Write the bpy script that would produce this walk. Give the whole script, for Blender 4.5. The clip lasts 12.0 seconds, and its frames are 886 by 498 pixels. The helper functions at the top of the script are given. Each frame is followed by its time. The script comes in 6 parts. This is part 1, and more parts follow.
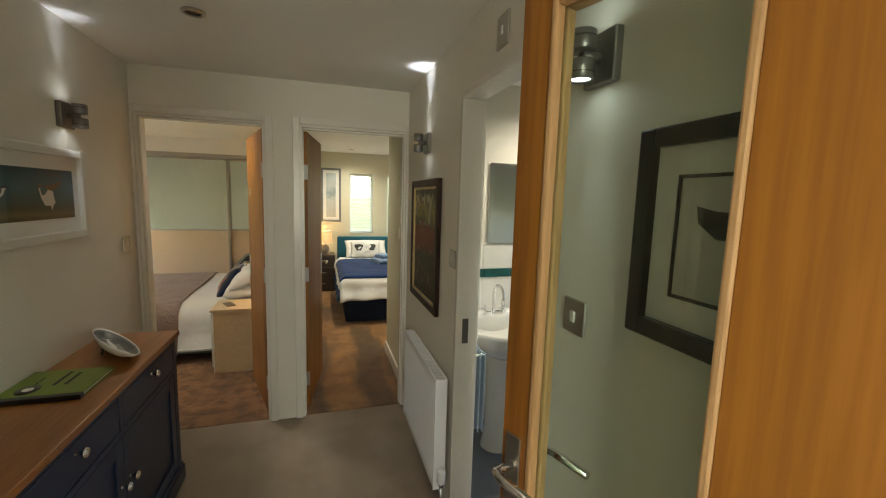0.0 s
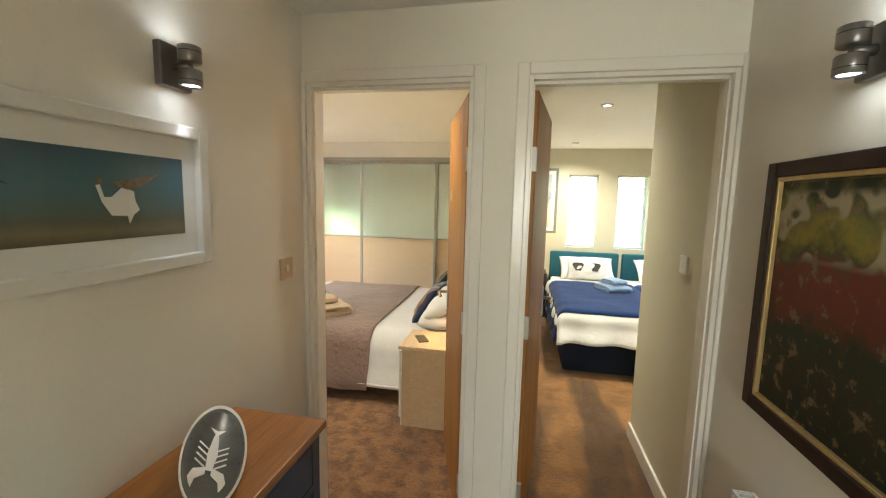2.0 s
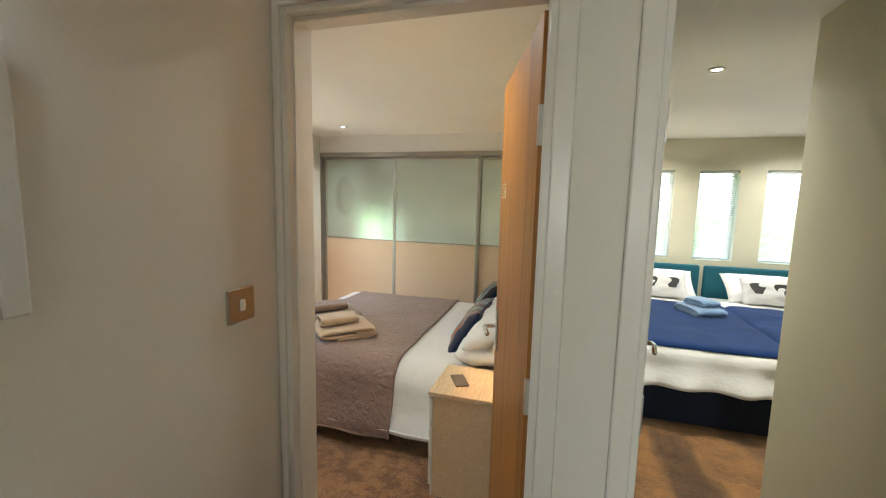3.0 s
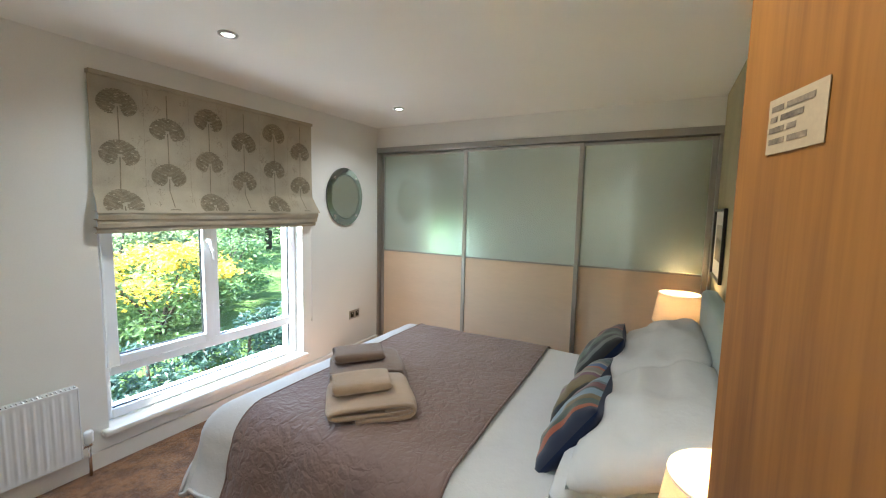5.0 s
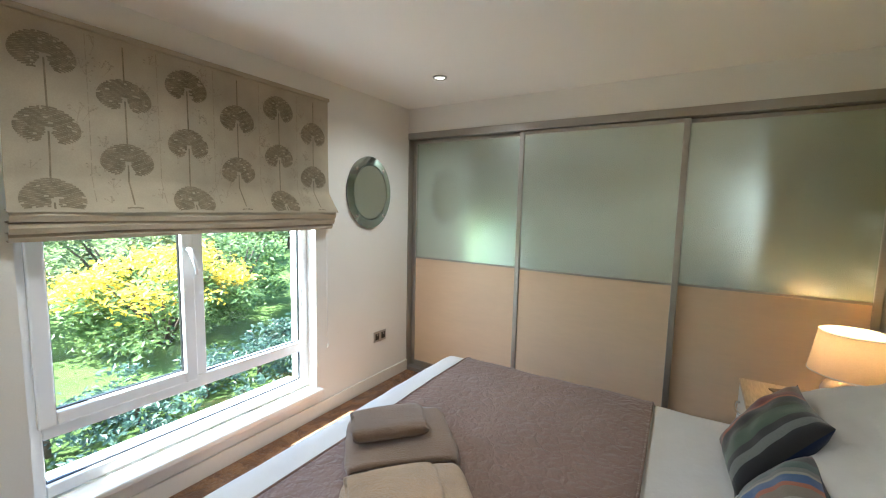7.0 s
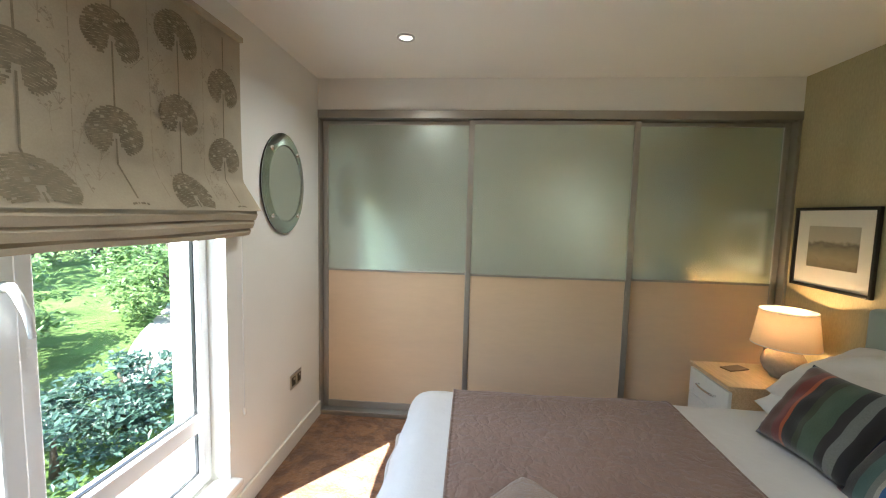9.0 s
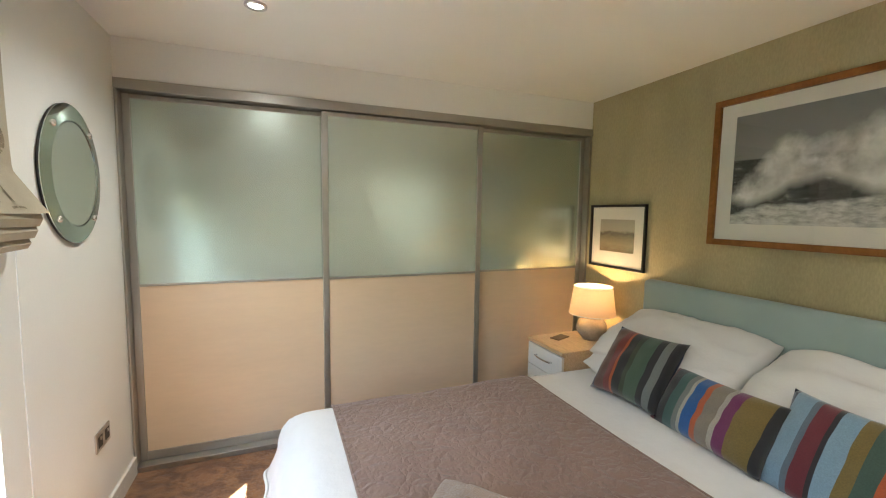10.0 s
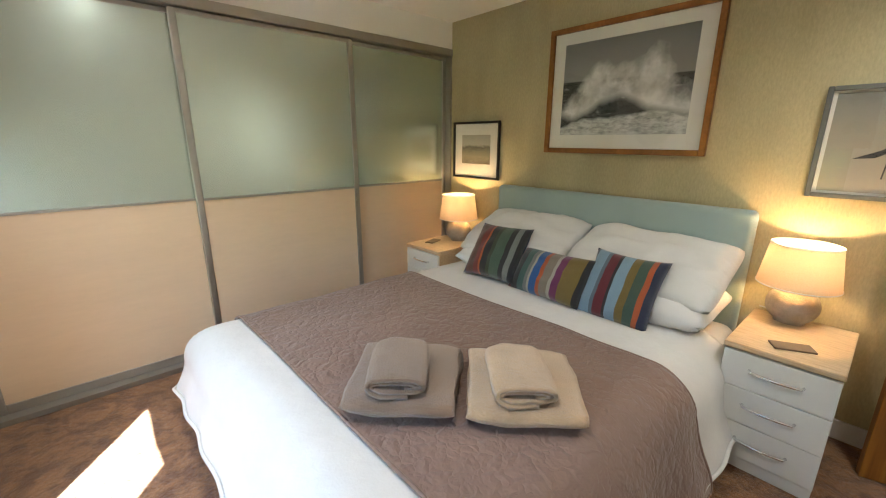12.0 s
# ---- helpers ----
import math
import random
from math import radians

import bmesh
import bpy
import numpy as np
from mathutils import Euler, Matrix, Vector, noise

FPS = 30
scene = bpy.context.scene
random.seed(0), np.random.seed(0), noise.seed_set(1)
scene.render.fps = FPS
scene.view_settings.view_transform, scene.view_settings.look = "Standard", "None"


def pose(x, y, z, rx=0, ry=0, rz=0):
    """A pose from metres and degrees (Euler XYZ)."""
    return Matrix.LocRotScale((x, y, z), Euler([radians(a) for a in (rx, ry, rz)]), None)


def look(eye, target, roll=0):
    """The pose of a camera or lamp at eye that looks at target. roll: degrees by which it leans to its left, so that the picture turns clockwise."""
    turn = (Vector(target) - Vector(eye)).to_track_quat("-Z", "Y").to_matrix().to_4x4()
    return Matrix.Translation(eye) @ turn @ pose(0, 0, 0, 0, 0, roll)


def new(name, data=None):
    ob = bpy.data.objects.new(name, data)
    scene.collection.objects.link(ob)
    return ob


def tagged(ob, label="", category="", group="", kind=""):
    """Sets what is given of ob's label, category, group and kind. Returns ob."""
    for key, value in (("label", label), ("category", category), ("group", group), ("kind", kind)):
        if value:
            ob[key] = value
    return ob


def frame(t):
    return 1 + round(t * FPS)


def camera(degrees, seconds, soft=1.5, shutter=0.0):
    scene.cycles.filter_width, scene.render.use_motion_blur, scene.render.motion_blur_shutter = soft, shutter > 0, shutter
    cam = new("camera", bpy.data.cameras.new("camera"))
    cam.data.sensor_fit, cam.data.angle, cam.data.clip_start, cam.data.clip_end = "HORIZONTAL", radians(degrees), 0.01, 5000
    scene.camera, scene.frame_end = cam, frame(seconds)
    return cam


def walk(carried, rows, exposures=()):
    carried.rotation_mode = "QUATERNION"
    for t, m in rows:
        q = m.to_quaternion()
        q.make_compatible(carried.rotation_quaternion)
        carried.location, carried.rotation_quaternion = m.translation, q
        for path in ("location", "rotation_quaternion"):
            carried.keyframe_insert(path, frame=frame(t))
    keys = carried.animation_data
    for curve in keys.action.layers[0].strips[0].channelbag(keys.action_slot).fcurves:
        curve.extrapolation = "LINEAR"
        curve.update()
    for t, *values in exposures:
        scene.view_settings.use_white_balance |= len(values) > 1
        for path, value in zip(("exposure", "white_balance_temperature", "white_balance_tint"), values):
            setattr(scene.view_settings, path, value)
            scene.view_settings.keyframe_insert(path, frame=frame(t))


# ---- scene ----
cam = camera(95.3, 12.0, 1.15)
PATH = [
    (0, (0.21, 1.665, 1.575), (0.788, 3.563, 1.327), 1.7),
    (0.5, (0.233, 1.912, 1.563), (0.459, 3.884, 1.317), 1.7),
    (1, (0.208, 2.214, 1.571), (0.132, 4.197, 1.325), 1.7),
    (1.5, (0.139, 2.571, 1.551), (-0.149, 4.535, 1.307), 1.6),
    (2, (0.08, 2.916, 1.552), (-0.302, 4.865, 1.312), 1.3),
    (2.5, (0.026, 3.254, 1.553), (-0.459, 5.18, 1.315), 1.1),
    (3, (-0.088, 3.585, 1.533), (-0.662, 5.486, 1.296), 1.4),
    (5, (-0.435, 4.687, 1.484), (-1.388, 6.435, 1.285), 1.2),
    (5.5, (-0.509, 4.823, 1.487), (-1.502, 6.547, 1.283), 1.2),
    (6, (-0.611, 4.962, 1.476), (-1.629, 6.671, 1.272), 1.3),
    (6.5, (-0.752, 5.14, 1.484), (-1.807, 6.826, 1.277), 1.3),
    (8.5, (-1.827, 5.434, 1.434), (-2.537, 7.295, 1.259), 1.4),
    (9, (-2.044, 5.465, 1.434), (-2.209, 7.451, 1.259), 1.4),
    (9.5, (-2.24, 5.557, 1.421), (-1.914, 7.523, 1.25), 1.0),
    (10, (-2.324, 5.582, 1.442), (-1.601, 7.438, 1.266), 0.8),
    (10.5, (-2.424, 5.488, 1.448), (-1.379, 7.184, 1.265), 0.7),
    (11, (-2.566, 5.481, 1.432), (-1.298, 7.012, 1.207), 0.5),
    (11.5, (-2.603, 5.453, 1.401), (-1.3, 6.933, 1.068), 0.5),
    (12, (-2.603, 5.441, 1.37), (-1.317, 6.883, 0.851), 0.2),
]
EXPOSURE = [(0, 3.0, 7000, 4), (0.6, 4.1, 6900, 4), (1.2, 3.95, 6900, 4), (2.4, 3.88, 6400, 4), (3.1, 3.5, 6000, 4), (5.0, 3.28, 5350, 5), (6.5, 3.25, 5450, 5), (8.5, 2.98, 5700, 6), (9.5, 3.28, 5800, 6), (10.5, 3.55, 5900, 6), (11.3, 3.52, 5950, 6), (12, 3.40, 5950, 6)]
walk(cam, [(t, look(eye, target, roll)) for t, eye, target, roll in PATH], EXPOSURE)

# ---- world, sun ----
SUN = Vector((-0.55, -0.69, 1.3)).normalized()
world = bpy.data.worlds.new("world")
scene.world = world
world.use_nodes = True
wn = world.node_tree
sky = wn.nodes.new("ShaderNodeTexSky")
sky.sky_type = "NISHITA"
sky.sun_disc = False
sky.sun_elevation = math.asin(SUN.z)
sky.sun_rotation = math.atan2(SUN.x, SUN.y)
wn.links.new(sky.outputs[0], wn.nodes["Background"].inputs[0])
wn.nodes["Background"].inputs[1].default_value = 0.15
sun = new("sun", bpy.data.lights.new("sun", "SUN"))
sun.data.energy, sun.data.angle, sun.data.color = 5.0, radians(0.6), (1.0, 0.95, 0.86)
sun.matrix_world = look(SUN * 30, (0, 0, 0))

# area lamp added out of view behind the walk to brighten the hall's end
lobby_fill = new("lobby_fill_light", bpy.data.lights.new("lobby_fill_light", "AREA"))
lobby_fill.data.shape, lobby_fill.data.size, lobby_fill.data.size_y = "RECTANGLE", 0.34, 1.1
lobby_fill.data.energy, lobby_fill.data.color = 2.9, (1.0, 0.97, 0.9)
lobby_fill.matrix_world = look((0.09, -0.03, 1.475), (0.09, 3.0, 1.475))

# lamp powers
DOWNLIGHT, SCONCE, TABLE_LAMP = 5.0, 0.85, 3.2


def lamp(name, kind, place, energy, colour, size=0.03, target=None, cone=120, blend=0.6):
    ob = new(name, bpy.data.lights.new(name, kind))
    ob.data.energy, ob.data.color, ob.data.shadow_soft_size = energy, colour, size
    if kind == "SPOT":
        ob.data.spot_size, ob.data.spot_blend = radians(cone), blend
        ob.matrix_world = look(place, target)
    else:
        ob.location = place
    return ob


# ---- materials ----
def nodes_of(name):
    m = bpy.data.materials.new(name)
    m.use_nodes = True
    return m, m.node_tree.nodes, m.node_tree.links, m.node_tree.nodes["Principled BSDF"]


def noise_tex(n, l, scale, detail=4, rough=0.6, stretch=None):
    tc = n.new("ShaderNodeTexCoord")
    t = n.new("ShaderNodeTexNoise")
    t.inputs["Scale"].default_value, t.inputs["Detail"].default_value, t.inputs["Roughness"].default_value = scale, detail, rough
    if stretch:
        mp = n.new("ShaderNodeMapping")
        mp.inputs["Scale"].default_value = stretch
        l.new(tc.outputs["Object"], mp.inputs[0])
        l.new(mp.outputs[0], t.inputs["Vector"])
    else:
        l.new(tc.outputs["Object"], t.inputs["Vector"])
    return t


def ramp(n, l, source, stops, constant=False):
    r = n.new("ShaderNodeValToRGB")
    if constant:
        r.color_ramp.interpolation = "CONSTANT"
    e = r.color_ramp.elements
    while len(e) < len(stops):
        e.new(0.5)
    for i, (p, c) in enumerate(stops):
        e[i].position, e[i].color = p, (*c, 1)
    l.new(source, r.inputs[0])
    return r


def shade(c, k):
    return tuple(min(1, max(0, v * k)) for v in c)


def mat(name, colour, rough=0.6, metal=0.0, big=2.0, fine=60.0, vary=0.12, bump=0.15, depth=0.002, stretch=None, sheen=0.0, spec=0.5, coat=0.0):
    """A surface with broad and fine variation of colour, uneven gloss and fine relief."""
    m, n, l, b = nodes_of(name)
    a = noise_tex(n, l, big, 3, 0.5, stretch)
    f = noise_tex(n, l, fine, 5, 0.7, stretch)
    ra = ramp(n, l, a.outputs[0], [(0.3, shade(colour, 1 - vary)), (0.7, shade(colour, 1 + vary * 0.6))])
    rf = ramp(n, l, f.outputs[0], [(0.3, (1 - vary,) * 3), (0.7, (1, 1, 1))])
    mix = n.new("ShaderNodeMix")
    mix.data_type, mix.blend_type = "RGBA", "MULTIPLY"
    mix.inputs[0].default_value = 1.0
    l.new(ra.outputs[0], mix.inputs[6])
    l.new(rf.outputs[0], mix.inputs[7])
    l.new(mix.outputs[2], b.inputs["Base Color"])
    rr = n.new("ShaderNodeMapRange")
    rr.inputs[3].default_value, rr.inputs[4].default_value = max(0.02, rough - 0.08), min(1, rough + 0.08)
    l.new(f.outputs[0], rr.inputs[0])
    l.new(rr.outputs[0], b.inputs["Roughness"])
    b.inputs["Metallic"].default_value = metal
    b.inputs["Specular IOR Level"].default_value = spec
    b.inputs["Sheen Weight"].default_value = sheen
    b.inputs["Coat Weight"].default_value = coat
    if bump:
        bp = n.new("ShaderNodeBump")
        bp.inputs["Strength"].default_value, bp.inputs["Distance"].default_value = bump, depth
        l.new(f.outputs[0], bp.inputs["Height"])
        l.new(bp.outputs[0], b.inputs["Normal"])
    return m


def wood(name, light, dark, rough=0.4, axis=(1, 1, 0.06), scale=18, coat=0.2):
    m, n, l, b = nodes_of(name)
    a = noise_tex(n, l, scale, 6, 0.65, axis)
    g = noise_tex(n, l, scale * 6, 3, 0.6, axis)
    c = noise_tex(n, l, 1.3, 2, 0.5)
    r = ramp(n, l, a.outputs[0], [(0.25, dark), (0.5, light), (0.75, shade(light, 1.12))])
    rg = ramp(n, l, g.outputs[0], [(0.35, (0.8, 0.77, 0.73)), (0.6, (1, 1, 1))])
    rc = ramp(n, l, c.outputs[0], [(0.3, (0.88, 0.86, 0.84)), (0.7, (1, 1, 1))])
    last = r.outputs[0]
    for s in (rg, rc):
        mix = n.new("ShaderNodeMix")
        mix.data_type, mix.blend_type = "RGBA", "MULTIPLY"
        mix.inputs[0].default_value = 1
        l.new(last, mix.inputs[6])
        l.new(s.outputs[0], mix.inputs[7])
        last = mix.outputs[2]
    l.new(last, b.inputs["Base Color"])
    b.inputs["Roughness"].default_value, b.inputs["Coat Weight"].default_value = rough, coat
    b.inputs["Coat Roughness"].default_value = 0.25
    bp = n.new("ShaderNodeBump")
    bp.inputs["Strength"].default_value, bp.inputs["Distance"].default_value = 0.12, 0.001
    l.new(a.outputs[0], bp.inputs["Height"])
    l.new(bp.outputs[0], b.inputs["Normal"])
    return m


def carpet(name, light, dark, pile=90, clump=6.0, strength=0.9, sweep=(1.0, 0.35, 1), low=0.7):
    """Cut pile: brushed light and dark clumps, tufts in relief."""
    m, n, l, b = nodes_of(name)
    a = noise_tex(n, l, clump, 5, 0.65)
    f = noise_tex(n, l, pile, 4, 0.8)
    s = noise_tex(n, l, 1.1, 2, 0.5, sweep)
    r = ramp(n, l, a.outputs[0], [(0.42, dark), (0.56, light)])
    rf = ramp(n, l, f.outputs[0], [(0.3, (0.55, 0.53, 0.5)), (0.65, (1, 1, 1))])
    rs = ramp(n, l, s.outputs[0], [(0.42, (low, low * 0.97, low * 0.94)), (0.55, (1, 1, 1))])
    last = r.outputs[0]
    for q in (rf, rs):
        mix = n.new("ShaderNodeMix")
        mix.data_type, mix.blend_type = "RGBA", "MULTIPLY"
        mix.inputs[0].default_value = 1
        l.new(last, mix.inputs[6])
        l.new(q.outputs[0], mix.inputs[7])
        last = mix.outputs[2]
    l.new(last, b.inputs["Base Color"])
    b.inputs["Roughness"].default_value, b.inputs["Sheen Weight"].default_value = 0.95, 0.3
    b.inputs["Specular IOR Level"].default_value = 0.1
    add = n.new("ShaderNodeMath")
    add.operation = "ADD"
    l.new(a.outputs[0], add.inputs[0])
    l.new(f.outputs[0], add.inputs[1])
    bp = n.new("ShaderNodeBump")
    bp.inputs["Strength"].default_value, bp.inputs["Distance"].default_value = strength, 0.012
    l.new(add.outputs[0], bp.inputs["Height"])
    l.new(bp.outputs[0], b.inputs["Normal"])
    return m


def glass(name, colour=(0.96, 0.98, 0.97), rough=0.0):
    m, n, l, b = nodes_of(name)
    b.inputs["Base Color"].default_value = (*colour, 1)
    b.inputs["Roughness"].default_value, b.inputs["Transmission Weight"].default_value = rough, 1
    b.inputs["IOR"].default_value = 1.45
    return m


def thin_glass(name, tint=(0.97, 0.985, 0.98), gloss=0.06):
    m, n, l, b = nodes_of(name)
    n.remove(b)
    tr, gl, mx = n.new("ShaderNodeBsdfTransparent"), n.new("ShaderNodeBsdfGlossy"), n.new("ShaderNodeMixShader")
    tr.inputs[0].default_value, gl.inputs[1].default_value, mx.inputs[0].default_value = (*tint, 1), 0.01, gloss
    l.new(tr.outputs[0], mx.inputs[1])
    l.new(gl.outputs[0], mx.inputs[2])
    l.new(mx.outputs[0], n["Material Output"].inputs[0])
    return m


def glow(name, colour, strength):
    m, n, l, b = nodes_of(name)
    b.inputs["Base Color"].default_value = (0.8, 0.8, 0.8, 1)
    b.inputs["Emission Color"].default_value, b.inputs["Emission Strength"].default_value = (*colour, 1), strength
    return m


def stripes(name, bands, axis=0):
    """Woven bands of colour along one axis of the thing, each band (start, colour)."""
    m, n, l, b = nodes_of(name)
    tc, sp = n.new("ShaderNodeTexCoord"), n.new("ShaderNodeSeparateXYZ")
    l.new(tc.outputs["Generated"], sp.inputs[0])
    r = ramp(n, l, sp.outputs[axis], bands, True)
    f = noise_tex(n, l, 220, 3, 0.7)
    rf = ramp(n, l, f.outputs[0], [(0.3, (0.72, 0.72, 0.72)), (0.7, (1, 1, 1))])
    mix = n.new("ShaderNodeMix")
    mix.data_type, mix.blend_type = "RGBA", "MULTIPLY"
    mix.inputs[0].default_value = 1
    l.new(r.outputs[0], mix.inputs[6])
    l.new(rf.outputs[0], mix.inputs[7])
    l.new(mix.outputs[2], b.inputs["Base Color"])
    b.inputs["Roughness"].default_value, b.inputs["Sheen Weight"].default_value = 0.8, 0.4
    bp = n.new("ShaderNodeBump")
    bp.inputs["Strength"].default_value, bp.inputs["Distance"].default_value = 0.3, 0.002
    l.new(f.outputs[0], bp.inputs["Height"])
    l.new(bp.outputs[0], b.inputs["Normal"])
    return m


WALL = mat("cream_wall_paint", (0.80, 0.765, 0.68), 0.55, fine=140, big=1.2, vary=0.04, bump=0.06, depth=0.001)
WALL_BED = mat("pale_wall_paint", (0.81, 0.795, 0.74), 0.55, fine=140, big=1.2, vary=0.04, bump=0.06, depth=0.001)
CEIL = mat("ceiling_paint", (0.86, 0.84, 0.78), 0.7, fine=150, big=1.0, vary=0.03, bump=0.06, depth=0.001)
OLIVE = mat("olive_grasscloth", (0.54, 0.47, 0.275), 0.7, fine=110, big=2.0, vary=0.22, bump=0.35, depth=0.0015, stretch=(1, 1, 0.35))
OLIVE_PAINT = mat("olive_paint", (0.62, 0.59, 0.45), 0.6, fine=140, big=1.2, vary=0.04, bump=0.06, depth=0.001)
GLOSS_WHITE = mat("white_gloss_paint", (0.82, 0.79, 0.72), 0.25, fine=40, big=2, vary=0.03, bump=0.04, depth=0.001)
UPVC = mat("white_upvc", (0.82, 0.83, 0.84), 0.22, fine=30, big=2, vary=0.02, bump=0.02, depth=0.0005)
SATIN_WHITE = mat("satin_white_laminate", (0.74, 0.74, 0.70), 0.3, fine=40, big=2, vary=0.03, bump=0.03, depth=0.0005)
CARPET_HALL = carpet("beige_carpet", (0.42, 0.33, 0.24), (0.36, 0.28, 0.20), 160, 3.0, 0.5)
CARPET_BED = carpet("brown_carpet", (0.43, 0.21, 0.078), (0.22, 0.095, 0.032), 75, 10.0, 1.0)
CARPET_TWIN = carpet("swept_brown_carpet", (0.42, 0.20, 0.055), (0.27, 0.12, 0.03), 75, 5.0, 1.0, (3.4, 0.6, 1), 0.34)
OAK = wood("oak_veneer", (0.37, 0.150, 0.020), (0.16, 0.050, 0.006), 0.5, (1, 1, 0.05), 10, 0.0)
OAK_PALE = wood("pale_oak_veneer", (0.56, 0.35, 0.17), (0.48, 0.28, 0.12))
OAK_TOP = wood("oiled_oak_top", (0.38, 0.15, 0.033), (0.27, 0.095, 0.018), 0.38, (1, 0.06, 1))
BEECH = mat("beech_laminate", (0.70, 0.54, 0.37), 0.4, fine=40, big=3, vary=0.05, bump=0.03, depth=0.0005, stretch=(0.2, 1, 1))
BEECH_TOP = wood("pale_beech_top", (0.66, 0.51, 0.33), (0.63, 0.475, 0.295), 0.35, (1, 0.08, 1), 26, 0.1)
NAVY = mat("navy_paint", (0.012, 0.028, 0.075), 0.35, fine=50, big=2, vary=0.12, bump=0.08, depth=0.001)
STEEL = mat("brushed_steel", (0.55, 0.53, 0.50), 0.32, 1.0, fine=160, vary=0.08, bump=0.05, depth=0.0005)
ALU = mat("anodised_aluminium", (0.42, 0.40, 0.36), 0.38, 0.85, fine=120, vary=0.06, bump=0.03, depth=0.0005)
CHROME = mat("chrome", (0.8, 0.8, 0.8), 0.1, 1.0, fine=60, vary=0.02, bump=0.0)
FROST = mat("frosted_glass_panel", (0.58, 0.665, 0.60), 0.25, 0.82, fine=300, big=0.8, vary=0.03, bump=0.03, depth=0.0003)
DARK_METAL = mat("pewter_metal", (0.16, 0.15, 0.14), 0.4, 0.7, fine=80, vary=0.1, bump=0.05, depth=0.0005)
PEWTER = mat("satin_pewter", (0.26, 0.25, 0.25), 0.36, 0.8, fine=80, vary=0.1, bump=0.05, depth=0.0005)
BLACK = mat("black_plastic", (0.015, 0.015, 0.015), 0.4, fine=60, vary=0.1, bump=0.03)
COTTON = mat("white_cotton", (0.68, 0.67, 0.65), 0.85, fine=16, big=4, vary=0.03, bump=0.5, depth=0.008, sheen=0.2, spec=0.2)
DUCK_EGG = mat("duck_egg_fabric", (0.36, 0.45, 0.44), 0.85, fine=300, big=3, vary=0.08, bump=0.3, depth=0.001, sheen=0.3, spec=0.2)
DIVAN = mat("slate_blue_fabric", (0.17, 0.22, 0.24), 0.85, fine=240, big=3, vary=0.1, bump=0.3, depth=0.001, sheen=0.2, spec=0.2)
TOWEL_TAUPE = mat("taupe_towelling", (0.28, 0.185, 0.125), 0.95, fine=150, big=8, vary=0.22, bump=1.0, depth=0.009, sheen=0.6, spec=0.1)
TOWEL_CREAM = mat("cream_towelling", (0.62, 0.44, 0.27), 0.95, fine=150, big=8, vary=0.2, bump=1.0, depth=0.009, sheen=0.6, spec=0.1)
TOWEL_BLUE = mat("pale_blue_towelling", (0.18, 0.30, 0.48), 0.95, fine=150, big=8, vary=0.2, bump=1.0, depth=0.004, sheen=0.5, spec=0.1)
BLUE_BLANKET = mat("royal_blue_blanket", (0.006, 0.028, 0.11), 0.9, fine=120, big=5, vary=0.2, bump=0.6, depth=0.003, sheen=0.08, spec=0.15)
NAVY_FABRIC = mat("navy_fabric", (0.008, 0.014, 0.03), 0.85, fine=200, big=4, vary=0.15, bump=0.3, depth=0.001, spec=0.2)
TEAL_FABRIC = mat("teal_fabric", (0.02, 0.11, 0.15), 0.85, fine=200, big=4, vary=0.1, bump=0.3, depth=0.001, spec=0.2)
CERAMIC = mat("white_ceramic", (0.82, 0.81, 0.77), 0.1, fine=8, big=2, vary=0.02, bump=0.0, coat=0.4)
TILE = mat("white_tile", (0.80, 0.79, 0.74), 0.15, fine=10, big=3, vary=0.03, bump=0.02, coat=0.3)
TILE_GREEN = mat("teal_tile", (0.01, 0.10, 0.095), 0.12, fine=18, big=6, vary=0.3, bump=0.03, coat=0.4)
VINYL = mat("slate_vinyl", (0.16, 0.17, 0.19), 0.45, fine=30, big=3, vary=0.15, bump=0.1)
MIRROR = mat("mirror_silver", (0.85, 0.87, 0.86), 0.015, 1.0, fine=20, vary=0.01, bump=0.0)
PANE = thin_glass("window_glass", (0.985, 0.99, 0.985), 0.025)
DOOR_PANE = thin_glass("door_glass", (0.88, 0.94, 0.90), 0.025)
PIC_GLASS = thin_glass("picture_glass", (0.99, 0.99, 0.99), 0.07)
MOUNT = mat("white_mount_board", (0.78, 0.77, 0.72), 0.8, fine=200, vary=0.03, bump=0.05, depth=0.0005)
FRAME_WHITE = mat("limed_white_frame", (0.74, 0.72, 0.66), 0.45, fine=60, vary=0.06, bump=0.1, depth=0.001)
FRAME_BLACK = mat("black_lacquer_frame", (0.012, 0.011, 0.010), 0.3, fine=50, vary=0.2, bump=0.05)
FRAME_GOLD = mat("antique_gilt_frame", (0.34, 0.15, 0.045), 0.35, 0.7, fine=45, big=7, vary=0.3, bump=0.2)
FRAME_MAHOG = mat("dark_mahogany_frame", (0.03, 0.012, 0.007), 0.5, fine=40, big=6, vary=0.3, bump=0.1, spec=0.25)
GILT_SLIP = mat("pale_gilt_slip", (0.60, 0.45, 0.20), 0.4, 0.6, fine=45, big=7, vary=0.2, bump=0.1)
FRAME_GREY = mat("grey_wood_frame", (0.16, 0.17, 0.16), 0.5, fine=60, vary=0.15, bump=0.1)
CERAMIC_GREY = mat("ribbed_grey_ceramic", (0.42, 0.36, 0.30), 0.6, fine=60, big=9, vary=0.2, bump=0.5, depth=0.004)
SLATE_GLAZE = mat("slate_glaze", (0.085, 0.095, 0.09), 0.3, fine=60, big=9, vary=0.3, bump=0.1)
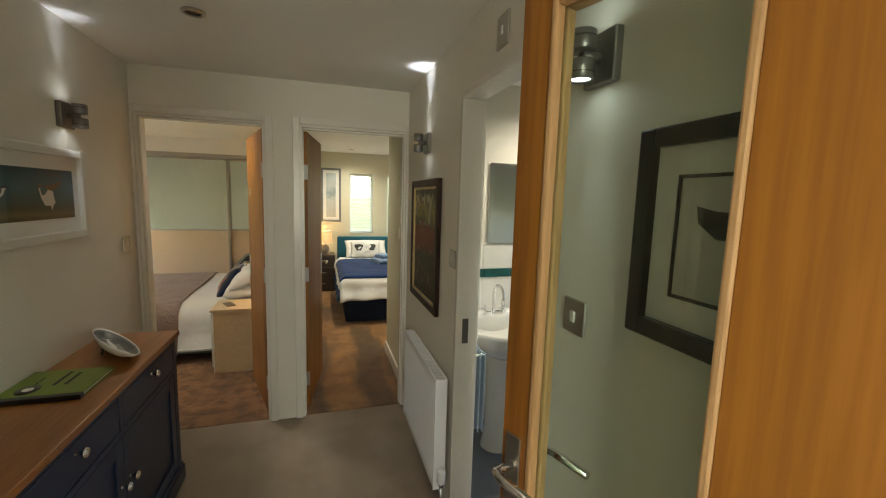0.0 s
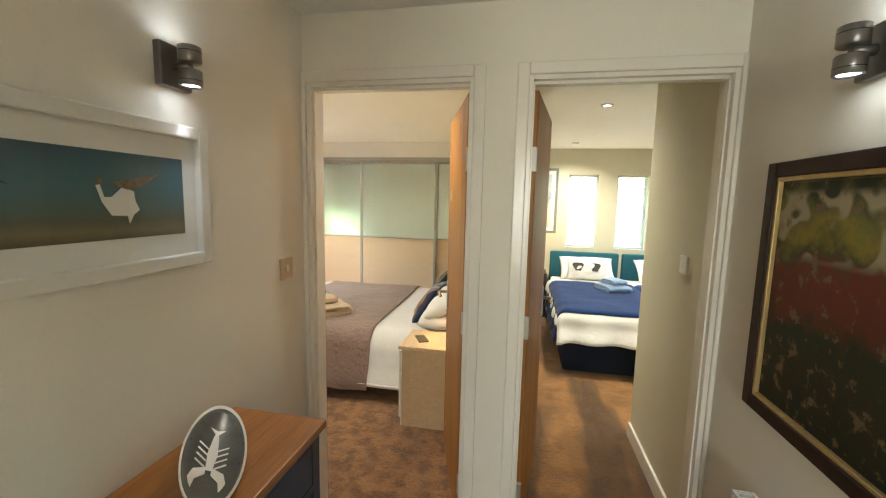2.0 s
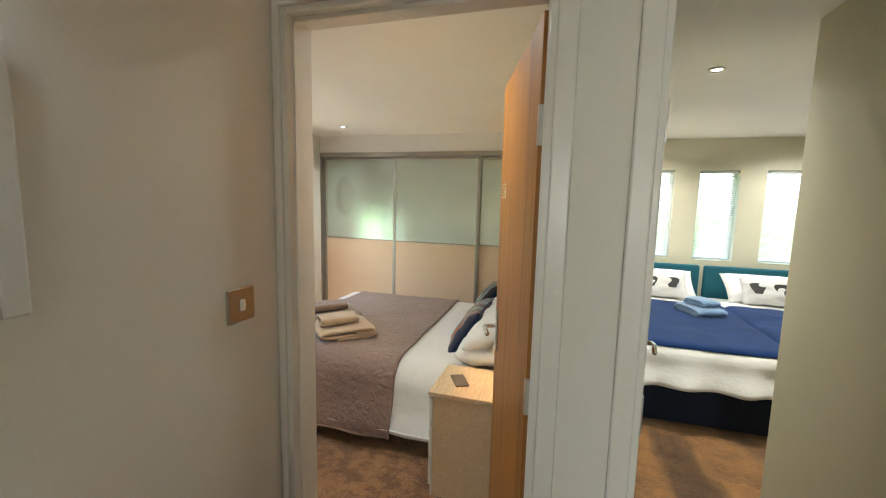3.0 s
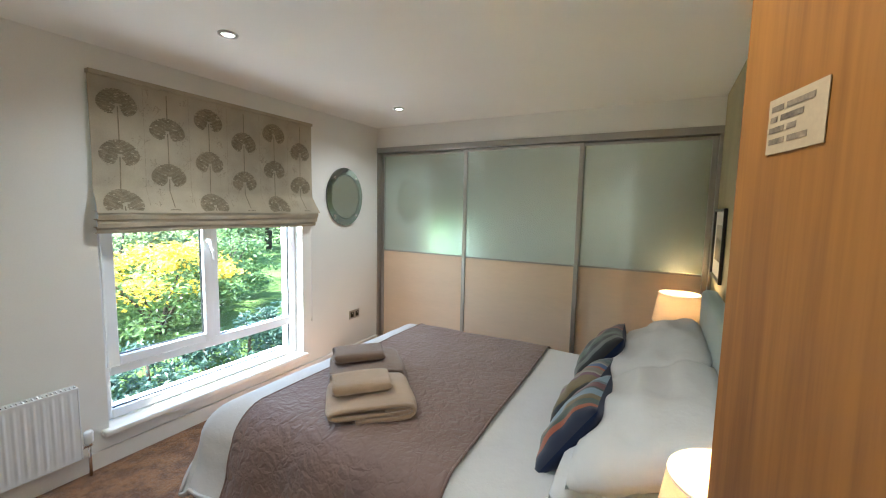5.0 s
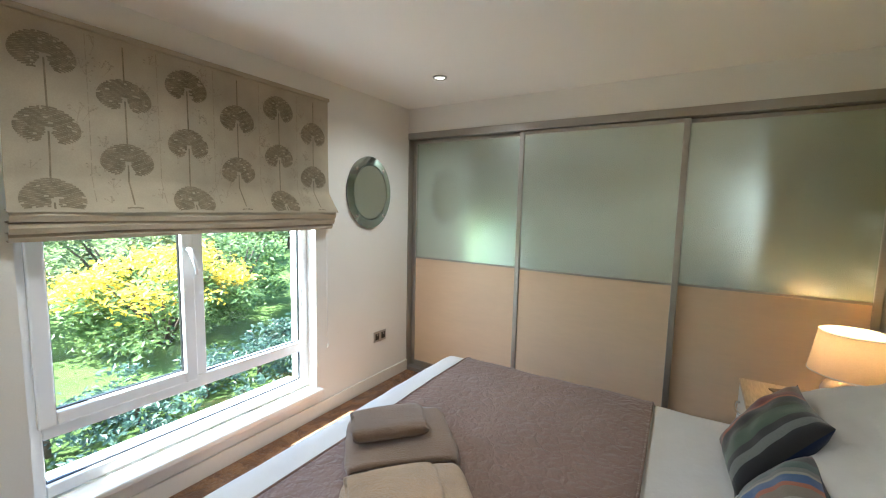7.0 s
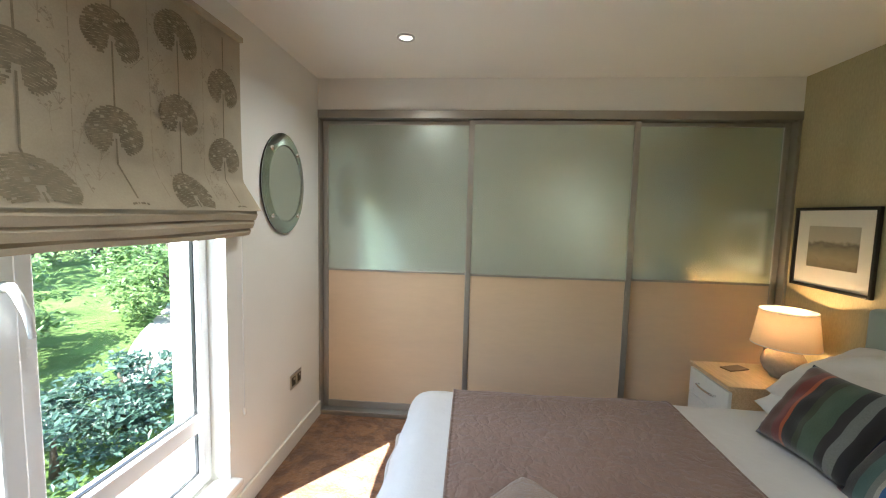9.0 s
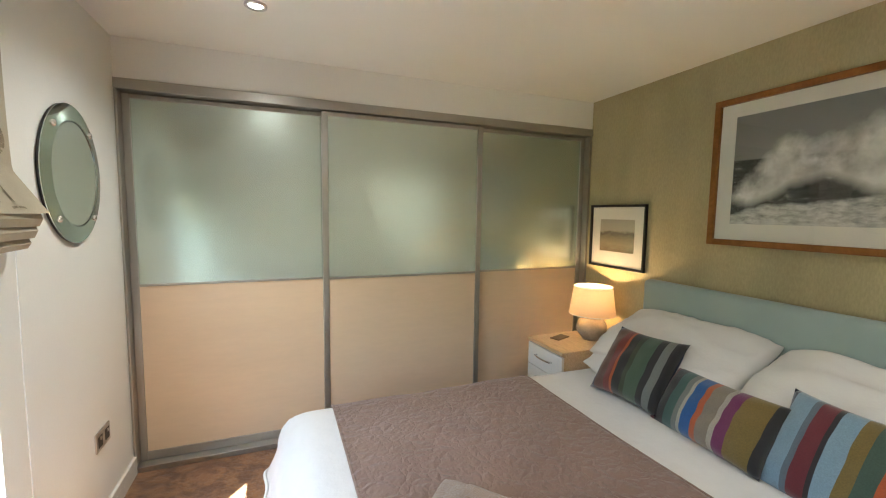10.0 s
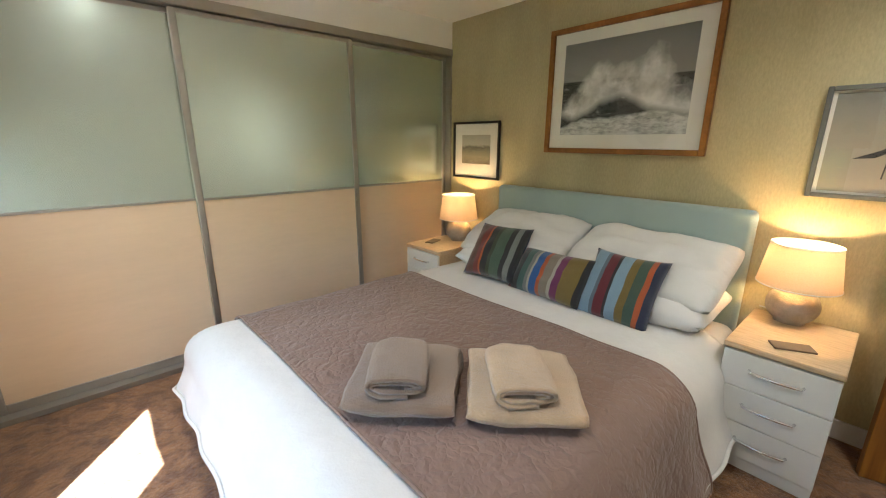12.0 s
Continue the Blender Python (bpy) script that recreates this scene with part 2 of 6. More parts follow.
CORAL = mat("washed_driftwood", (0.29, 0.225, 0.155), 0.8, fine=70, big=12, vary=0.35, bump=0.6, depth=0.004)
GREEN_COVER = mat("green_card_cover", (0.17, 0.24, 0.02), 0.45, fine=80, big=5, vary=0.1, bump=0.05)
PAPER = mat("paper_pages", (0.7, 0.67, 0.58), 0.8, fine=200, vary=0.05, bump=0.1)
DARK_WOOD = wood("dark_walnut", (0.035, 0.02, 0.014), (0.02, 0.011, 0.008))
BLIND_FABRIC = mat("linen_blind_fabric", (0.45, 0.395, 0.29), 0.9, fine=170, big=6, vary=0.12, bump=0.3, depth=0.001, spec=0.15)
BLIND_PRINT = mat("printed_taupe_motif", (0.27, 0.23, 0.155), 0.9, fine=170, big=30, vary=0.22, bump=0.2, depth=0.001, spec=0.15)
BLIND_TWIG = mat("faint_taupe_print", (0.36, 0.31, 0.225), 0.9, fine=170, big=30, vary=0.15, bump=0.2, depth=0.001, spec=0.15)
INK = mat("dark_ink", (0.03, 0.03, 0.03), 0.7, fine=80, vary=0.2, bump=0.0)
PARCHMENT = mat("parchment_card", (0.52, 0.38, 0.21), 0.7, fine=120, big=12, vary=0.12, bump=0.1, depth=0.0005)
FADED_INK = mat("faded_ink", (0.30, 0.215, 0.125), 0.8, fine=160, big=60, vary=0.5, bump=0)
WARM = (1.0, 0.62, 0.28)
COOL = (0.72, 0.80, 1.0)
SPOTC = (1.0, 0.93, 0.83)
LED_WARM = glow("warm_led", (1.0, 0.92, 0.8), 4)
LED_COOL = glow("cool_led", (0.85, 0.9, 1.0), 2)
LED_OFF = mat("unlit_reflector", (0.3, 0.25, 0.2), 0.3, 0.6, fine=40, vary=0.1, bump=0)
BULB = glow("warm_bulb", (1.0, 0.72, 0.38), 2)


def shade_fabric():
    m, n, l, b = nodes_of("cream_lampshade_fabric")
    f = noise_tex(n, l, 260, 3, 0.7)
    r = ramp(n, l, f.outputs[0], [(0.3, (0.66, 0.50, 0.32)), (0.7, (0.74, 0.58, 0.39))])
    t, mx = n.new("ShaderNodeBsdfTranslucent"), n.new("ShaderNodeMixShader")
    l.new(r.outputs[0], b.inputs["Base Color"])
    l.new(r.outputs[0], t.inputs[0])
    b.inputs["Roughness"].default_value = 0.9
    mx.inputs[0].default_value = 0.12
    l.new(b.outputs[0], mx.inputs[1])
    l.new(t.outputs[0], mx.inputs[2])
    l.new(mx.outputs[0], n["Material Output"].inputs[0])
    return m


SHADE = shade_fabric()


def quilt_material():
    m, n, l, b = nodes_of("taupe_quilted_throw")
    tc = n.new("ShaderNodeTexCoord")
    v = n.new("ShaderNodeTexVoronoi")
    v.feature = "DISTANCE_TO_EDGE"
    v.inputs["Scale"].default_value = 17
    wv = noise_tex(n, l, 9, 3, 0.6)
    mx0 = n.new("ShaderNodeMix")
    mx0.data_type, mx0.blend_type = "RGBA", "LINEAR_LIGHT"
    mx0.inputs[0].default_value = 0.07
    l.new(tc.outputs["Object"], mx0.inputs[6])
    l.new(wv.outputs[1], mx0.inputs[7])
    l.new(mx0.outputs[2], v.inputs["Vector"])
    f = noise_tex(n, l, 42, 4, 0.62)
    a = noise_tex(n, l, 3, 3, 0.5)
    ra = ramp(n, l, a.outputs[0], [(0.3, (0.185, 0.115, 0.088)), (0.7, (0.225, 0.145, 0.115))])
    l.new(ra.outputs[0], b.inputs["Base Color"])
    b.inputs["Roughness"].default_value, b.inputs["Sheen Weight"].default_value = 0.6, 0.25
    cap = n.new("ShaderNodeMath")
    cap.operation = "MINIMUM"
    cap.inputs[1].default_value = 0.34
    l.new(v.outputs["Distance"], cap.inputs[0])
    bp = n.new("ShaderNodeBump")
    bp.inputs["Strength"].default_value, bp.inputs["Distance"].default_value = 0.6, 0.022
    l.new(cap.outputs[0], bp.inputs["Height"])
    b2 = n.new("ShaderNodeBump")
    b2.inputs["Strength"].default_value, b2.inputs["Distance"].default_value = 0.35, 0.008
    l.new(f.outputs[0], b2.inputs["Height"])
    l.new(bp.outputs[0], b2.inputs["Normal"])
    l.new(b2.outputs[0], b.inputs["Normal"])
    return m


QUILT = quilt_material()


# ---- mesh helpers ----
def bx(bm, x0, x1, y0, y1, z0, z1, bevel=0.0, seg=2):
    v = [bm.verts.new(c) for c in ((x0, y0, z0), (x1, y0, z0), (x1, y1, z0), (x0, y1, z0), (x0, y0, z1), (x1, y0, z1), (x1, y1, z1), (x0, y1, z1))]
    f = [bm.faces.new([v[i] for i in q]) for q in ((3, 2, 1, 0), (4, 5, 6, 7), (0, 1, 5, 4), (1, 2, 6, 5), (2, 3, 7, 6), (3, 0, 4, 7))]
    if bevel:
        es = list({e for g in f for e in g.edges})
        bmesh.ops.bevel(bm, geom=es, offset=bevel, segments=seg, affect="EDGES", profile=0.5)
    return bm


def box(x0, x1, y0, y1, z0, z1, bevel=0.0, seg=2):
    return bx(bmesh.new(), x0, x1, y0, y1, z0, z1, bevel, seg)


def lathe(profile, seg=32, bm=None, m=None):
    """Turn (radius, height) pairs round z."""
    bm = bm or bmesh.new()
    m = m or Matrix()
    rings = []
    for r, z in profile:
        if r < 1e-5:
            rings.append([bm.verts.new(m @ Vector((0, 0, z)))])
        else:
            rings.append([bm.verts.new(m @ Vector((r * math.cos(2 * math.pi * i / seg), r * math.sin(2 * math.pi * i / seg), z))) for i in range(seg)])
    for a, b in zip(rings, rings[1:]):
        for i in range(seg):
            j = (i + 1) % seg
            if len(a) == 1 and len(b) == 1:
                continue
            if len(a) == 1:
                bm.faces.new((a[0], b[j], b[i]))
            elif len(b) == 1:
                bm.faces.new((a[i], a[j], b[0]))
            else:
                bm.faces.new((a[i], a[j], b[j], b[i]))
    return bm


def tube(points, radius, seg=10, bm=None):
    """A round bar along points."""
    bm = bm or bmesh.new()
    pts = [Vector(p) for p in points]
    rings, side = [], None
    for i, p in enumerate(pts):
        d = (pts[min(i + 1, len(pts) - 1)] - pts[max(i - 1, 0)]).normalized()
        if side is None:
            side = d.orthogonal().normalized()
        side = (side - d * side.dot(d)).normalized()
        up = d.cross(side)
        r = radius[i] if isinstance(radius, (list, tuple)) else radius
        rings.append([bm.verts.new(p + r * (math.cos(2 * math.pi * k / seg) * side + math.sin(2 * math.pi * k / seg) * up)) for k in range(seg)])
    for a, b in zip(rings, rings[1:]):
        for k in range(seg):
            j = (k + 1) % seg
            bm.faces.new((a[k], a[j], b[j], b[k]))
    bm.faces.new(list(reversed(rings[0])))
    bm.faces.new(rings[-1])
    return bm


def grid(f, nu, nv, bm=None, closed_u=False):
    """A sheet of f(u, v), u and v from 0 to 1."""
    bm = bm or bmesh.new()
    vs = [[bm.verts.new(f(i / nu, j / nv)) for j in range(nv + 1)] for i in range(nu + 1)]
    for i in range(nu):
        for j in range(nv):
            bm.faces.new((vs[i][j], vs[i + 1][j], vs[i + 1][j + 1], vs[i][j + 1]))
    return bm


def flat(points, bm=None):
    bm = bm or bmesh.new()
    bm.faces.new([bm.verts.new(p) for p in points])
    return bm


def mesh_of(name, bm, material, smooth=False):
    bmesh.ops.recalc_face_normals(bm, faces=bm.faces)
    me = bpy.data.meshes.new(name)
    bm.to_mesh(me)
    bm.free()
    me.materials.append(material)
    if smooth:
        me.polygons.foreach_set("use_smooth", [True] * len(me.polygons))
    return me


def thing(name, label, category, place=(0, 0, 0), turn=0.0, group="", kind=""):
    ob = new(name)
    ob.empty_display_size = 0.1
    ob.matrix_basis = pose(*place, 0, 0, turn)
    return tagged(ob, label, category, group, kind)


def part(name, bm, material, parent, label="", smooth=False, world=False):
    """One mesh under a thing or part; world: its points are given in the world's metres."""
    if world:
        m = parent.matrix_basis
        up = parent.parent
        while up:
            m = up.matrix_basis @ m
            up = up.parent
        bm.transform(m.inverted())
    ob = new(name, mesh_of(name, bm, material, smooth))
    ob.parent = parent
    return tagged(ob, label)


def solid(name, bm, material, label, category, kind="", smooth=False, group=""):
    return tagged(new(name, mesh_of(name, bm, material, smooth)), label, category, group, kind)


def soften(ob, width=0.003, angle=40):
    md = ob.modifiers.new("soft_edges", "BEVEL")
    md.width, md.segments, md.limit_method, md.angle_limit = width, 2, "ANGLE", radians(angle)
    return ob


# ---- setting ----
HL, HR, HY, HC = -0.86, 0.81, 4.54, 2.30  # hall: left, right, end wall, ceiling
BW, BH, BY, BN = -3.12, -0.11, 8.13, 4.65  # bedroom: window wall, headboard wall, wardrobe front, door wall
DOOR_H = 2.04


def wall(name, pieces, material, label):
    bm = bmesh.new()
    for p in pieces:
        bx(bm, *p)
    return solid(name, bm, material, label, "wall", "structure")


solid("floor_hall", box(HL - 0.1, HR + 0.02, 0.0, HY + 0.02, -0.1, 0.0), CARPET_HALL, "short beige wool carpet in the hallway", "floor", "structure")
solid("floor_bedroom", box(BW - 0.3, 0.0, HY + 0.02, 8.9, -0.1, 0.004), CARPET_BED, "brown cut-pile carpet of the double bedroom", "floor", "structure")
solid("floor_twin_bedroom", box(0.0, 3.6, HY + 0.02, 9.1, -0.1, 0.004), CARPET_TWIN, "brown cut-pile carpet of the twin bedroom with swept tracks", "floor", "structure")
solid("floor_bathroom", box(HR + 0.02, 3.3, 1.9, 4.35, -0.1, 0.0), VINYL, "slate-coloured vinyl floor in the bathroom", "floor", "structure")
solid("ceiling_hall", box(HL - 0.1, HR + 0.1, 0.0, HY + 0.05, HC, HC + 0.12), CEIL, "plain painted hallway ceiling", "ceiling", "structure")
solid("ceiling_bedroom", box(BW - 0.35, -0.02, HY + 0.05, 8.9, HC, HC + 0.12), CEIL, "plain painted bedroom ceiling", "ceiling", "structure")
solid("ceiling_twin_bedroom", box(-0.02, 3.6, HY + 0.05, 9.2, HC, HC + 0.12), CEIL, "plain painted twin bedroom ceiling", "ceiling", "structure")
solid("ceiling_bathroom", box(HR + 0.1, 3.3, 1.9, HY + 0.05, HC + 0.03, HC + 0.12), CEIL, "plain painted bathroom ceiling", "ceiling", "structure")

wall("wall_hall_left", [(HL - 0.1, HL, 0.0, HY, 0, HC)], WALL, "cream painted hallway wall")
D1, D2 = (-0.852, -0.117), (0.070, 0.805)
wall("wall_hall_end", [(BW - 0.3, D1[0], HY, BN, 0, HC), (D1[1], D2[0], HY, BN, 0, HC), (D2[1], 3.6, HY, BN, 0, HC),
                       (D1[0], D1[1], HY, BN, DOOR_H, HC), (D2[0], D2[1], HY, BN, DOOR_H, HC)], WALL, "cream painted wall with two bedroom doorways")
DB = (2.60, 3.418)  # bathroom doorway along the hall
wall("wall_hall_right", [(HR, HR + 0.1, 0.0, DB[0], 0, HC), (HR, HR + 0.1, DB[1], HY, 0, HC), (HR, HR + 0.1, DB[0], DB[1], DOOR_H, HC)], WALL, "cream painted hallway wall with the bathroom doorway")
# unseen; header left out and back gap cut to let added lamps through
wall("wall_hall_back", [(HL, -0.02, 1.42, 1.52, 0, HC), (HL, -0.10, -0.1, 0.0, 0, HC), (0.28, HR, -0.1, 0.0, 0, HC), (-0.10, 0.28, -0.1, 0.0, 0, 0.9), (-0.10, 0.28, -0.1, 0.0, 2.05, HC)], WALL, "unseen cream painted wall round the glazed door, opened for added lamps")
WY0, WY1, WZ0, WZ1 = 5.70, 7.11, 0.20, 2.10  # window opening
wall("wall_window", [(BW - 0.26, BW, BN, WY0, 0, HC), (BW - 0.26, BW, WY1, 8.9, 0, HC), (BW - 0.26, BW, WY0, WY1, -0.3, WZ0), (BW - 0.26, BW, WY0, WY1, WZ1, HC)],
     WALL_BED, "pale painted wall with a low wide window")
wall("wall_headboard", [(BH, 0.06, BN, 8.9, 0, HC)], OLIVE, "olive grasscloth wall behind the headboard")
wall("wall_wardrobe", [(BW, BH, 8.8, 8.9, 0, HC), (BW, BH, BY, BY + 0.06, 2.10, HC)], WALL_BED, "pale painted bulkhead over the sliding wardrobe")


def baseboard(name, x0, x1, y0, y1):
    return solid(name, box(x0, x1, y0, y1, 0.0, 0.10, 0.004), GLOSS_WHITE, "white gloss painted skirting board", "baseboard", "structure")


baseboard("baseboard_window", BW, BW + 0.016, BN + 0.02, BY)
baseboard("baseboard_door_wall", BW + 0.02, D1[0] - 0.07, BN, BN + 0.016)
baseboard("baseboard_headboard", BH - 0.016, BH, 5.3, BY - 0.02)


def doorway(name, x0, x1, y0, y1, h, along="x"):
    """Lining, stops and moulded architraves on both faces of an opening."""
    d = thing(name, "white gloss painted door lining and architrave", "door frame", ((x0 + x1) / 2, (y0 + y1) / 2, 0), kind="structure")
    t, w = 0.028, 0.046
    if along == "x":
        bm = box(x0, x0 + t, y0 - 0.002, y1 + 0.002, 0, h, 0.002)
        bx(bm, x1 - t, x1, y0 - 0.002, y1 + 0.002, 0, h, 0.002)
        bx(bm, x0 + t, x1 - t, y0 - 0.002, y1 + 0.002, h - t, h, 0.002)
        part("lining", bm, GLOSS_WHITE, d, world=True)
        m = (y0 + y1) / 2
        bm = box(x0 + t, x0 + t + 0.006, m - 0.03, m, 0, h - t)
        bx(bm, x1 - t - 0.006, x1 - t, m - 0.03, m, 0, h - t)
        bx(bm, x0 + t, x1 - t, m - 0.03, m, h - t - 0.012, h - t)
        part("door_stop", bm, GLOSS_WHITE, d, world=True)
        for ya, yb in ((y0 - 0.018, y0), (y1, y1 + 0.018)):
            la, ra = x0 + 0.012, x1 - 0.012
            wl = min(w, la - HL - 0.001) if ya < y0 else w
            part("architrave", box(la - wl, la, ya, yb, 0, h + 0.032, 0.005), GLOSS_WHITE, d, world=True)
            part("architrave", box(ra, ra + (min(w, HR - ra - 0.001) if ya < y0 else w if ra < 0.5 else 0.04), ya, yb, 0, h + 0.032, 0.005), GLOSS_WHITE, d, world=True)
            part("architrave", box(la, ra, ya, yb, h - 0.012, h + 0.032, 0.005), GLOSS_WHITE, d, world=True)
    else:
        bm = box(x0 - 0.002, x1 + 0.002, y0, y0 + t, 0, h, 0.002)
        bx(bm, x0 - 0.002, x1 + 0.002, y1 - t, y1, 0, h, 0.002)
        bx(bm, x0 - 0.002, x1 + 0.002, y0 + t, y1 - t, h - t, h, 0.002)
        part("lining", bm, GLOSS_WHITE, d, world=True)
        for xa, xb in ((x1, x1 + 0.018),):
            part("architrave", box(xa, xb, y0 + 0.012 - w, y0 + 0.012, 0, h + 0.032, 0.005), GLOSS_WHITE, d, world=True)
            part("architrave", box(xa, xb, y1 - 0.012, y1 - 0.012 + w, 0, h + 0.032, 0.005), GLOSS_WHITE, d, world=True)
            part("architrave", box(xa, xb, y0 + 0.012, y1 - 0.012, h - 0.012, h + 0.032, 0.005), GLOSS_WHITE, d, world=True)
        part("strike_plate", box(x0 + 0.03, x0 + 0.06, y1 - t - 0.003, y1 - t - 0.0005, 0.90, 1.02, 0.001), DARK_METAL, d, "bronzed strike plate", world=True)
    return d


doorway("door_frame_bedroom", D1[0], D1[1], HY, BN, DOOR_H)
doorway("door_frame_twin_bedroom", D2[0], D2[1], HY, BN, DOOR_H)
doorway("door_frame_bathroom", HR, HR + 0.1, DB[0], DB[1], DOOR_H, "y")


# ---- doors ----
def lever(parent, x, y, z, side, away):
    """A lever handle on the face whose normal is side along y; away: which way the lever points."""
    h = part("door_handle", box(x - 0.02, x + 0.02, y, y + side * 0.006, z - 0.085, z + 0.085, 0.002), STEEL, parent, "brushed steel lever handle")
    bm = tube([(0, 0, 0), (0, side * 0.03, 0), (0, side * 0.05, 0), (away * 0.02, side * 0.056, 0), (away * 0.11, side * 0.054, 0)], 0.009)
    bm.transform(Matrix.Translation((x, y, z + 0.02)))
    part("lever", bm, CHROME, h, smooth=True)
    return h


def flush_door(name, label, hinge, turn, width, material, sign, handle=0.98):
    """A flush leaf in its own frame: the hinge at the origin, the leaf along +x, its room face towards sign along y."""
    d = thing(name, label, "door", (*hinge, 0.008), turn)
    part("leaf", box(0, width, -0.02, 0.02, 0, DOOR_H - 0.045, 0.002), material, d)
    for s in (-1, 1):
        lever(d, width - 0.06, s * 0.0205, handle, s, -1)
    for z in (0.22, 1.0, 1.72):
        part("hinge", box(-0.012, 0.004, -0.024, 0.024, z - 0.05, z + 0.05, 0.002), STEEL, d, "steel butt hinge")
    return d


bed_door = flush_door("bedroom_door", "open flush oak bedroom door with a card notice", (-0.148, 4.665), 106.3, 0.685, OAK, 1)
card = part("notice_card", box(0.528, 0.620, 0.0205, 0.0215, 1.541, 1.599, 0.0003), PARCHMENT, bed_door, "small parchment-coloured card notice")
bm = bmesh.new()
for z, spans in ((1.588, ((0.545, 0.588), (0.593, 0.614))), (1.577, ((0.560, 0.597), (0.603, 0.615))), (1.566, ((0.570, 0.585), (0.590, 0.616))), (1.554, ((0.552, 0.583), (0.588, 0.615)))):
    for a, b in spans:
        bx(bm, a, b, 0.0216, 0.0219, z - 0.003, z + 0.003)
part("printed_lines", bm, FADED_INK, card, "blurred grey lines of writing")
flush_door("twin_bedroom_door", "open flush oak door of the twin bedroom", (0.102, 4.665), 82, 0.67, OAK, -1)


# ---- wardrobe ----
def wardrobe():
    w = thing("sliding_wardrobe", "fitted wardrobe with three frosted glass and beech sliding doors", "wardrobe", ((BW + BH) / 2, BY + 0.3, 0))
    x0, x1, f = BW + 0.002, BH - 0.002, BY
    part("top_track", box(x0, x1, f - 0.012, f + 0.11, 2.045, 2.098, 0.003), ALU, w, world=True)
    part("bottom_track", box(x0, x1, f - 0.006, f + 0.10, 0.004, 0.035, 0.002), ALU, w, world=True)
    part("carcass", box(x0, x1, f + 0.12, 8.79, 0.004, 2.09), BEECH, w, world=True)
    part("end_profile", box(x1 - 0.02, x1, f - 0.004, f + 0.11, 0.036, 2.044, 0.002), ALU, w, world=True)
    part("end_profile", box(x0, x0 + 0.012, f - 0.004, f + 0.11, 0.036, 2.044, 0.002), ALU, w, world=True)
    edges = ((x0 + 0.012, -2.075, 0.052), (-2.115, -1.04, 0.012), (-1.08, x1 - 0.021, 0.052))
    for a, b, dy in edges:
        y = f + dy
        d = thing("sliding_door", "", "")
        d.matrix_basis = pose(0, 0, 0)
        d.parent = w
        d.matrix_basis = w.matrix_basis.inverted()
        bm = box(a, a + 0.036, y, y + 0.03, 0.036, 2.04, 0.004)
        bx(bm, b - 0.036, b, y, y + 0.03, 0.036, 2.04, 0.004)
        bx(bm, a + 0.036, b - 0.036, y + 0.003, y + 0.028, 0.036, 0.085, 0.003)
        bx(bm, a + 0.036, b - 0.036, y + 0.003, y + 0.028, 2.015, 2.04, 0.003)
        bx(bm, a + 0.036, b - 0.036, y + 0.005, y + 0.026, 1.022, 1.036, 0.002)
        part("door_frame", bm, ALU, d, "satin aluminium edge profiles")
        part("glass_panel", box(a + 0.036, b - 0.036, y + 0.010, y + 0.020, 1.036, 2.015), FROST, d, "pale green frosted glass")
        part("wood_panel", box(a + 0.036, b - 0.036, y + 0.010, y + 0.020, 0.085, 1.022), BEECH, d, "pale beech laminate")
    return w


wardrobe()


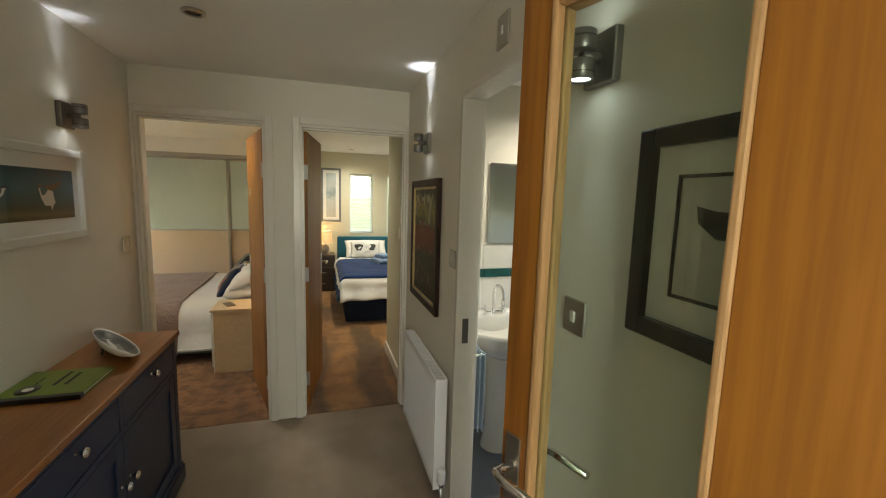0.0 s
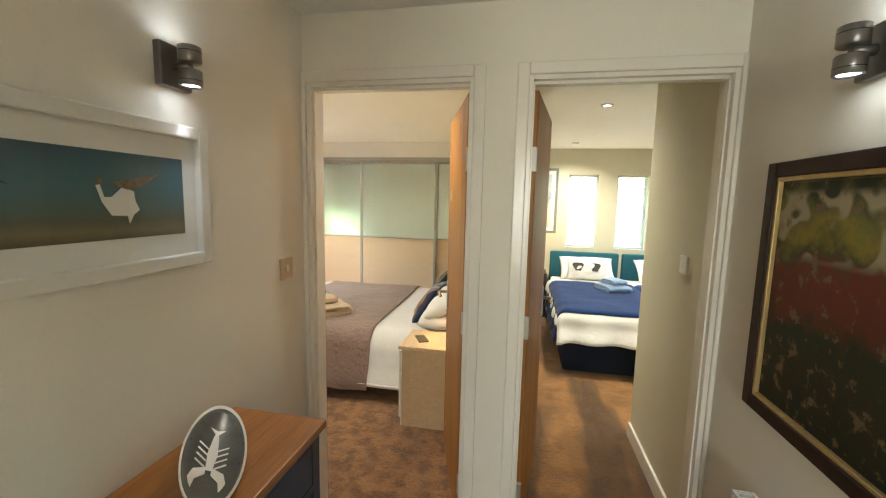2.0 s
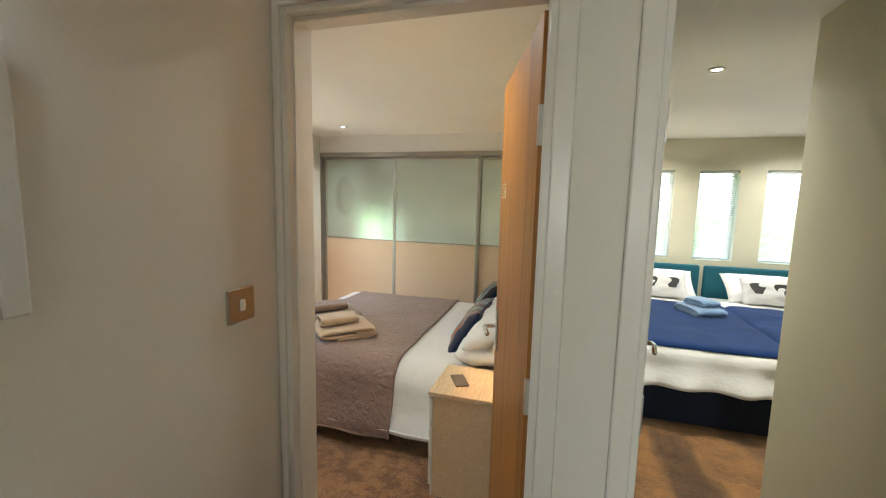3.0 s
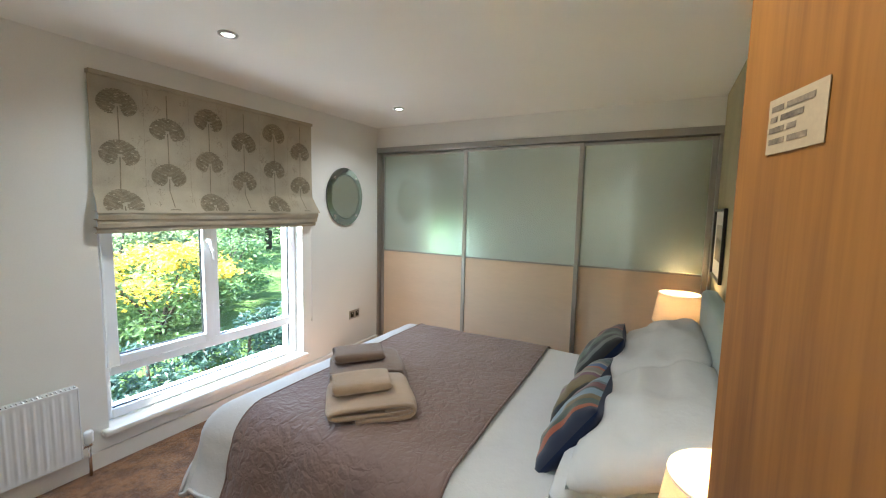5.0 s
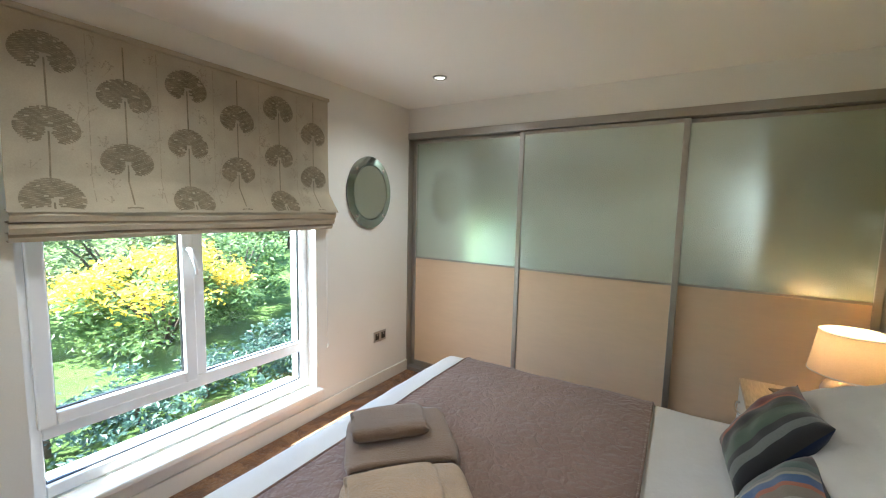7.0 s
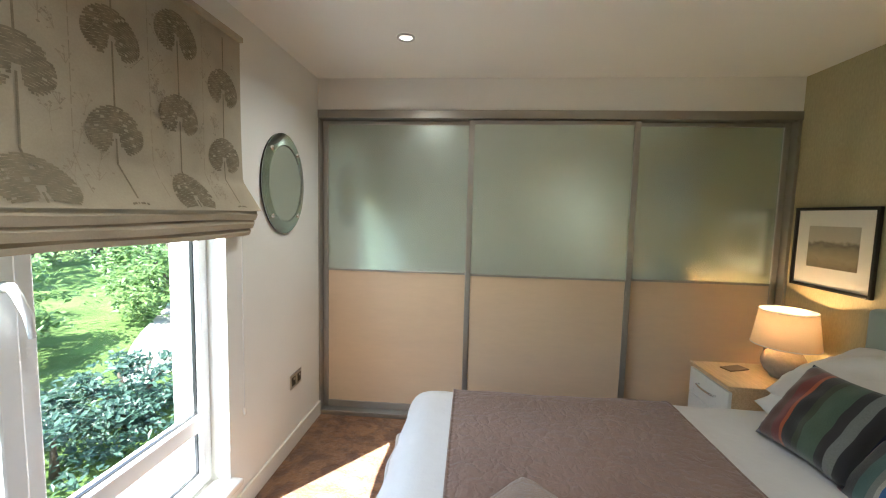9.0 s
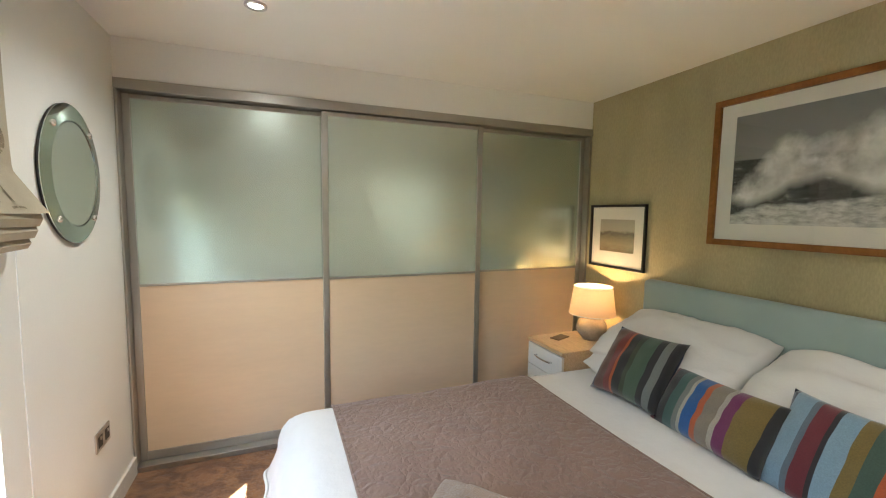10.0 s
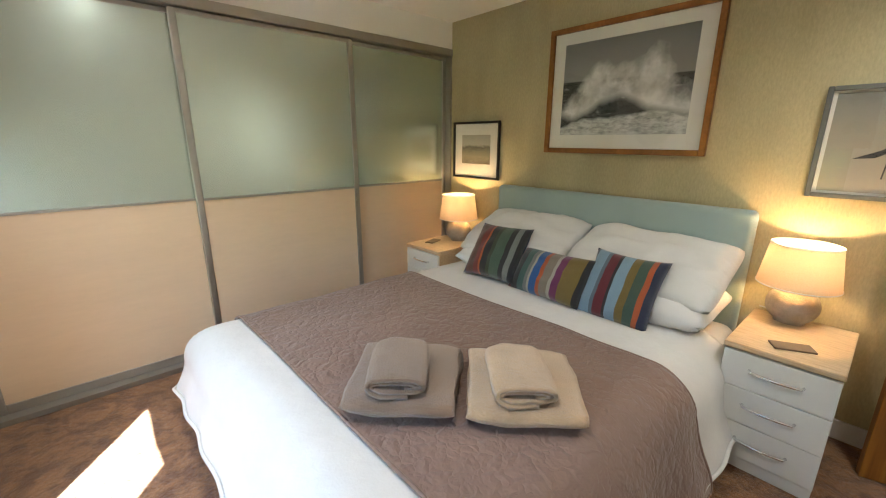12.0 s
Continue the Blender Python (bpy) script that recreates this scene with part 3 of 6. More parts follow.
# ---- window and blind ----
def casement():
    w = thing("window_1", "white plastic casement window with a low fixed light", "window", (BW - 0.1, (WY0 + WY1) / 2, WZ0), kind="structure")
    xo, xi = BW - 0.15, BW - 0.085
    z0, z1, mid, tr = WZ0 + 0.012, WZ1, 6.39, 0.505
    bm = box(xo, xi, WY0, WY0 + 0.055, z0, z1, 0.006)
    bx(bm, xo, xi, WY1 - 0.055, WY1, z0, z1, 0.006)
    bx(bm, xo, xi, WY0 + 0.055, WY1 - 0.055, z0, z0 + 0.055, 0.006)
    bx(bm, xo, xi, WY0 + 0.055, WY1 - 0.055, z1 - 0.055, z1, 0.006)
    bx(bm, xo, xi, WY0 + 0.055, WY1 - 0.055, tr - 0.035, tr + 0.035, 0.006)
    bx(bm, xo, xi, mid - 0.03, mid + 0.035, tr + 0.035, z1 - 0.055, 0.006)
    part("window_frame", bm, UPVC, w, world=True)
    sa, sb, sx = WY0 + 0.04, mid - 0.02, xi + 0.02
    bm = box(xi - 0.03, sx, sa, sa + 0.06, tr + 0.02, z1 - 0.04, 0.008)
    bx(bm, xi - 0.03, sx, sb - 0.06, sb, tr + 0.02, z1 - 0.04, 0.008)
    bx(bm, xi - 0.03, sx, sa + 0.06, sb - 0.06, tr + 0.02, tr + 0.08, 0.008)
    bx(bm, xi - 0.03, sx, sa + 0.06, sb - 0.06, z1 - 0.10, z1 - 0.04, 0.008)
    s = part("sash", bm, UPVC, w, "opening casement sash", world=True)
    hz, hy = 1.18, sb - 0.03
    part("window_handle", tube([(sx, hy, hz + 0.05), (sx + 0.02, hy, hz + 0.05), (sx + 0.035, hy, hz + 0.03), (sx + 0.045, hy + 0.012, hz - 0.02), (sx + 0.045, hy + 0.02, hz - 0.08)], [0.015, 0.012, 0.011, 0.01, 0.008]), UPVC, s, "white espagnolette handle", True, True)
    gk = BLACK
    for ya, yb, za, zb, x in ((sa + 0.06, sb - 0.06, tr + 0.08, z1 - 0.10, xi - 0.02), (mid + 0.035, WY1 - 0.055, tr + 0.035, z1 - 0.055, xo + 0.03), (WY0 + 0.055, WY1 - 0.055, z0 + 0.055, tr - 0.035, xo + 0.03)):
        p = part("pane", box(x, x + 0.004, ya, yb, za, zb), PANE, w, "clear double glazing", world=True)
        p.visible_shadow = False
        g = box(x - 0.002, x + 0.012, ya, ya + 0.006, za, zb)
        bx(g, x - 0.002, x + 0.012, yb - 0.006, yb, za, zb)
        bx(g, x - 0.002, x + 0.012, ya + 0.006, yb - 0.006, za, za + 0.006)
        bx(g, x - 0.002, x + 0.012, ya + 0.006, yb - 0.006, zb - 0.006, zb)
        part("gasket", g, gk, w, "black rubber glazing gasket", world=True)
    part("window_sill", box(BW - 0.082, BW + 0.05, WY0 - 0.035, WY1 + 0.025, WZ0 - 0.022, WZ0 + 0.010, 0.008), GLOSS_WHITE, w, "white gloss painted sill board", world=True)
    part("outer_sill", box(BW - 0.34, BW - 0.15, WY0 - 0.03, WY1 + 0.03, WZ0 - 0.05, WZ0 + 0.005, 0.006), UPVC, w, world=True)
    return w


casement()


def roman_blind():
    y0, y1, zt, zf = 5.69, 7.20, 2.145, 1.425
    x = BW + 0.015
    b = thing("roman_blind", "half-raised linen roman blind printed with allium seed heads", "blind", (x, (y0 + y1) / 2, 1.32))
    part("headrail", box(x - 0.012, x + 0.03, y0, y1, zt, zt + 0.022, 0.003), BLIND_FABRIC, b, world=True)

    def depth(v):
        return 0.012 + 0.075 * max(0.0, v - 0.82) / 0.18

    def face(u, v, off=0.0):
        wav = 0.004 * math.sin(u * 17 + v * 3) * v
        flare = 0.018 * (v ** 6) * (1 if u > 0.5 else -1)
        return Vector((x + depth(v) + wav + off, y0 + (y1 - y0) * u + flare * abs(2 * u - 1), zt + (zf - zt) * v))

    part("fabric", grid(lambda u, v: face(u, v), 40, 40), BLIND_FABRIC, b, "cream and taupe printed linen", True, True)
    part("fabric_back", grid(lambda u, v: face(u, v, -0.005), 40, 20), BLIND_FABRIC, b, "", True, True)
    folds = ((1.432, 1.385, 0.072), (1.39, 1.345, 0.058), (1.35, 1.315, 0.04))
    for zt2, zb2, d in folds:
        pr = [(x + 0.004, zt2), (x + d, zt2 - 0.004), (x + d + 0.006, (zt2 + zb2) / 2), (x + d - 0.004, zb2), (x + 0.004, zb2 + 0.004)]

        def fold(u, v):
            k = min(int(v * 4), 3)
            a, c = pr[k], pr[k + 1]
            q = v * 4 - k
            return Vector((a[0] + (c[0] - a[0]) * q + 0.003 * math.sin(u * 23), y0 - 0.012 + (y1 - y0 + 0.024) * u, a[1] + (c[1] - a[1]) * q + 0.003 * math.sin(u * 9 + zt2 * 40)))
        part("fold", grid(fold, 40, 8), BLIND_FABRIC, b, "stacked hem fold", False, True)
    # printed seed heads on stems
    rnd = random.Random(5)
    bm = bmesh.new()

    def dot(u, v, pts):
        ring = [face(u + px / (y1 - y0), min(1, max(0.001, v + pz / (zt - zf))), 0.003) for px, pz in pts]
        bm.faces.new([bm.verts.new(p) for p in ring])
    cols, high = 6, zt - zf
    for c in range(cols):
        u = (c + 0.5) / cols
        for r in range(4):
            v = (-0.06 if c % 2 else 0.17) + r * 0.375
            wide, tall = rnd.uniform(0.092, 0.100), rnd.uniform(0.066, 0.072)
            rows = 22
            for k in range(rows):
                pz = -tall + 2 * tall * (k + 0.5) / rows
                half = wide * math.sqrt(max(0.0, 1 - (pz / tall) ** 2))
                notch = 0.0 if pz < 0.006 else 0.010 + 0.55 * max(0.0, pz - 0.030)
                for sgn in (-1, 1):
                    a0 = notch * rnd.uniform(0.8, 1.3)
                    steps = 7
                    for q in range(steps):
                        b0, b1 = a0 + (half - a0) * q / steps, a0 + (half - a0) * (q + 1) / steps
                        if b1 - b0 < 0.001 or rnd.random() < 0.05:
                            continue
                        rise = [-0.020 * (e / wide) ** 2 + 0.0015 * math.sin(e * 160 + k * 1.7) for e in (b0, b1)]
                        if not 0.012 < v + (pz - 0.026) / high < v + (pz + 0.006) / high < 0.985:
                            continue
                        th = 0.0030
                        dot(u, v, [(sgn * b0, pz - th - rise[0] * 0.6), (sgn * b1, pz - th - rise[1] * 0.6), (sgn * b1, pz + th - rise[1] * 0.6), (sgn * b0, pz + th - rise[0] * 0.6)])
            for k in range(8):
                a0, a1 = v + 0.03 + 0.27 * k / 8, v + 0.03 + 0.27 * (k + 1) / 8
                if a1 < 0.985 and a0 > 0.01:
                    dot(u, 0, [(-0.003, a0 * high), (0.003, a0 * high), (0.003, a1 * high), (-0.003, a1 * high)])
    part("printed_motif", bm, BLIND_PRINT, b, "printed taupe seed heads on thin stems", False, True)
    bm = bmesh.new()
    for c in range(cols + 1):
        for k in range(17):
            u0, v0 = c / cols + rnd.uniform(-0.05, 0.05), rnd.uniform(0.04, 0.95)
            for q in range(7):
                a, r = rnd.uniform(-2.6, -0.5) if q < 5 else rnd.uniform(0, 6.28), rnd.uniform(0.015, 0.045)
                ex, ez = r * math.cos(a), r * math.sin(a)
                if not (0.03 < u0 + ex / (y1 - y0) < 0.97 and 0.03 < u0 < 0.97 and 0.02 < v0 + ez / high < 0.97):
                    continue
                dot(u0, v0, [(0, 0), (0.0016, 0.0006), (ex + 0.001, ez), (ex, ez)])
                w = rnd.uniform(0.003, 0.0055)
                dot(u0, v0, [(ex - w, ez), (ex, ez - w * 0.7), (ex + w, ez), (ex, ez + w * 0.7)])
        if 0 < c < cols:
            for k in range(12):
                dot(c / cols, 0, [(-0.0015, high * (0.02 + 0.078 * k)), (0.0015, high * (0.02 + 0.078 * k)), (0.0015, high * (0.085 + 0.078 * k)), (-0.0015, high * (0.085 + 0.078 * k))])
    part("twig_pattern", bm, BLIND_TWIG, b, "faint printed twigs between the seed heads", False, True)
    part("pull_cord", tube([(x + 0.02, y1 - 0.02, 1.40), (x + 0.012, y1 - 0.015, 0.9), (x + 0.01, y1 - 0.01, 0.50)], 0.0015, 6), COTTON, b, "thin white pull cord", False, True)
    part("cord_pull", lathe([(0, 0.03), (0.006, 0.026), (0.008, 0), (0, -0.004)], 12, None, Matrix.Translation((x + 0.01, y1 - 0.01, 0.48))), GLOSS_WHITE, b, "", True, True)
    return b


roman_blind()


# ---- bed ----
BX0, BX1, BY0, BY1, BT = -2.19, -0.22, 5.86, 7.51, 0.45  # double bed: foot, head, sides, mattress top


def drape(s, t, x0, x1, y0, y1, top, r, ripple=0.012, lift=0.0, flare=0.06):
    """Where the cloth's point (s, t), measured flat over the mattress, comes to lie."""
    def over(d):
        if d <= 0:
            return 0.0, 0.0
        q = r * math.pi / 2
        if d < q:
            return r * math.sin(d / r), r * (1 - math.cos(d / r))
        return r + flare * (d - q), r + (d - q) * (1 - flare * 0.3)

    def bend(v, a, b):
        if v < a + r:
            o, z = over(a + r - v)
            return a + r - o, z
        if v > b - r:
            o, z = over(v - (b - r))
            return b - r + o, z
        return v, 0.0
    x, zx = bend(s, x0, x1)
    y, zy = bend(t, y0, y1)
    z = max(zx, zy) + 0.18 * min(zx, zy)
    n = noise.noise(Vector((s * 2.2, t * 2.2, 3.1)))
    n2 = noise.noise(Vector((s * 7, t * 7, 9.0)))
    z0 = top + lift - z + 0.010 * n + 0.004 * n2
    hang = min(1.0, z / 0.25)
    w = ripple * hang * (math.sin(s * 19 + 2 * n) + math.sin(t * 21 + 2 * n))
    if zy > zx:
        y += (1 if t > (y0 + y1) / 2 else -1) * (w + lift * hang)
    elif zx > 0:
        x += (1 if s > (x0 + x1) / 2 else -1) * (w + lift * hang)
    return Vector((x, y, z0))


def thicken(ob, t, offset=1):
    md = ob.modifiers.new("cloth_thickness", "SOLIDIFY")
    md.thickness, md.offset = t, offset
    return ob


def cloth(name, s0, s1, t0, t1, nu, nv, material, label, category, thick=0.01, fit=None, cut=None, **kw):
    a = fit

    def f(u, v):
        s, t = s0 + (s1 - s0) * u, t0 + (t1 - t0) * v
        if cut:
            s, t = cut(u, v, s, t)
        return drape(s, t, *a, **kw)
    ob = solid(name, grid(f, nu, nv), material, label, category, smooth=True)
    return thicken(ob, thick)


def pillow(name, w, h, d, material, label, category, m, group="", pinch=0.06, wrinkle=0.008, seed=0.0, soft=0.0, back=None):
    """A stuffed cushion w by h, lying in its own xy plane, d thick, with pinched corners."""
    n = 26
    bm = bmesh.new()
    for side in (1, -1):
        def f(u, v, side=side):
            a, b = 2 * u - 1, 2 * v - 1
            e = max(0.0, (1 - abs(a) ** 2.6)) ** 0.5 * max(0.0, (1 - abs(b) ** 2.6)) ** 0.5
            px = a * w / 2 * (1 - pinch * (1 - b * b) * abs(a) ** 2)
            py = b * h / 2 * (1 - pinch * (1 - a * a) * abs(b) ** 2)
            px, py = px * (1 - soft * b ** 4 * abs(a)), py * (1 - soft * a ** 4 * abs(b))
            z = side * d / 2 * e - soft * 0.35 * d * (a * b) ** 4
            z += wrinkle * e * noise.noise(Vector((a * 2.6 + seed, b * 2.6, side * 2.0 + seed))) * 2
            z += wrinkle * 0.7 * (1 - e) * noise.noise(Vector((a * 8 + seed, b * 8, seed))) * (0 if e < 0.02 else 1)
            return Vector((px, py, z))
        grid(f, n, n, bm)
    bmesh.ops.remove_doubles(bm, verts=bm.verts, dist=0.0006)
    ob = solid(name, bm, material, label, category, smooth=True, group=group)
    if back:
        ob.data.materials.append(back)
        for p in ob.data.polygons:
            p.material_index = 1 if p.center.z < -0.002 else 0
    ob.matrix_basis = m
    return ob


def double_bed():
    b = thing("double_bed", "king-size divan bed with a duck-egg blue upholstered headboard", "bed", ((BX0 + BX1) / 2, (BY0 + BY1) / 2, 0))
    part("divan_base", box(BX0 + 0.03, BX1, BY0 + 0.02, BY1 - 0.02, 0.03, 0.28, 0.02, 3), DIVAN, b, "slate blue upholstered divan base", True, True)
    part("mattress", box(BX0 + 0.02, BX1, BY0 + 0.02, BY1 - 0.02, 0.28, BT - 0.02, 0.05, 3), COTTON, b, "white mattress", True, True)
    for x in (BX0 + 0.1, BX1 - 0.1):
        for y in (BY0 + 0.1, BY1 - 0.1):
            part("leg", lathe([(0.02, 0.004), (0.025, 0.03)], 12, None, Matrix.Translation((x, y, 0))), BLACK, b, "", True, True)
    # padded headboard with a front that rolls back at the top
    bm = box(BH - 0.105, BH - 0.02, 5.865, 7.49, 0.25, 1.045, 0.03, 4)
    part("headboard", bm, DUCK_EGG, b, "duck-egg blue fabric headboard", True, True)
    return b


double_bed()
FITS = (BX0 - 0.16, BX1 + 0.5, BY0 - 0.06, BY1 + 0.06, BT + 0.045, 0.15)
duvet = cloth("duvet", BX0 - 0.40, BX1 - 0.34, BY0 - 0.40, BY1 + 0.34, 90, 100, COTTON, "white cotton duvet hanging over the bed sides", "duvet", 0.03, FITS, ripple=0.007, flare=0.28)
cloth("sheet", BX1 - 0.42, BX1 - 0.02, BY0 - 0.10, BY1 + 0.10, 30, 70, COTTON, "white fitted sheet at the head of the mattress", "sheet", 0.004, (BX0, BX1 + 0.5, BY0 - 0.005, BY1 + 0.005, BT + 0.0, 0.06), ripple=0.0)


def throw_edge(u, v, s, t):
    return s + 0.04 * (1 - v) * (1 - u) + 0.06 * u * (1 - v), t


def duvet_hem(s, t):
    return drape(s, t, *FITS, ripple=0.007, lift=0.03, flare=0.28)


for q in (BY0 - 0.40, BY1 + 0.34):
    part("hem", tube([duvet_hem(BX0 - 0.40 + (BX1 - 0.34 - BX0 + 0.40) * k / 60, q) for k in range(61)], 0.008, 6), COTTON, duvet, "stitched duvet hem", True)
part("hem", tube([duvet_hem(BX0 - 0.40, BY0 - 0.40 + (BY1 - BY0 + 0.74) * k / 60) for k in range(61)], 0.008, 6), COTTON, duvet, "stitched duvet hem", True)
THROW = (-2.14, -1.10, BY0 - 0.46, BY1 + 0.36)
throw = cloth("bed_throw", *THROW, 60, 110, QUILT, "taupe quilted bedspread laid across the white duvet", "throw", 0.008, FITS, throw_edge, ripple=0.010, lift=0.038, flare=0.24)


def throw_point(u, v):
    s, t = throw_edge(u, v, THROW[0] + (THROW[1] - THROW[0]) * u, THROW[2] + (THROW[3] - THROW[2]) * v)
    return drape(s, t, *FITS, ripple=0.010, lift=0.044, flare=0.24)


for u in (0.0, 1.0):
    part("binding", tube([throw_point(u, k / 110) for k in range(111)], 0.006, 6), QUILT, throw, "stitched edge binding", True)
for v in (0.0, 1.0):
    part("binding", tube([throw_point(k / 60, v) for k in range(61)], 0.006, 6), QUILT, throw, "stitched edge binding", True)


def nightstand(x0, x1, y0, y1, h, label, turn=0.0):
    """A bedside chest that faces the foot of the bed: white drawers, beech top and sides."""
    b = thing("bedside_cabinet", label, "bedside cabinet", ((x0 + x1) / 2, (y0 + y1) / 2, 0), group="bedside cabinets")
    part("carcass", box(x0 + 0.02, x1, y0 + 0.006, y1 - 0.006, 0.004, h - 0.024, 0.002), BEECH_TOP, b, "pale beech laminate sides", world=True)
    part("top", box(x0 - 0.005, x1, y0, y1, h - 0.023, h, 0.004), BEECH_TOP, b, "pale beech laminate top", world=True)
    part("plinth", box(x0 + 0.012, x0 + 0.02, y0 + 0.006, y1 - 0.006, 0.006, 0.06), SATIN_WHITE, b, world=True)
    n, z0 = 3, 0.065
    dh = (h - 0.03 - z0) / n
    for k in range(n):
        za, zb = z0 + k * dh, z0 + (k + 1) * dh - 0.004
        d = part("drawer", box(x0, x0 + 0.019, y0 + 0.004, y1 - 0.004, za, zb, 0.003), SATIN_WHITE, b, "satin white drawer front", world=True)
        zc, yc = (za + zb) / 2 + 0.01, (y0 + y1) / 2
        pts = [(x0, yc - 0.085, zc), (x0 - 0.018, yc - 0.080, zc), (x0 - 0.026, yc - 0.04, zc), (x0 - 0.029, yc, zc), (x0 - 0.026, yc + 0.04, zc), (x0 - 0.018, yc + 0.080, zc), (x0, yc + 0.085, zc)]
        part("handle", tube(pts, 0.006, 10), CHROME, d, "chrome bow handle", True, True)
    if turn:
        b.matrix_basis = pose((x0 + x1) / 2, (y0 + y1) / 2, 0, 0, 0, turn)
    return b


NS = {"far": (-0.70, -0.12, 7.63, 8.02, 0.565), "near": (-0.70, -0.20, 5.43, 5.80, 0.572)}
nightstand(*NS["far"], "white bedside cabinet with beech top beside the wardrobe")
nightstand(*NS["near"], "white three-drawer bedside cabinet with beech top near the door")


# ---- on the bed ----
def lean(x, y, z, tilt, roll=0.0, yaw=0.0):
    """A cushion that faces the foot of the bed, leaning back by tilt degrees."""
    c, q = math.cos(radians(tilt)), math.sin(radians(tilt))
    m = Matrix(((0, q, -c, 0), (-1, 0, 0, 0), (0, c, q, 0), (0, 0, 0, 1)))
    return Matrix.Translation((x, y, z)) @ Matrix.Rotation(radians(yaw), 4, "Z") @ m @ Matrix.Rotation(radians(roll), 4, "Z")


BEDZ = BT + 0.075
for k, y in enumerate((7.07, 6.27)):
    pillow("pillow", 0.80, 0.49, 0.22, COTTON, "plump white cotton pillow lying on the white sheet", "pillow", lean(-0.47, y, BEDZ + 0.075, 86, 0, 0), "white pillows", 0.03, 0.018, k * 3.0, 0.06)
    pillow("pillow", 0.82, 0.50, 0.20, COTTON, "plump white cotton pillow propped against the headboard", "pillow", lean(-0.435, y, BEDZ + 0.225, 63, 1 - 2 * k, 0), "white pillows", 0.03, 0.022, k * 5.0 + 1.5, 0.06)
K, RED, RUST, GREEN, BLUE, SKY, GREY, PLUM, OLV, WINE, CREAM = (0.012, 0.012, 0.014), (0.15, 0.02, 0.018), (0.38, 0.08, 0.018), (0.05, 0.09, 0.055), (0.008, 0.085, 0.28), (0.20, 0.31, 0.41), (0.15, 0.16, 0.15), (0.13, 0.015, 0.085), (0.16, 0.11, 0.022), (0.12, 0.008, 0.018), (0.35, 0.33, 0.28)
NAVYC = (0.01, 0.018, 0.05)
CUSHION_BACK = mat("navy_cushion_back", (0.008, 0.018, 0.06), 0.85, fine=200, big=5, vary=0.15, bump=0.3, depth=0.001, sheen=0.2, spec=0.2)
ST1 = stripes("striped_wool_rust_green", [(0.0, NAVYC), (0.08, (0.10, 0.045, 0.03)), (0.24, RED), (0.34, RUST), (0.38, K), (0.50, (0.03, 0.04, 0.02)), (0.56, GREEN), (0.74, K), (0.82, GREY), (0.90, K)])
ST2 = stripes("striped_wool_teal_plum", [(0.0, WINE), (0.08, K), (0.18, (0.03, 0.09, 0.08)), (0.28, GREY), (0.33, CREAM), (0.36, BLUE), (0.46, RUST), (0.51, (0.20, 0.17, 0.13)), (0.62, CREAM), (0.66, PLUM), (0.74, OLV), (0.92, K)])
ST3 = stripes("striped_wool_blue_wine", [(0.0, NAVYC), (0.06, SKY), (0.24, (0.10, 0.14, 0.18)), (0.29, WINE), (0.42, K), (0.46, SKY), (0.60, OLV), (0.70, (0.04, 0.08, 0.06)), (0.82, RUST), (0.88, NAVYC)])
pillow("scatter_cushion", 0.39, 0.375, 0.15, ST1, "square cushion striped in rust, green and black", "cushion", lean(-0.700, 7.055, 0.690, 37, 2.4, 2), "striped cushions", 0.08, 0.006, 2.0, 0.0, CUSHION_BACK)
pillow("scatter_cushion", 0.50, 0.285, 0.14, ST2, "oblong cushion striped in teal, plum and cream", "cushion", lean(-0.715, 6.655, 0.638, 37, 3.4, -7), "striped cushions", 0.06, 0.006, 6.0, 0.0, CUSHION_BACK)
pillow("scatter_cushion", 0.375, 0.37, 0.14, ST3, "square cushion striped in sky blue, wine and green", "cushion", lean(-0.688, 6.265, 0.662, 33, 0, -1.5), "striped cushions", 0.08, 0.006, 8.0, 0.0, CUSHION_BACK)


def folded_towel(name, w, d, layers, step, material, label, m):
    """A towel folded to and fro: one ribbon with round folds, w wide and d deep."""
    pts = []
    for k in range(layers):
        a, b = (-d / 2, d / 2) if k % 2 == 0 else (d / 2, -d / 2)
        z = step * (k + 0.5)
        for i in range(11):
            q = i / 10
            pts.append((a + (b - a) * q, z))
        if k < layers - 1:
            s = 1 if b > 0 else -1
            for i in range(1, 6):
                t = math.pi * i / 6
                pts.append((b + s * step * 0.62 * math.sin(t), z + step * (1 - math.cos(t)) / 2))
    def f(u, v):
        i = min(int(v * (len(pts) - 1) + 1e-6), len(pts) - 1)
        y, z = pts[i]
        n = noise.noise(Vector((u * 3, v * 40, w * 7)))
        n2 = noise.noise(Vector((u * 5 + 3, y * 18, z * 9)))
        ed = 0.012 * abs(2 * u - 1) ** 4 + 0.010 * abs(2 * y / d) ** 4
        return Vector(((u - 0.5) * w * (1 + 0.03 * n) + 0.006 * n2 * (1 if u > 0.5 else -1), y + 0.008 * n, z + 0.006 * n2 - ed * (z / (step * layers))))
    ob = solid(name, grid(f, 24, len(pts) - 1), material, label, "towel", smooth=True, group="folded towels")
    thicken(ob, step * 0.92, 0)
    sub = ob.modifiers.new("plush_edges", "BEVEL")
    sub.width, sub.segments, sub.limit_method, sub.angle_limit = step * 0.35, 3, "ANGLE", radians(50)
    ob.matrix_basis = m
    return ob


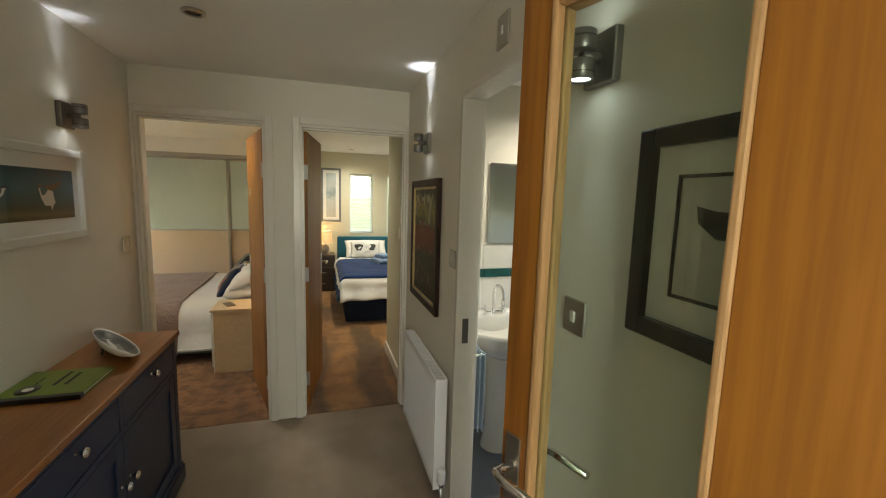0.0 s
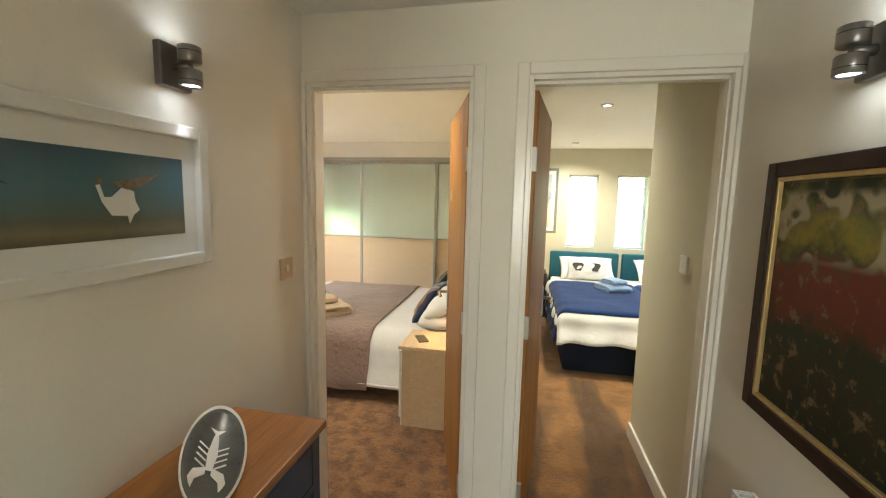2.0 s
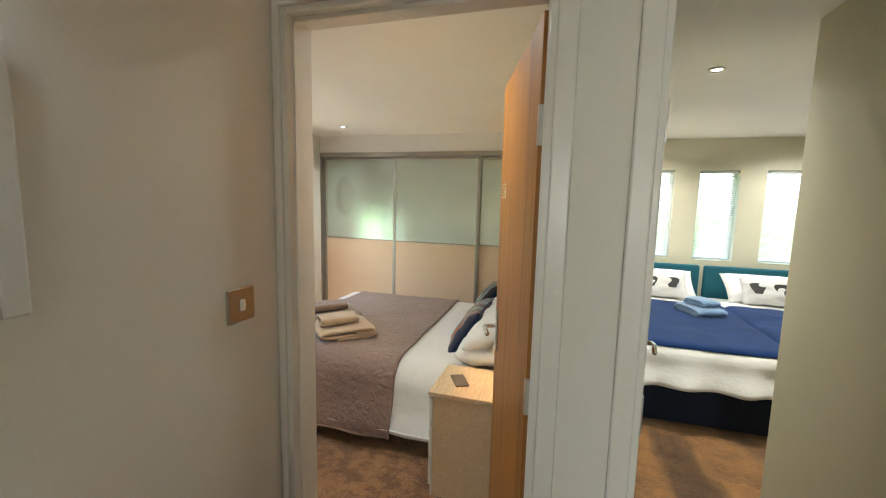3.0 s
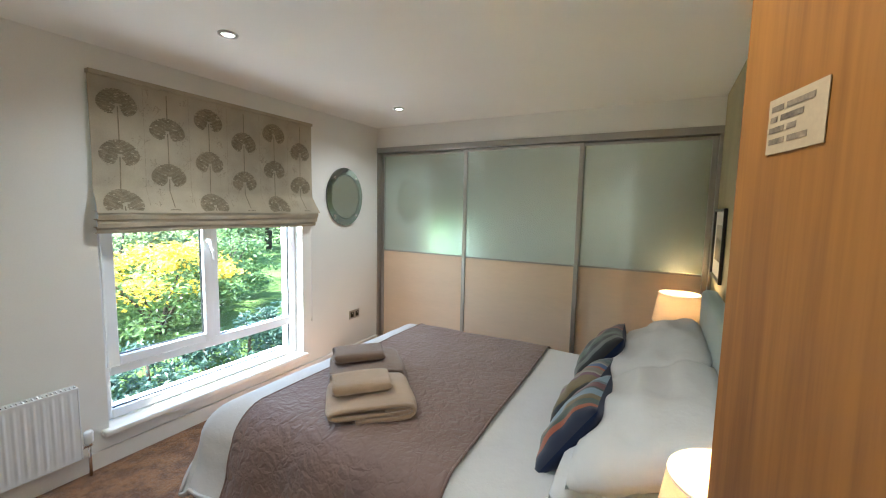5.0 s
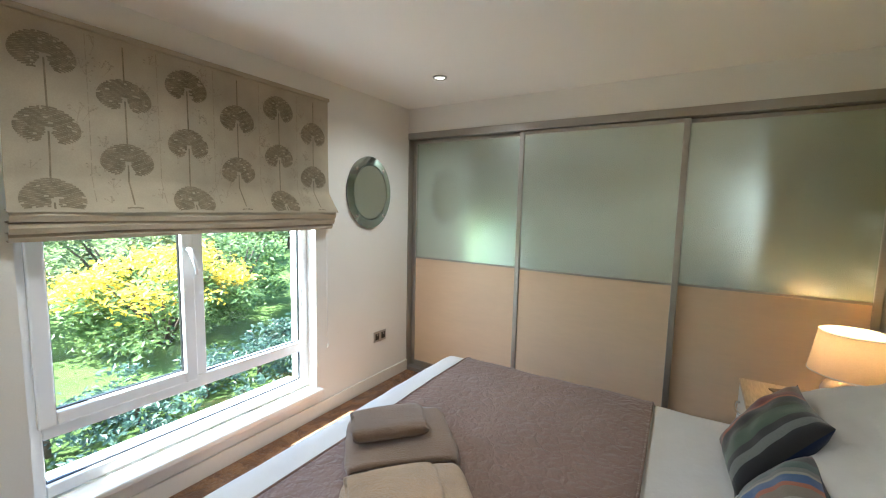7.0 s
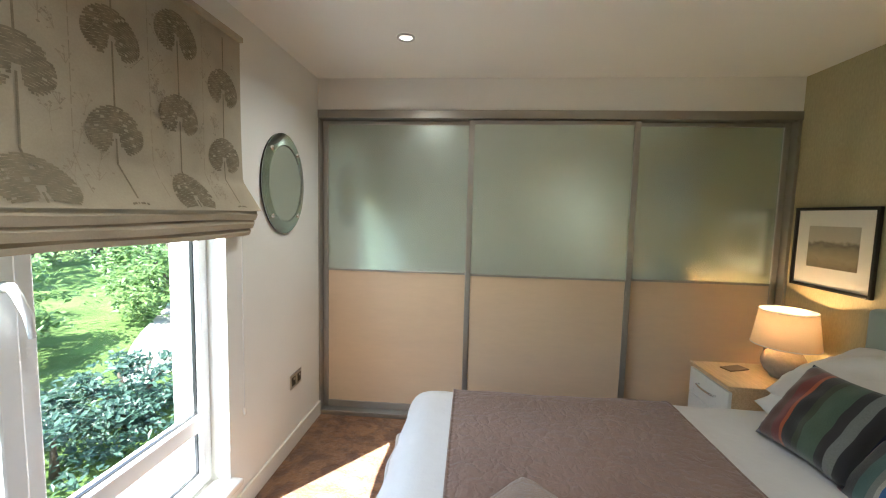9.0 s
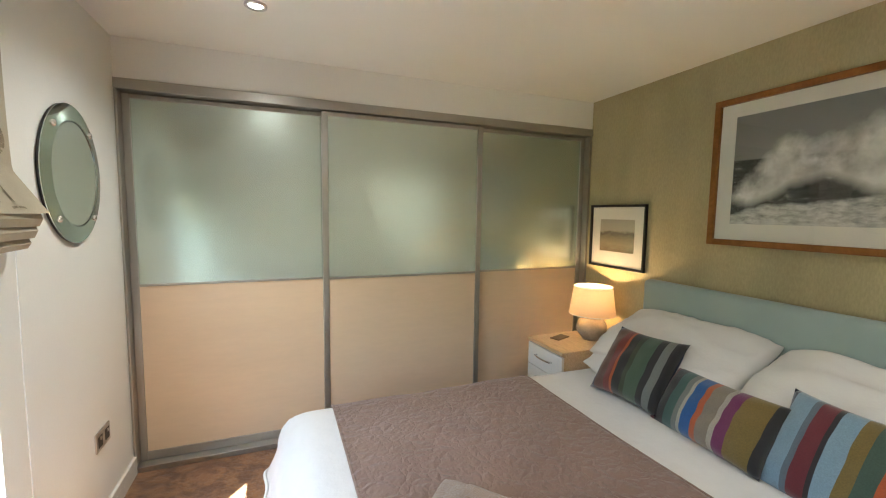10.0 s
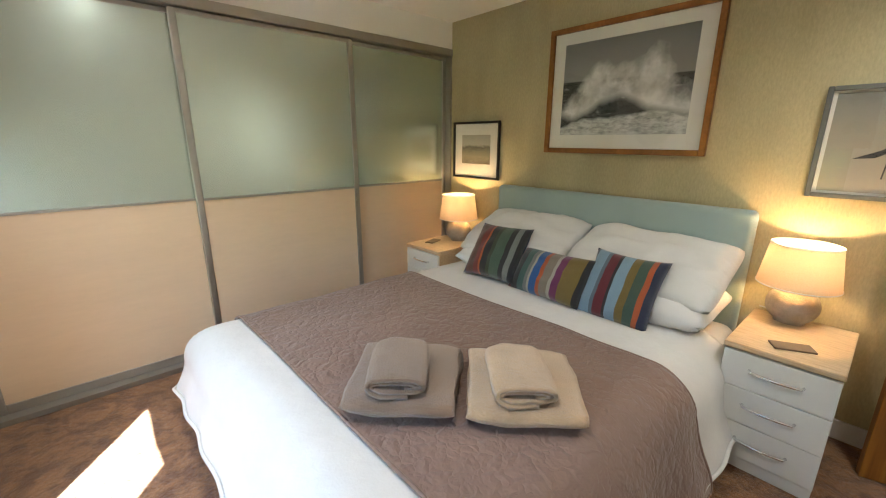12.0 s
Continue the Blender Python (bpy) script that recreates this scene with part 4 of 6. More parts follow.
def rolled_towel(name, w, d, h, turns, material, label, m):
    """A towel folded over and over into a flat roll: w along the roll, d deep, h high."""
    gap = h / 2 * 0.86 / turns

    def f(u, v):
        a = 2 * math.pi * turns * v + math.pi * 1.45
        c, q = math.cos(a), math.sin(a)
        inset = gap * turns * v
        c, q = math.copysign(abs(c) ** 0.55, c), math.copysign(abs(q) ** 0.7, q)
        n1 = noise.noise(Vector((u * 3.1 + w * 40, c * 1.6, q + d * 30)))
        n2 = noise.noise(Vector((u * 9 + 5, c * 6 + d * 20, q * 5)))
        end = 1 - 0.09 * abs(2 * u - 1) ** 6
        y = (d / 2 - inset) * c * end + 0.007 * n1
        z = h / 2 + (h / 2 - inset) * q * end + (0.005 * n1 + 0.002 * n2) * (1 if q > -0.3 else 0.2)
        return Vector(((u - 0.5) * w + 0.012 * n1 * (2 * u - 1) - 0.01 * v * (1 if u > 0.5 else -1), y, z))
    ob = solid(name, grid(f, 26, int(44 * turns)), material, label, "towel", smooth=True, group="folded towels")
    thicken(ob, gap * 0.8, 0)
    ob.matrix_basis = m
    return ob


TZ = BT + 0.098
for material, tone, dx, dy in ((TOWEL_TAUPE, "taupe", 0.0, 0.0), (TOWEL_CREAM, "cream", 0.26, -0.29)):
    rolled_towel("bath_towel", 0.36, 0.415, 0.074, 1.5, material, tone + " bath towel folded on the throw", pose(-1.877 + dx, 6.440 + dy, TZ, 0, 0, -47))
    rolled_towel("hand_towel", 0.27, 0.20, 0.066, 2.0, material, tone + " hand towel rolled flat on the bath towel", pose(-1.915 + dx, 6.422 + dy, TZ + 0.072, 0, 0, 49))


# ---- bedside lamps and small things ----
def table_lamp(x, y, z, label, size=1.08):
    t = thing("table_lamp", label, "table lamp", (x, y, z), group="bedside lamps")
    prof = [(0, 0.002), (0.055, 0.0)]
    for i in range(1, 14):
        a = -math.pi / 2 * 0.72 + (math.pi / 2 * 1.5) * i / 13
        prof.append((0.094 * math.cos(a), 0.078 + 0.085 * math.sin(a)))
    prof += [(0.022, 0.160), (0.018, 0.168), (0, 0.168)]
    bm = lathe(prof, 40)
    for v in bm.verts:
        r = math.hypot(v.co.x, v.co.y)
        if r > 0.05:
            k = 1 + 0.018 * math.cos(20 * math.atan2(v.co.y, v.co.x))
            v.co.x, v.co.y = v.co.x * k, v.co.y * k
    t.matrix_basis = t.matrix_basis @ Matrix.Scale(size, 4)
    part("base", bm, CERAMIC_GREY, t, "ribbed grey-brown ceramic globe", True)
    part("stem", lathe([(0.009, 0.165), (0.009, 0.24), (0, 0.24)], 12), STEEL, t, "", True)
    part("bulb", lathe([(0, 0.30), (0.02, 0.29), (0.028, 0.27), (0.018, 0.245), (0.012, 0.235), (0, 0.235)], 16), BULB, t, "lit warm bulb", True)
    part("cable", tube([(0.06, 0.03, 0.008), (0.09, 0.075, 0.003), (0.105, 0.115, 0.003), (0.10, 0.125, 0.004)], 0.0028, 8), COTTON, t, "pale lamp cable", True)
    s = part("shade", lathe([(0.146, 0.170), (0.120, 0.350)], 48), SHADE, t, "lit cream fabric drum shade", True)
    part("shade_ring", lathe([(0.147, 0.169), (0.148, 0.172), (0.147, 0.175), (0.1455, 0.172), (0.147, 0.169)], 48), COTTON, s, "", True)
    part("shade_ring", lathe([(0.121, 0.347), (0.122, 0.350), (0.121, 0.353), (0.1195, 0.350), (0.121, 0.347)], 48), COTTON, s, "", True)
    lamp("table_lamp_light", "POINT", (x, y, z + 0.285 * size), TABLE_LAMP, WARM, 0.025)
    return t


table_lamp(-0.31, 7.82, NS["far"][4], "lit table lamp with ribbed globe base beside the wardrobe")
table_lamp(-0.27, 5.66, NS["near"][4], "lit table lamp with ribbed globe base near the door", 1.035)


LEATHER = mat("brown_leather", (0.15, 0.105, 0.07), 0.45, fine=90, big=9, vary=0.2, bump=0.2)


def coaster(x, y, z, turn):
    ob = solid("coaster", box(-0.07, 0.07, -0.036, 0.036, 0, 0.008, 0.003), LEATHER, "small brown leather coaster on the bedside cabinet", "coaster", group="coasters")
    ob.matrix_basis = pose(x, y, z, 0, 0, turn)


coaster(-0.51, 7.91, NS["far"][4], 20)
coaster(-0.585, 5.60, NS["near"][4], -62)


# ---- pictures ----
def sheet(bm, axis, at, a0, a1, z0, z1):
    """An upright rectangle on a wall: axis x (the wall's plane is x=at) or y."""
    if axis == "x":
        return flat([(at, a0, z0), (at, a1, z0), (at, a1, z1), (at, a0, z1)], bm)
    return flat([(a0, at, z0), (a1, at, z0), (a1, at, z1), (a0, at, z1)], bm)


def picture(name, label, x, side, y0, y1, z0, z1, fw, fmat, art, inset, depth=0.025, slip=None, glazed=True, mount=MOUNT, axis="x"):
    """A framed picture on the wall at x (or y), facing side; inset: width of the mount round the art."""
    p = thing(name, label, "picture", (x, (y0 + y1) / 2, z0) if axis == "x" else ((y0 + y1) / 2, x, z0))
    out, ins = x + side * depth, x + side * 0.002

    def bar(bm, a0, a1, c0, c1, o=out, bev=0.004):
        lo, hi = min(ins, o), max(ins, o)
        return bx(bm, lo, hi, a0, a1, c0, c1, bev) if axis == "x" else bx(bm, a0, a1, lo, hi, c0, c1, bev)

    bm = bmesh.new()
    bar(bm, y0, y0 + fw, z0, z1)
    bar(bm, y1 - fw, y1, z0, z1)
    bar(bm, y0 + fw, y1 - fw, z0, z0 + fw)
    bar(bm, y0 + fw, y1 - fw, z1 - fw, z1)
    part("frame", bm, fmat, p, world=True)
    if slip:
        bm = bmesh.new()
        a, q = fw, 0.012
        o = x + side * depth * 0.8
        bar(bm, y0 + a, y0 + a + q, z0 + a, z1 - a, o, 0.002)
        bar(bm, y1 - a - q, y1 - a, z0 + a, z1 - a, o, 0.002)
        bar(bm, y0 + a + q, y1 - a - q, z0 + a, z0 + a + q, o, 0.002)
        bar(bm, y0 + a + q, y1 - a - q, z1 - a - q, z1 - a, o, 0.002)
        part("slip", bm, slip, p, "narrow gilt slip", world=True)
    o = x + side * depth * 0.35
    bm = bmesh.new()
    bar(bm, y0 + fw * 0.8, y1 - fw * 0.8, z0 + fw * 0.8, z1 - fw * 0.8, o, 0)
    part("mount", bm, mount, p, "pale card mount", world=True)
    i = inset if isinstance(inset, tuple) else (inset,) * 4
    o2 = o + side * 0.0015
    bm = bmesh.new()
    lo, hi = min(o, o2), max(o, o2)
    if axis == "x":
        bx(bm, lo, hi, y0 + i[0], y1 - i[1], z0 + i[2], z1 - i[3])
    else:
        bx(bm, y0 + i[0], y1 - i[1], lo, hi, z0 + i[2], z1 - i[3])
    a = part("print", bm, art, p, world=True)
    if glazed:
        g = part("glazing", sheet(None, axis, x + side * depth * 0.65, y0 + fw, y1 - fw, z0 + fw, z1 - fw), PIC_GLASS, p, "clear picture glass", world=True)
        g.visible_shadow = False
    return p, o2


def generated(n, l):
    tc, sp = n.new("ShaderNodeTexCoord"), n.new("ShaderNodeSeparateXYZ")
    l.new(tc.outputs["Generated"], sp.inputs[0])
    return tc, sp


def math_node(n, l, op, a, b):
    m = n.new("ShaderNodeMath")
    m.operation = op
    for i, v in enumerate((a, b)):
        if isinstance(v, (int, float)):
            m.inputs[i].default_value = v
        else:
            l.new(v, m.inputs[i])
    return m.outputs[0]


def art(name, stops, wobble=0.3, scale=5.0, axis=2, stretch=None, gloss=0.6):
    """A picture in bands up its height, blurred by brushwork."""
    m, n, l, b = nodes_of(name)
    tc, sp = generated(n, l)
    t = noise_tex(n, l, scale, 6, 0.62, stretch)
    k = math_node(n, l, "SUBTRACT", t.outputs[0], 0.5)
    k = math_node(n, l, "MULTIPLY", k, wobble)
    k = math_node(n, l, "ADD", sp.outputs[axis], k)
    r = ramp(n, l, k, stops)
    l.new(r.outputs[0], b.inputs["Base Color"])
    b.inputs["Roughness"].default_value = gloss
    return m


def wave_photo():
    """Breaking sea: grey sky, dark swell, two plumes of spray over rocks and foam along the bottom."""
    m, n, l, b = nodes_of("black_and_white_sea_photograph")
    tc, sp = generated(n, l)
    u = math_node(n, l, "SUBTRACT", 1.0, sp.outputs[1])
    big = noise_tex(n, l, 7, 6, 0.58)
    fine = noise_tex(n, l, 30, 5, 0.7, (1, 0.6, 1.6))

    def grey(stops):
        return [(p, (g, g, g)) for p, g in stops]

    def above(line, amount, edge):
        """One where the height lies under the line, softened over edge and broken up by noise."""
        k = math_node(n, l, "SUBTRACT", ramp(n, l, u, grey(line)).outputs[0], sp.outputs[2])
        k = math_node(n, l, "ADD", k, math_node(n, l, "MULTIPLY", math_node(n, l, "SUBTRACT", big.outputs[0], 0.5), amount))
        return ramp(n, l, k, grey([(0.0, 0.0), (edge, 1.0)])).outputs[0]

    def over(base, mask, colour):
        mix = n.new("ShaderNodeMix")
        mix.data_type = "RGBA"
        l.new(mask, mix.inputs[0])
        l.new(base, mix.inputs[6])
        if isinstance(colour, tuple):
            mix.inputs[7].default_value = colour
        else:
            l.new(colour, mix.inputs[7])
        return mix.outputs[2]
    sky = ramp(n, l, sp.outputs[2], [(0.5, (0.27, 0.28, 0.28)), (1.0, (0.17, 0.18, 0.18))]).outputs[0]
    swell = ramp(n, l, fine.outputs[0], [(0.4, (0.014, 0.017, 0.018)), (0.6, (0.05, 0.055, 0.055)), (0.7, (0.26, 0.26, 0.26))]).outputs[0]
    foam = ramp(n, l, fine.outputs[0], [(0.3, (0.22, 0.23, 0.23)), (0.6, (0.62, 0.63, 0.62))]).outputs[0]
    spray = ramp(n, l, big.outputs[0], [(0.32, (0.36, 0.37, 0.37)), (0.60, (0.76, 0.77, 0.77))]).outputs[0]
    last = over(sky, above([(0.0, 0.60), (1.0, 0.58)], 0.0, 0.012), swell)
    last = over(last, above([(0.0, 0.40), (0.12, 0.48), (0.20, 0.64), (0.29, 0.84), (0.38, 0.76), (0.48, 0.72), (0.60, 0.76), (0.74, 0.90), (0.82, 0.82), (0.90, 0.56), (1.0, 0.50)], 0.46, 0.22), spray)
    last = over(last, above([(0.0, 0.28), (0.1, 0.22), (0.24, 0.30), (0.34, 0.40), (0.50, 0.46), (0.62, 0.40), (0.72, 0.30), (1.0, 0.24)], 0.16, 0.10), swell)
    last = over(last, above([(0.0, 0.10), (0.2, 0.18), (0.5, 0.22), (0.8, 0.24), (1.0, 0.18)], 0.12, 0.03), foam)
    l.new(last, b.inputs["Base Color"])
    b.inputs["Roughness"].default_value = 0.5
    return m


picture("seascape_photograph", "large gilt-framed black and white photograph of a breaking wave", BH, -1, 6.152, 7.148, 1.293, 2.060, 0.032, FRAME_GOLD, wave_photo(), (0.11, 0.11, 0.115, 0.10), 0.03)
ART_SMALL = art("sepia_landscape_print", [(0.0, (0.20, 0.16, 0.10)), (0.25, (0.34, 0.29, 0.18)), (0.5, (0.22, 0.20, 0.14)), (0.58, (0.14, 0.12, 0.09)), (0.66, (0.46, 0.42, 0.34)), (1.0, (0.42, 0.39, 0.33))], 0.35, 24)
picture("small_landscape_print", "small black-framed sepia landscape print", BH, -1, 7.567, 8.085, 1.063, 1.520, 0.018, FRAME_BLACK, ART_SMALL, (0.10, 0.10, 0.12, 0.105), 0.022)
ART_BEACH = art("pale_beach_print", [(0.0, (0.40, 0.36, 0.28)), (0.6, (0.34, 0.31, 0.25)), (1.0, (0.22, 0.22, 0.20))], 0.15, 9)
p3, p3x = picture("heron_print", "grey-framed pale print of a wading bird", BH, -1, 5.10, 5.725, 1.13, 1.60, 0.02, FRAME_GREY, ART_BEACH, (0.035, 0.035, 0.03, 0.03), 0.022)
bm = flat([(p3x - 0.002, 5.60, 1.30), (p3x - 0.002, 5.52, 1.335), (p3x - 0.002, 5.38, 1.43), (p3x - 0.002, 5.30, 1.45), (p3x - 0.002, 5.40, 1.385), (p3x - 0.002, 5.53, 1.305)])
flat([(p3x - 0.002, 5.50, 1.22), (p3x - 0.002, 5.495, 1.22), (p3x - 0.002, 5.49, 1.29), (p3x - 0.002, 5.495, 1.29)], bm)
flat([(p3x - 0.002, 5.47, 1.22), (p3x - 0.002, 5.465, 1.22), (p3x - 0.002, 5.46, 1.29), (p3x - 0.002, 5.465, 1.29)], bm)
part("printed_bird", bm, INK, p3, "plain dark bird shape", world=True)


# ---- round mirror, sockets, switches, radiators, downlights ----
def round_mirror():
    t = thing("round_mirror", "round wall mirror with a wide silvery glass rim", "mirror", (BW, 7.63, 1.30))
    m = Matrix.Translation((BW, 7.63, 1.575)) @ Matrix.Rotation(radians(90), 4, "Y") @ Matrix.Diagonal((1.08, 0.96, 1, 1))
    part("backing", lathe([(0, 0.002), (0.25, 0.002), (0.25, 0.012), (0, 0.012)], 64, None, m), BLACK, t, "", True, True)
    part("rim", lathe([(0.191, 0.012), (0.191, 0.0225), (0.196, 0.0240), (0.252, 0.0140), (0.252, 0.012)], 96, None, m), glass_rim, t, "bevelled mirror glass rim", False, True)
    part("mirror_glass", lathe([(0, 0.020), (0.188, 0.020)], 96, None, m), MIRROR, t, "", False, True)
    for a in (0.75, 2.39, 3.89, 5.53):
        c = m @ Matrix.Translation((0.22 * math.cos(a), 0.22 * math.sin(a), 0.02))
        part("stud", lathe([(0.012, -0.004), (0.012, 0.005), (0, 0.010)], 16, None, c), CHROME, t, "chrome fixing stud", True, True)


glass_rim = mat("bevelled_mirror_rim", (0.70, 0.78, 0.74), 0.06, 1.0, fine=30, vary=0.02, bump=0.0)
round_mirror()


def wall_plate(name, label, category, x, side, y, z, w=0.086, h=0.086, kind="switch", axis="x", parts=1, material=STEEL):
    t = thing(name, label, category, (x, y, z - h / 2) if axis == "x" else (y, x, z - h / 2), group=category + " plates")

    def slab(d0, d1, a, b, c, d, bev):
        lo, hi = min(x + side * d0, x + side * d1), max(x + side * d0, x + side * d1)
        return box(lo, hi, y + a, y + b, z + c, z + d, bev) if axis == "x" else box(y + a, y + b, lo, hi, z + c, z + d, bev)
    part("plate", slab(0, 0.008, -w / 2, w / 2, -h / 2, h / 2, 0.003), material, t, world=True)
    if kind == "switch":
        for k in range(parts):
            part("rocker", slab(0.008, 0.013, -0.008, 0.008, -0.014, 0.014, 0.002), SATIN_WHITE, t, "white rocker", world=True)
    else:
        for k in (-1, 1):
            q = w / 4 * k
            part("insert", slab(0.008, 0.0095, q - 0.022, q + 0.022, -0.026, 0.026, 0.001), BLACK, t, "black socket insert", world=True)
            part("rocker", slab(0.0095, 0.014, q - 0.006, q + 0.006, 0.008, 0.022, 0.001), STEEL, t, "", world=True)
    return t


wall_plate("double_socket", "brushed steel double socket on the window wall", "socket", BW, 1, 7.765, 0.41, 0.146, 0.086, "socket")
wall_plate("double_socket", "brushed steel socket behind the bedside cabinet", "socket", BH, -1, 7.62, 0.66, 0.146, 0.086, "socket")
wall_plate("light_switch", "brushed steel light switch by the bedroom door", "switch", HL, 1, 4.385, 1.262)
wall_plate("light_switch", "brushed steel light switch between painting and bathroom", "switch", HR, -1, 3.463, 1.292)
wall_plate("light_switch", "brushed steel light switch near the glazed door", "switch", HR, -1, 2.495, 1.297)
wall_plate("wall_sensor", "small brushed steel sensor plate high above the bathroom door", "sensor", HR, -1, 2.997, 2.145, 0.09, 0.11)


def radiator(name, label, x, side, y0, y1, z0, z1, valve_y):
    """A convector panel with pressed flutes, top grille and a valve, proud of the wall at x."""
    r = thing(name, label, "radiator", (x, (y0 + y1) / 2, z0))
    xa, xb = x + side * 0.02, x + side * 0.08
    n = max(6, int((y1 - y0) / 0.034))

    def face(u, v):
        y = y0 + (y1 - y0) * u
        k = 0.0 if v < 0.09 or v > 0.91 or u < 0.02 or u > 0.98 else 0.006 * max(0.0, math.cos(2 * math.pi * n * u)) ** 0.7 if math.cos(2 * math.pi * n * u) > 0 else 0.0
        return Vector((xb - side * 0.004 + side * k, y, z0 + (z1 - z0) * v))
    part("front_panel", grid(face, n * 8, 22), UPVC, r, "white fluted steel panel", True, True)
    part("core", box(min(xa, xb - side * 0.006), max(xa, xb - side * 0.006), y0 + 0.004, y1 - 0.004, z0, z1 - 0.012), UPVC, r, world=True)
    for y in (y0, y1):
        part("side_cover", box(min(xa, xb), max(xa, xb), y - 0.003, y + 0.003, z0, z1, 0.001), UPVC, r, world=True)
    lo, hi = min(xa, xb), max(xa, xb)
    bm = box(lo, lo + 0.01, y0, y1, z1 - 0.012, z1)
    bx(bm, hi - 0.01, hi, y0, y1, z1 - 0.012, z1)
    k = y0
    while k < y1:
        bx(bm, lo + 0.01, hi - 0.01, k, k + 0.006, z1 - 0.010, z1 - 0.002)
        k += 0.018
    part("top_grille", bm, UPVC, r, "slotted top grille", world=True)
    s = 1 if valve_y > y0 else -1
    vx = x + side * 0.05
    part("valve", tube([(vx, valve_y, z0 + 0.05), (vx, valve_y + s * 0.05, z0 + 0.05)], 0.012), CHROME, r, "chrome valve body", True, True)
    part("pipe", tube([(vx, valve_y + s * 0.04, z0 + 0.05), (vx, valve_y + s * 0.04, 0.004)], 0.008), CHROME, r, "chrome pipe tail", True, True)
    part("thermostatic_head", lathe([(0.016, 0), (0.021, 0.005), (0.021, 0.06), (0.016, 0.068), (0, 0.068)], 20, None, Matrix.Translation((vx, valve_y + s * 0.04, z0 + 0.06))), UPVC, r, "white thermostatic valve head", True, True)
    for y in (y0 + 0.12, y1 - 0.12):
        part("bracket", box(min(x, xa), max(x, xa), y - 0.02, y + 0.02, z0 + 0.05, z1 - 0.08), UPVC, r, world=True)
    return r


radiator("radiator", "white fluted panel radiator under the bedroom window wall", BW, 1, 4.72, 5.55, 0.13, 0.52, 5.55)
radiator("radiator", "white panel radiator on the hallway wall", HR, -1, 3.43, 4.18, 0.14, 0.712, 3.43)


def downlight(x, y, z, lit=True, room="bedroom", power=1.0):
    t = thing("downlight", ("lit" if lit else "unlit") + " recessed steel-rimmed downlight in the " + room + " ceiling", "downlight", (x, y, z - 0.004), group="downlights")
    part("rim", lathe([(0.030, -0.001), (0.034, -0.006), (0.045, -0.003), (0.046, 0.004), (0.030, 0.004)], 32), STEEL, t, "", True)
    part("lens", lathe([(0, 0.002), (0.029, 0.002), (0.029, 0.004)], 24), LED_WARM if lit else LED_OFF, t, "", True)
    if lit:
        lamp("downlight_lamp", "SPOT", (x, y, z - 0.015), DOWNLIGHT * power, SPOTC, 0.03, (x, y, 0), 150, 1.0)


for x, y in ((-2.34, 5.97), (-2.425, 7.525), (-0.705, 5.17)):
    downlight(x, y, HC)
downlight(-0.28, 3.64, HC, False, "hallway")
for x, y in ((0.67, 6.28), (0.68, 8.30), (2.2, 6.28), (2.2, 8.30)):
    downlight(x, y, HC, True, "twin bedroom", 1.9)
# unseen bathroom downlight, added and set near the end wall to brighten it
downlight(1.7, 3.72, HC + 0.03, True, "bathroom", 1.6)
# added behind the start to brighten the hall and glazed door; no lamp seen there
downlight(0.25, 0.75, HC, True, "unseen lobby", 1.0)


# ---- hallway ----
def sconce(x, side, y, z, up, down):
    """A square plate with two small cylinder spots, one up and one down."""
    t = thing("wall_light", "pewter wall light with two lit cylinder spots", "wall light", (x, y, z - 0.055), group="hallway wall lights")
    lo, hi = min(x, x + side * 0.022), max(x, x + side * 0.022)
    part("back_plate", box(lo, hi, y - 0.05, y + 0.05, z - 0.055, z + 0.055, 0.004), PEWTER, t, world=True)
    part("arm", tube([(x + side * 0.02, y, z), (x + side * 0.064, y, z)], 0.012), PEWTER, t, "", True, True)
    for s in (1, -1):
        m = Matrix.Translation((x + side * 0.064, y, z + s * 0.009)) @ Matrix.Diagonal((1, 1, s, 1))
        c = part("spot_cylinder", lathe([(0, 0), (0.026, 0), (0.028, 0.003), (0.028, 0.040), (0.025, 0.042), (0.022, 0.036)], 28, None, m), PEWTER, t, "", True, True)
        part("lens", lathe([(0, 0.035), (0.022, 0.035), (0.022, 0.037)], 20, None, m), LED_COOL, c, "lit cool white lens", True, True)
        part("seam", lathe([(0.0284, 0.026), (0.0284, 0.028)], 28, None, m), BLACK, c, "thin dark joint", True, True)
        lamp("wall_light_lamp", "SPOT", (x + side * 0.060, y, z + s * 0.056), SCONCE * (up if s > 0 else down), COOL, 0.012, (x + side * 0.0, y, z + s * 0.8), 34 if s > 0 else 40, 0.9)


for y in (3.20, 3.875):
    sconce(HL, 1, y, 1.885, 0.5, 0.3)
for y in (3.965, 2.45):
    sconce(HR, -1, y, 1.885, 2.2, 0.15)
SEA = art("seabird_painting", [(0.0, (0.09, 0.075, 0.03)), (0.10, (0.18, 0.16, 0.08)), (0.22, (0.09, 0.10, 0.06)), (0.34, (0.07, 0.13, 0.12)), (0.6, (0.05, 0.15, 0.18)), (1.0, (0.02, 0.08, 0.12))], 0.18, 14, 2, (1, 0.5, 1))
pp, px = picture("seabird_painting", "long white-framed painting of seabirds on a shore", HL, 1, 2.92, 3.965, 1.352, 1.738, 0.035, FRAME_WHITE, SEA, (0.09, 0.08, 0.092, 0.092), 0.03)


